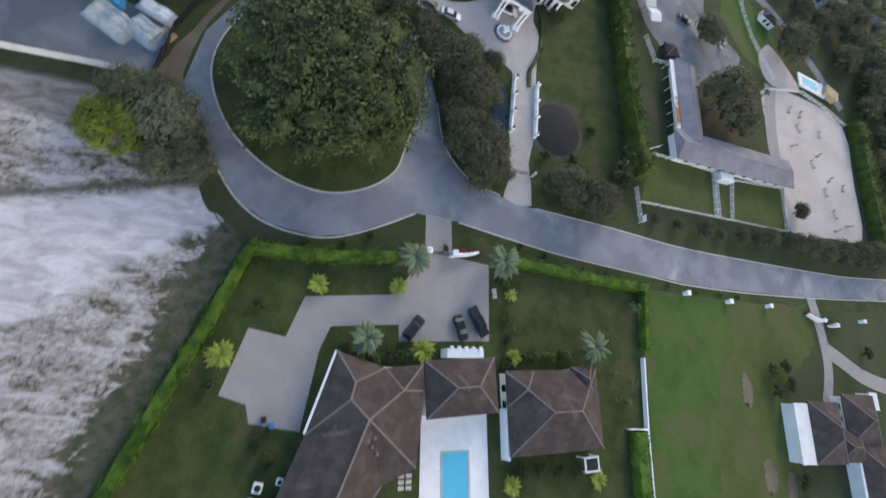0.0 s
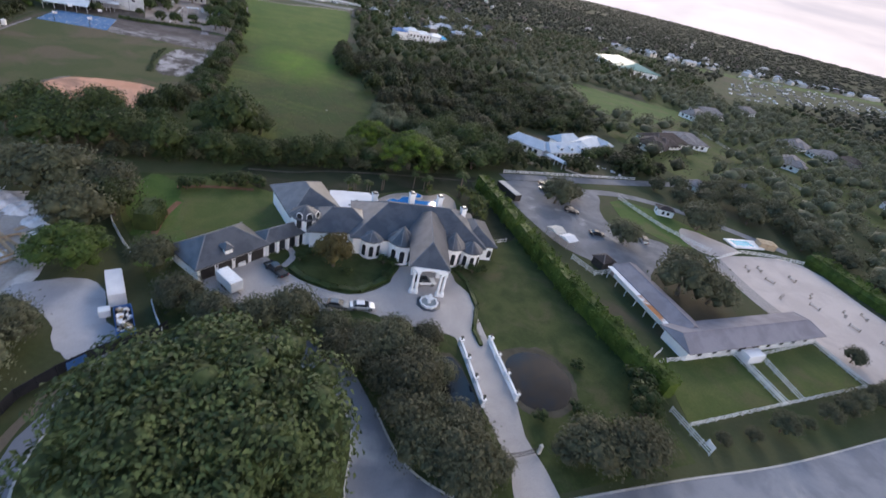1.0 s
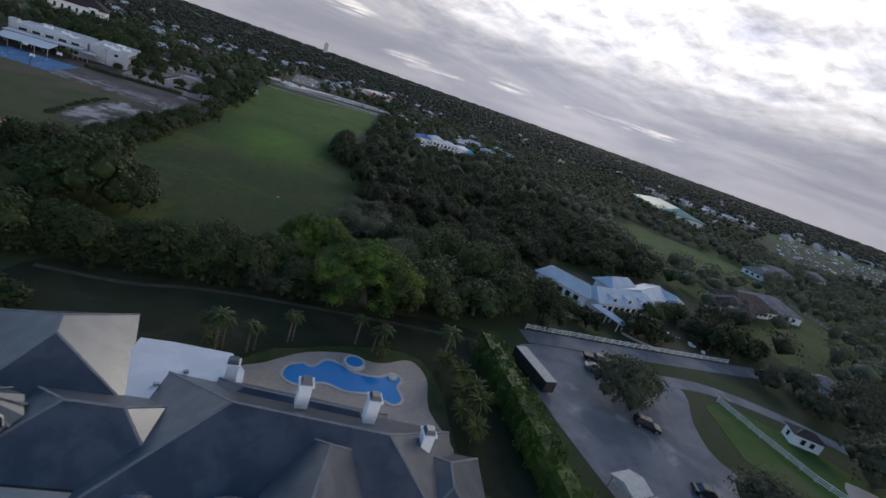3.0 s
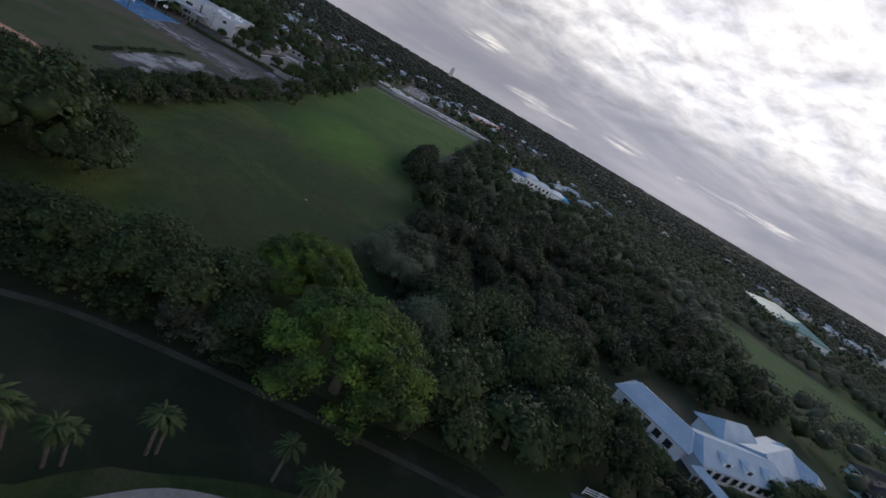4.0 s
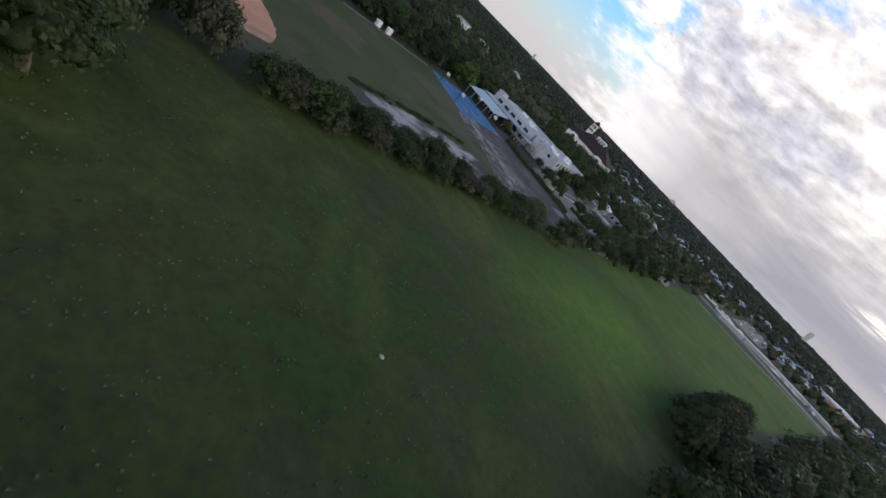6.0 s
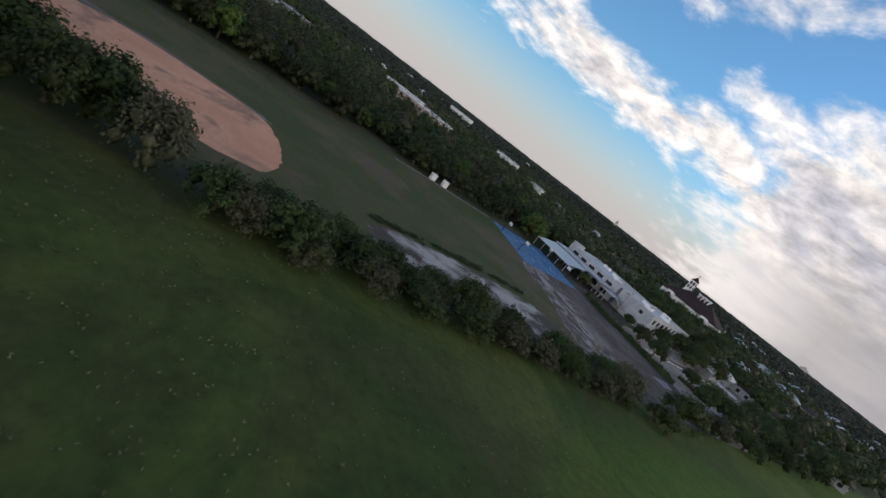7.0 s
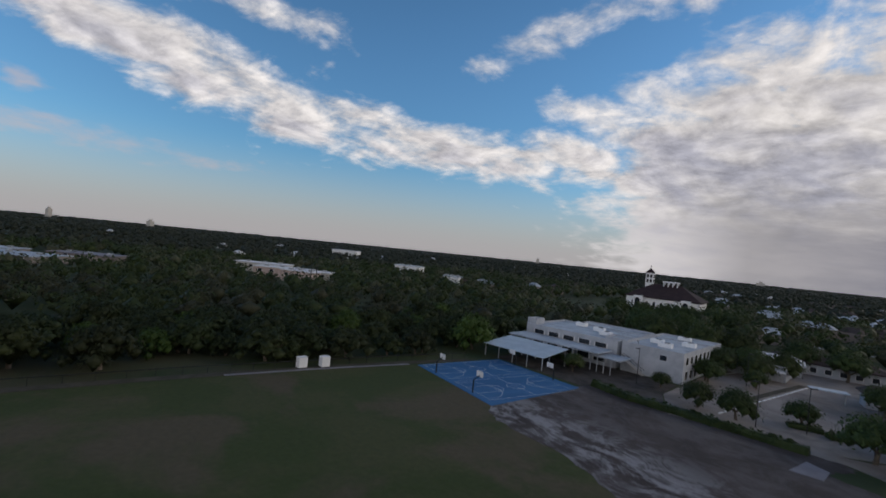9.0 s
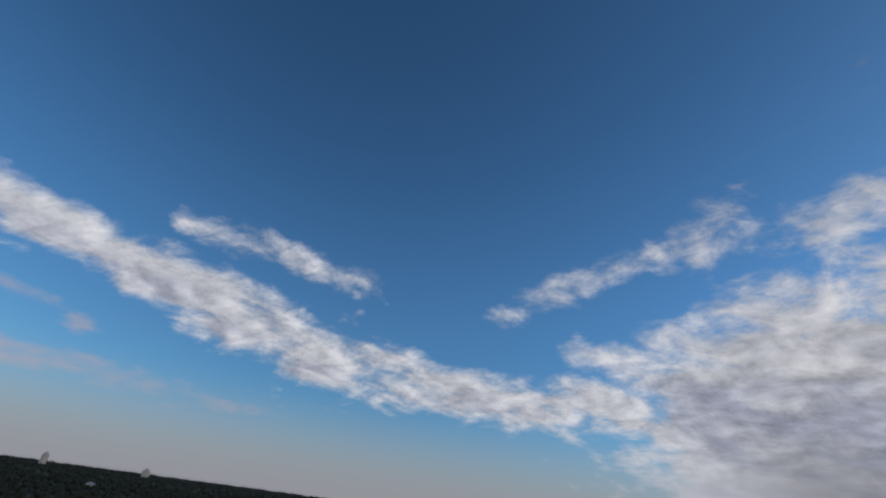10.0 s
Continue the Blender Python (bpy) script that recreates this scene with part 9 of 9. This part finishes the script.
# school
sx0, sy0 = -55.0, 340.0
sc = thing("school_building", sx0, sy0, 0, 0, "white flat-roofed two-storey school building", "school")


def flat_block(parent, x, y, w, d, a, h, name="block", wall=None, roof=None, parapet=0.5):
    walls(parent, x, y, w, d, a, h, wall or WHITE, name)
    bm = bmesh.new()
    box(bm, x, y, h, w - 0.5, d - 0.5, 0.08, a)
    part("roof_deck", bm, roof or MEMBRANE, parent)
    bm = bmesh.new()
    m = pose(x, y, 0, 0, 0, a)
    for u, v, lx, ly in ((0, d / 2 - 0.13, w, 0.26), (0, -d / 2 + 0.13, w, 0.26), (w / 2 - 0.13, 0, 0.26, d - 0.52), (-w / 2 + 0.13, 0, 0.26, d - 0.52)):
        p = m @ Vector((u, v, 0))
        box(bm, p.x, p.y, h, lx, ly, parapet, a)
    part("parapet", bm, wall or WHITE, parent)


for x, y, w, d, a, h in [(-62, 342, 27, 22, 7, 6.5), (-74.5, 334, 3.0, 4.5, 7, 7.8), (-40.5, 345.6, 14.5, 23, 7, 6.7), (-49.6, 338.5, 6, 6, 7, 6.9), (-44, 364, 16, 12, 7, 6.2), (-29, 374, 16, 12, 7, 3.6), (-66, 362, 22, 14, 7, 5.5)]:
    flat_block(sc, x - sx0, y - sy0, w, d, a, h, wall=SCHOOL_WALL, roof=SCHOOL_ROOF)
facade_windows(sc, -62 - sx0, 342 - sy0, 27, 22, 7, "s", 4.6, 3.2, 1.2, 4.6)
facade_windows(sc, -62 - sx0, 342 - sy0, 27, 22, 7, "s", 1.0, 3.4, 2.0, 4.6)
facade_windows(sc, -40.5 - sx0, 345.6 - sy0, 14.5, 23, 7, "e", 4.3, 1.7, 1.7, 3.6)
facade_windows(sc, -40.5 - sx0, 345.6 - sy0, 14.5, 23, 7, "e", 0.8, 1.7, 2.0, 3.6)
window(sc, -50 - sx0, 335.4 - sy0, 4.4, 1.8, 1.4, 7)
window(sc, -36.4 - sx0, 334.6 - sy0, 4.6, 1.6, 1.2, 7)
# outer stair up to the gallery door
bm = bmesh.new()
for i in range(14):
    box(bm, -45.8 + 0.42 * i - sx0, 332.6 + 0.05 * i - sy0, 3.2 - 0.24 * i, 0.42, 1.5, 0.24, 7)
part("outer_stair", bm, KERB, sc, "grey concrete outer stair")
bm = bmesh.new()
for y in (331.9, 333.3):
    beam(bm, (-45.8 - sx0, y - sy0, 4.4), (-40.3 - sx0, y + 0.7 - sy0, 1.2), 0.08, 0.08)
part("stair_rail", bm, BLACK_METAL, sc)
for x, y, z in [(-60, 345, 6.6), (-55, 340, 6.6), (-43, 345, 6.8), (-37, 350, 6.8), (-39, 341, 6.8), (-68, 348, 6.6), (-42, 359, 6.8)]:
    bm = bmesh.new()
    box(bm, x - sx0, y - sy0, z, 3.2, 1.9, 1.1, 7, 0.06)
    un = part("rooftop_unit", bm, WHITE, sc)
    bm = bmesh.new()
    box(bm, x - sx0 + 0.4, y - sy0, z + 1.1, 1.2, 1.1, 0.1, 7)
    part("fan_grille", bm, BLACK_METAL, un)
# walkway roofs in front of the school
for x, y, w, d, h in [(-60, 325.5, 26, 8, 4.4), (-46, 327.5, 8, 7, 3.6)]:
    bm = bmesh.new()
    box(bm, x - sx0, y - sy0, h, w, d, 0.3, 7)
    rf = part("walkway_roof", bm, SCHOOL_ROOF, sc, "white flat walkway roof")
    for i in range(4):
        for j in (-1,):
            p = pose(x - sx0, y - sy0, 0, 0, 0, 7) @ Vector((-w / 2 + 0.6 + (w - 1.2) * i / 4, j * (d / 2 - 0.4), 0))
            bm = bmesh.new()
            box(bm, p.x, p.y, 0, 0.18, 0.18, h)
            part("walkway_post", bm, SCHOOL_WALL, sc)
cn = thing("court_canopy", -61.6, 314.8, 0, 5, "pale blue sheet-metal canopy beside the ball court", "canopy")
mesh_object("roof", [(-9, -6, 3.0), (9, -6, 3.0), (9, 5, 4.2), (-9, 5, 4.2), (-9, -6, 3.14), (9, -6, 3.14), (9, 5, 4.34), (-9, 5, 4.34)], [(3, 2, 1, 0), (4, 5, 6, 7), (0, 1, 5, 4), (1, 2, 6, 5), (2, 3, 7, 6), (3, 0, 4, 7)], METAL_ROOF, cn)
for i in range(18):
    bm = bmesh.new()
    beam(bm, (-8.5 + i, -6, 3.17), (-8.5 + i, 5, 4.37), 0.06, 0.06)
    part("roof_seam", bm, METAL_ROOF, cn)
for i in range(5):
    for y, h in ((-5.5, 3.0), (4.5, 4.1)):
        bm = bmesh.new()
        box(bm, -8.5 + 4.25 * i, y, 0, 0.22, 0.22, h)
        part("post", bm, STEEL, cn)


def hoop_kind():
    h = thing("basketball_hoop", 0, 0, 0, 0, "basketball hoop on a dark bent post", "hoop", "hoops on the ball court")
    bm = bmesh.new()
    beam(bm, (0, 0, 0), (0, 0, 2.6), 0.18, 0.18)
    beam(bm, (0, 0, 2.5), (0, 1.3, 3.2), 0.14, 0.14)
    part("post", bm, BLACK_METAL, h)
    bm = bmesh.new()
    box(bm, 0, 1.35, 2.9, 1.8, 0.06, 1.05)
    part("backboard", bm, WHITE_WOOD, h)
    vs, fs = [], []
    for i in range(12):
        a = i * math.pi / 6
        for r, z in ((0.23, 3.05), (0.26, 3.05), (0.26, 3.09), (0.23, 3.09)):
            vs.append((r * math.cos(a), 1.66 + r * math.sin(a), z))
    for i in range(12):
        j = (i + 1) % 12
        fs += [(4 * i + k, 4 * j + k, 4 * j + (k + 1) % 4, 4 * i + (k + 1) % 4) for k in range(4)]
    mesh_object("rim", vs, fs, RUST, h)
    return Plant(h)


HOOP = hoop_kind()
for x, y, a in [(-59.6, 284.2, 0), (-46.4, 282.2, 0), (-58.2, 307.2, 180), (-46.2, 305.8, 180)]:
    HOOP.at(x, y, 1, a - 4)
for x0, y0 in [(-59.2, 295.8), (-46.3, 293.9)]:
    m = pose(x0, y0, 0.084, 0, 0, -7)
    vs, fs = [], []

    def line(pts, w=0.09):
        for (ax, ay), (bx2, by2) in zip(pts, pts[1:]):
            d = Vector((bx2 - ax, by2 - ay)).normalized()
            n2 = Vector((-d.y, d.x)) * w / 2
            b = len(vs)
            for p in ((ax - n2.x, ay - n2.y), (bx2 - n2.x, by2 - n2.y), (bx2 + n2.x, by2 + n2.y), (ax + n2.x, ay + n2.y)):
                vs.append(m @ Vector((p[0], p[1], 0)))
            fs.append((b, b + 1, b + 2, b + 3))

    line([(-5.6, -10.8), (5.6, -10.8), (5.6, 10.8), (-5.6, 10.8), (-5.6, -10.8)])
    line([(-5.6, 0), (5.6, 0)])
    line([(1.8 * math.cos(t), 1.8 * math.sin(t)) for t in np.linspace(0, 2 * math.pi, 25)])
    for s in (-1, 1):
        line([(-1.8, s * 10.8), (-1.8, s * 5.4), (1.8, s * 5.4), (1.8, s * 10.8)])
        line([(1.8 * math.cos(t), s * (5.4 - 1.8 * math.sin(t))) for t in np.linspace(0, math.pi, 13)])
        line([(4.8 * math.cos(t), s * (9.6 - 4.8 * math.sin(t))) for t in np.linspace(-0.2, math.pi + 0.2, 21)])
    tagged(mesh_object("court_lines", vs, fs, LINE), "white painted ball court markings", "markings", "", "structure")
for i, (x, y) in enumerate([(-72.2, 260.4), (-71.4, 264.8)]):
    pt = thing("portable_toilet", x, y, 0.03, 94, "white portable cabin at the edge of the woods", "cabin", "portable cabins")
    pt.scale = (0.6, 0.68, 0.66)
    bm = bmesh.new()
    box(bm, 0, 0, 0.1, 3.0, 2.0, 2.9, 0, 0.05)
    part("body", bm, WHITE, pt)
    for j in range(3):
        bm = bmesh.new()
        box(bm, -0.95 + 0.95 * j, 1.02, 0.25, 0.7, 0.05, 2.3)
        part("door", bm, STEEL, pt)
    bm = bmesh.new()
    box(bm, 0, 0, 3.0, 3.15, 2.15, 0.12, 0, 0.03)
    part("roof", bm, WHITE, pt)
rail_fence("field_fence", [(-75.6, 150), (-75.2, 200), (-74, 240), (-70.6, 282), (-68, 300)], "dark wire-and-post fence along the woods", 1.4, 1, 4.0, BLACK_METAL, 0.08)
# church
ch = thing("church", -134, 548, 0, 14, "white church under a broad maroon roof with a bell tower", "church")
ch.scale = (1.02, 1.02, 1.02)
walls(ch, 0, 0, 44, 32, 0, 8.0)
hip(ch, 0, 0, 44, 32, 0, 8.0, 9.0, CHURCH_ROOF, CHURCH_ROOF, 1.2, 0.4, 0.85, "roof", False)
facade_windows(ch, 0, 0, 44, 32, 0, "s", 2.0, 1.6, 2.6, 4.4, True)
for x, w in ((-14, 5.5), (14.5, 5.5)):
    bm = bmesh.new()
    box(bm, x, -17.5, 0, w, 4, 8.5)
    part("porch", bm, WHITE, ch)
    window(ch, x, -19.6, 1.2, 3.2, 4.6, 0, True)
bm = bmesh.new()
box(bm, -12, 2, 0, 4.8, 4.8, 24.0)
tw = part("bell_tower", bm, WHITE, ch)
for z in (17.4, 20.6):
    for a in range(4):
        p = pose(-12, 2, 0, 0, 0, 90 * a) @ Vector((0, -2.45, 0))
        for dx in (-1.05, 1.05):
            q = pose(-12, 2, 0, 0, 0, 90 * a) @ Vector((dx, -2.45, 0))
            bm = bmesh.new()
            box(bm, q.x, q.y, z, 1.3, 0.14, 2.2, 90 * a)
            part("louvre", bm, BLACK_METAL, tw)
bm = bmesh.new()
box(bm, -12, 2, 24.0, 5.6, 5.6, 3.2, 0, 0, 0.08)
part("spire", bm, CHURCH_ROOF, tw)
bm = bmesh.new()
beam(bm, (-12, 2, 27.0), (-12, 2, 29.5), 0.2, 0.2)
beam(bm, (-12.6, 2, 28.6), (-11.4, 2, 28.6), 0.2, 0.2)
part("cross", bm, BLACK_METAL, tw)
for dx in (-4.2, -1.4, 1.4, 4.2):
    for dy in (-2, 2):
        bm = bmesh.new()
        box(bm, 2 + dx, dy, 15, 0.7, 0.7, 3.4)
        part("lantern_post", bm, WHITE, ch)
bm = bmesh.new()
box(bm, 2, 0, 18.4, 10, 5.2, 0.9)
part("lantern_top", bm, WHITE, ch)
# low buildings by the parking lot
for x, y, w, d, a, rf in [(-18, 400, 26, 12, 14, CHURCH_ROOF), (-28, 386, 14, 8, 14, MEMBRANE), (2, 366, 14, 5, 20, BROWN_ROOF), (12, 395, 18, 12, 10, BROWN_ROOF)]:
    lb = thing("low_building", x, y, 0, a, "low pale building beside the parking lot", "building", "low buildings by the lot")
    walls(lb, 0, 0, w, d, 0, 3.4, SCHOOL_WALL)
    hip(lb, 0, 0, w, d, 0, 3.4, 1.6, rf, rf, 0.8, 0.2, 0.6, "roof", False)
    facade_windows(lb, 0, 0, w, d, 0, "s", 0.9, 1.6, 1.4, 3.4)
for x, y, w, d, mt in [(-24.5, 366, 9, 3.2, MEMBRANE), (-9.5, 357, 7, 3, METAL_ROOF)]:
    cp = thing("shade_canopy", x, y, 0, 24, "pale flat shade canopy on posts in the lot", "canopy")
    bm = bmesh.new()
    box(bm, 0, 0, 2.7, w, d, 0.2)
    part("roof", bm, mt, cp)
    for u in (-w / 2 + 0.4, w / 2 - 0.4):
        bm = bmesh.new()
        box(bm, u, 0, 0, 0.2, 0.2, 2.7)
        part("post", bm, STEEL, cp)


def lamp_kind(h):
    l = thing("lamp_post", 0, 0, 0, 0, "tall dark lamp post with a flat head", "lamp post", "lamp posts")
    bm = bmesh.new()
    cyl(bm, 0, 0, 0, 0.09, 0.05, h, 8)
    part("pole", bm, BLACK_METAL, l)
    bm = bmesh.new()
    box(bm, 0, 0.5, h - 0.1, 0.35, 1.1, 0.16)
    part("head", bm, BLACK_METAL, l)
    return Plant(l)


POLE = lamp_kind(8.0)
for x, y in [(-5.9, 323.4), (-37, 324), (-42.8, 334.5), (-12, 318), (3, 322), (-24, 352)]:
    POLE.at(x, y, 1, rt.uniform(0, 360))
for x, y, s in [(-160, 300, 2.2), (-168, 306, 2.2), (-210, 380, 2.4), (60, 515, 1.8), (140, 520, 1.8), (30, 498, 1.8)]:
    POLE.at(x, y, s, rt.uniform(0, 360), label="tall floodlight mast standing above the far trees")
# wheel stops in two rows on the lot
stop = None
for x0, y0, x1, y1, n in [(-18.4, 320.4, -15.8, 368, 19), (-32.6, 353, -30.4, 376, 10)]:
    turn = math.degrees(math.atan2(y1 - y0, x1 - x0))
    for i in range(n):
        m = pose(x0 + (x1 - x0) * i / (n - 1), y0 + (y1 - y0) * i / (n - 1), 0.05, 0, 0, turn)
        if stop is None:
            ws = bmesh.new()
            box(ws, 0, 0, 0, 1.8, 0.3, 0.18, 0, 0.03)
            stop = part("wheel_stop", ws, WHITE, None)
            stop.matrix_basis = m
            tagged(stop, "white concrete wheel stop on the lot", "wheel stop", "wheel stops")
        else:
            tagged(share("wheel_stop", stop.data, None, m), "white concrete wheel stop on the lot", "wheel stop", "wheel stops")
strip_path("planting_strip", [(-19.4, 338), (-18.4, 354), (-17.2, 371)], 1.6, 0.07, DARK_EARTH, "dark planting strip beside the wheel stops", "ground")
sheet("concrete_slab", [(-3, 301.2), (0.7, 301.7), (0.5, 306.2), (-2.5, 307.8)], 0.1, BARN_ROOF, "pale concrete slab in the dirt yard", "slab")
hedge("clipped_shrubs", [(-9.2, 325.4), (-4.6, 327.6)], 2.2, 0.9, 31, "low dark shrub bed under a lot tree", 18, 0.22, LEAF)
hedge("clipped_shrubs", [(-3.4, 325), (0.4, 328)], 1.8, 0.9, 32, "low dark shrub bed in the lot", 18, 0.22, LEAF)

# low white sheds, a car lot and a brick hall beyond the north end of the pasture
strip_path("field_track", [(20, 461), (40, 463), (58, 467.5), (82, 483.5), (112, 494)], 2.6, 0.07, TAN_LOT, "pale dusty track along the end of the pasture", "track")
for x, y, L, a in [(43, 498, 24, 48), (63, 518, 26, 38), (88, 531, 26, 22), (110, 538, 16, 12)]:
    sd = thing("white_shed", x, y, 0, a, "long low white shed beside the far lot", "shed", "far white sheds")
    walls(sd, 0, 0, L, 4.6, 0, 2.3, SCHOOL_WALL)
    bm = bmesh.new()
    box(bm, 0, 0, 2.3, L + 0.6, 5.4, 0.22, 0, 0.04)
    part("roof", bm, MEMBRANE, sd)
    for i in range(int(L / 5)):
        bm = bmesh.new()
        box(bm, -L / 2 + 2.5 + 5 * i, -2.33, 0.1, 3.2, 0.1, 1.9)
        part("door", bm, STEEL, sd)
sheet("car_lot", [(36, 572), (62, 576), (68, 690), (38, 690)], 0.05, TAN_LOT, "pale far lot with parked cars", "parking lot")
vs, fs = [], []
rl = random.Random(63)
for i in range(6):
    for j in range(5):
        if rl.random() < 0.6:
            b = len(vs)
            fs += [tuple(q + b for q in f) for f in CAR_FACES]
            vs += [(41 + 5 * j + p[1] + rl.uniform(-0.3, 0.3), 584 + 18 * i + p[0], p[2] - 0.25) for p in CAR_SHELL]
tagged(mesh_object("parked_cars", np.array(vs), fs, CAR_MIX, None), "dark and white cars parked on the far lot", "cars", "", "stuff")
bh = thing("brick_hall", 140, 728, 0, 64, "long brick hall with a white roof among far trees", "hall")
walls(bh, 0, 0, 84, 22, 0, 6.4, CLAY)
bm = bmesh.new()
box(bm, 0, 0, 6.4, 62, 22.6, 0.7, 0, 0.1)
part("roof", bm, MEMBRANE, bh)
facade_windows(bh, 0, 0, 84, 22, 0, "s", 2.0, 2.4, 2.0, 8.0)

# far buildings west, beyond the woods
for x, y, w, d, a, h, wl, rf in [(-300, 205, 44, 24, 50, 3.4, TAN_LOT, SCHOOL_ROOF), (-322, 238, 34, 20, 50, 3.6, TAN_LOT, BARN_ROOF), (-335, 196, 30, 14, 50, 3.8, TAN_LOT, SCHOOL_ROOF), (-300, 330, 34, 14, 50, 5.6, STONE, MEMBRANE), (-268, 330, 30, 14, 50, 5.4, PINK, MEMBRANE), (-250, 342, 22, 12, 50, 5.4, STONE, MEMBRANE), (-330, 470, 24, 12, 30, 9, WHITE, METAL_ROOF), (-620, 560, 40, 16, 30, 12, WHITE, METAL_ROOF), (-240, 330, 20, 10, 30, 6, PINK, MEMBRANE), (-236, 440, 12, 9, 30, 8, WHITE, METAL_ROOF)]:
    fb = thing("far_hall", x, y, 0, a, "far pale flat-roofed hall beyond the woods", "hall", "far halls")
    walls(fb, 0, 0, w, d, 0, h, wl)
    bm = bmesh.new()
    box(bm, 0, 0, h, w + 1, d + 1, 0.5)
    rf_ob = part("roof", bm, rf, fb)
    for i in range(3):
        bm = bmesh.new()
        box(bm, -w * 0.3 + w * 0.3 * i, d * 0.1 * (i - 1), h + 0.5, 2.4, 1.8, 0.9, 0, 0.05)
        part("roof_unit", bm, STEEL, rf_ob)
    for i in range(int(w / 7)):
        window(fb, -w / 2 + 4 + 7 * i, -d / 2 - 0.05, h * 0.55, 2.4, 1.5, 0)
for x, y, w, h in [(-2600, 196, 30, 40), (-2540, 560, 36, 30), (-900, 3400, 44, 22), (140, 3300, 22, 58), (-1900, 2600, 16, 34)]:
    tb = thing("far_tower_block", x, y, 0, 20, "distant tower block on the horizon", "building", "distant tower blocks")
    walls(tb, 0, 0, w, w * 0.5, 0, h, STONE)
    bm = bmesh.new()
    box(bm, 0, 0, h, w * 0.4, w * 0.3, 8)
    part("plant_room", bm, STONE, tb)


# far town: small roofs strewn among the trees
def town(name, count, seed, wall, roof, label, area):
    rg2 = random.Random(seed)
    vs, fs = [], []
    made = 0
    while made < count:
        x, y = area(rg2)
        if open_ground(x, y):
            continue
        made += 1
        w, d, a, e = rg2.uniform(9, 19), rg2.uniform(8, 11), rg2.uniform(0, 180), rg2.uniform(3.6, 5.4)
        m = pose(x, y, 0, 0, 0, a)
        b = len(vs)
        for z in (0, e):
            vs += [m @ Vector((sx * w / 2, sy * d / 2, z)) for sx, sy in ((-1, -1), (1, -1), (1, 1), (-1, 1))]
        vs += [m @ Vector((-w * 0.25, 0, e + 2.6)), m @ Vector((w * 0.25, 0, e + 2.6))]
        fs += [(b, b + 1, b + 5, b + 4), (b + 1, b + 2, b + 6, b + 5), (b + 2, b + 3, b + 7, b + 6), (b + 3, b, b + 4, b + 7), (b + 4, b + 5, b + 9, b + 8), (b + 5, b + 6, b + 9), (b + 6, b + 7, b + 8, b + 9), (b + 7, b + 4, b + 8)]
    ob = mesh_object(name, vs, fs, wall)
    ob.data.materials.append(roof)
    ob.data.polygons.foreach_set("material_index", [0 if i % 8 < 4 else 1 for i in range(len(fs))])
    return tagged(ob, label, "houses", "", "stuff")


north_east = lambda g: (g.uniform(340, 1300), g.uniform(150, 1300))
north = lambda g: (g.uniform(-250, 300), g.uniform(440, 1000))
west = lambda g: (g.uniform(-900, -180), g.uniform(250, 1100))
town("far_houses", 34, 1, STONE, STONE, "far pale houses among trees", north_east)
town("far_houses", 70, 2, TAN_LOT, BROWN_ROOF, "far brown-roofed houses among trees", north_east)
town("far_houses", 44, 3, TAN_LOT, SCHOOL_ROOF, "far grey-roofed houses among trees", north)
town("far_houses", 50, 4, TAN_LOT, BROWN_ROOF, "far brown-roofed houses among trees", north)
town("far_houses", 24, 7, TAN_LOT, SCHOOL_ROOF, "far grey-roofed houses beyond the pasture", lambda g: (g.uniform(-170, 190), g.uniform(440, 760)))
town("far_houses", 16, 5, STONE, MEMBRANE, "far white-roofed houses among trees", west)
town("far_sheds", 45, 6, STONE, SCHOOL_ROOF, "far grey sheds along the road", lambda g: (g.uniform(520, 1250), g.uniform(560, 640)))
# cars on the far lot
vs, fs = [], []
rg = random.Random(31)
for i in range(150):
    t = rg.random()
    x, y = 20 + 240 * t + rg.uniform(-4, 4), 512 + 52 * t + rg.choice((0, 9, 16)) + rg.uniform(-1, 1)
    m = pose(x, y, 0, 0, 0, 12 + rg.uniform(-4, 4) + 90 * (rg.random() < 0.5))
    b = len(vs)
    for (hx2, z) in ((2.3, 0.3), (2.3, 0.95), (1.2, 1.5)):
        vs += [m @ Vector((sx * hx2, sy * 0.9, z)) for sx, sy in ((-1, -1), (1, -1), (1, 1), (-1, 1))]
    for k in (0, 4):
        fs += [(b + k + i2, b + k + (i2 + 1) % 4, b + k + 4 + (i2 + 1) % 4, b + k + 4 + i2) for i2 in range(4)]
    fs.append((b + 8, b + 9, b + 10, b + 11))
tagged(mesh_object("far_cars", vs, fs, PAINT_WHITE), "rows of far parked white cars", "cars", "", "stuff")
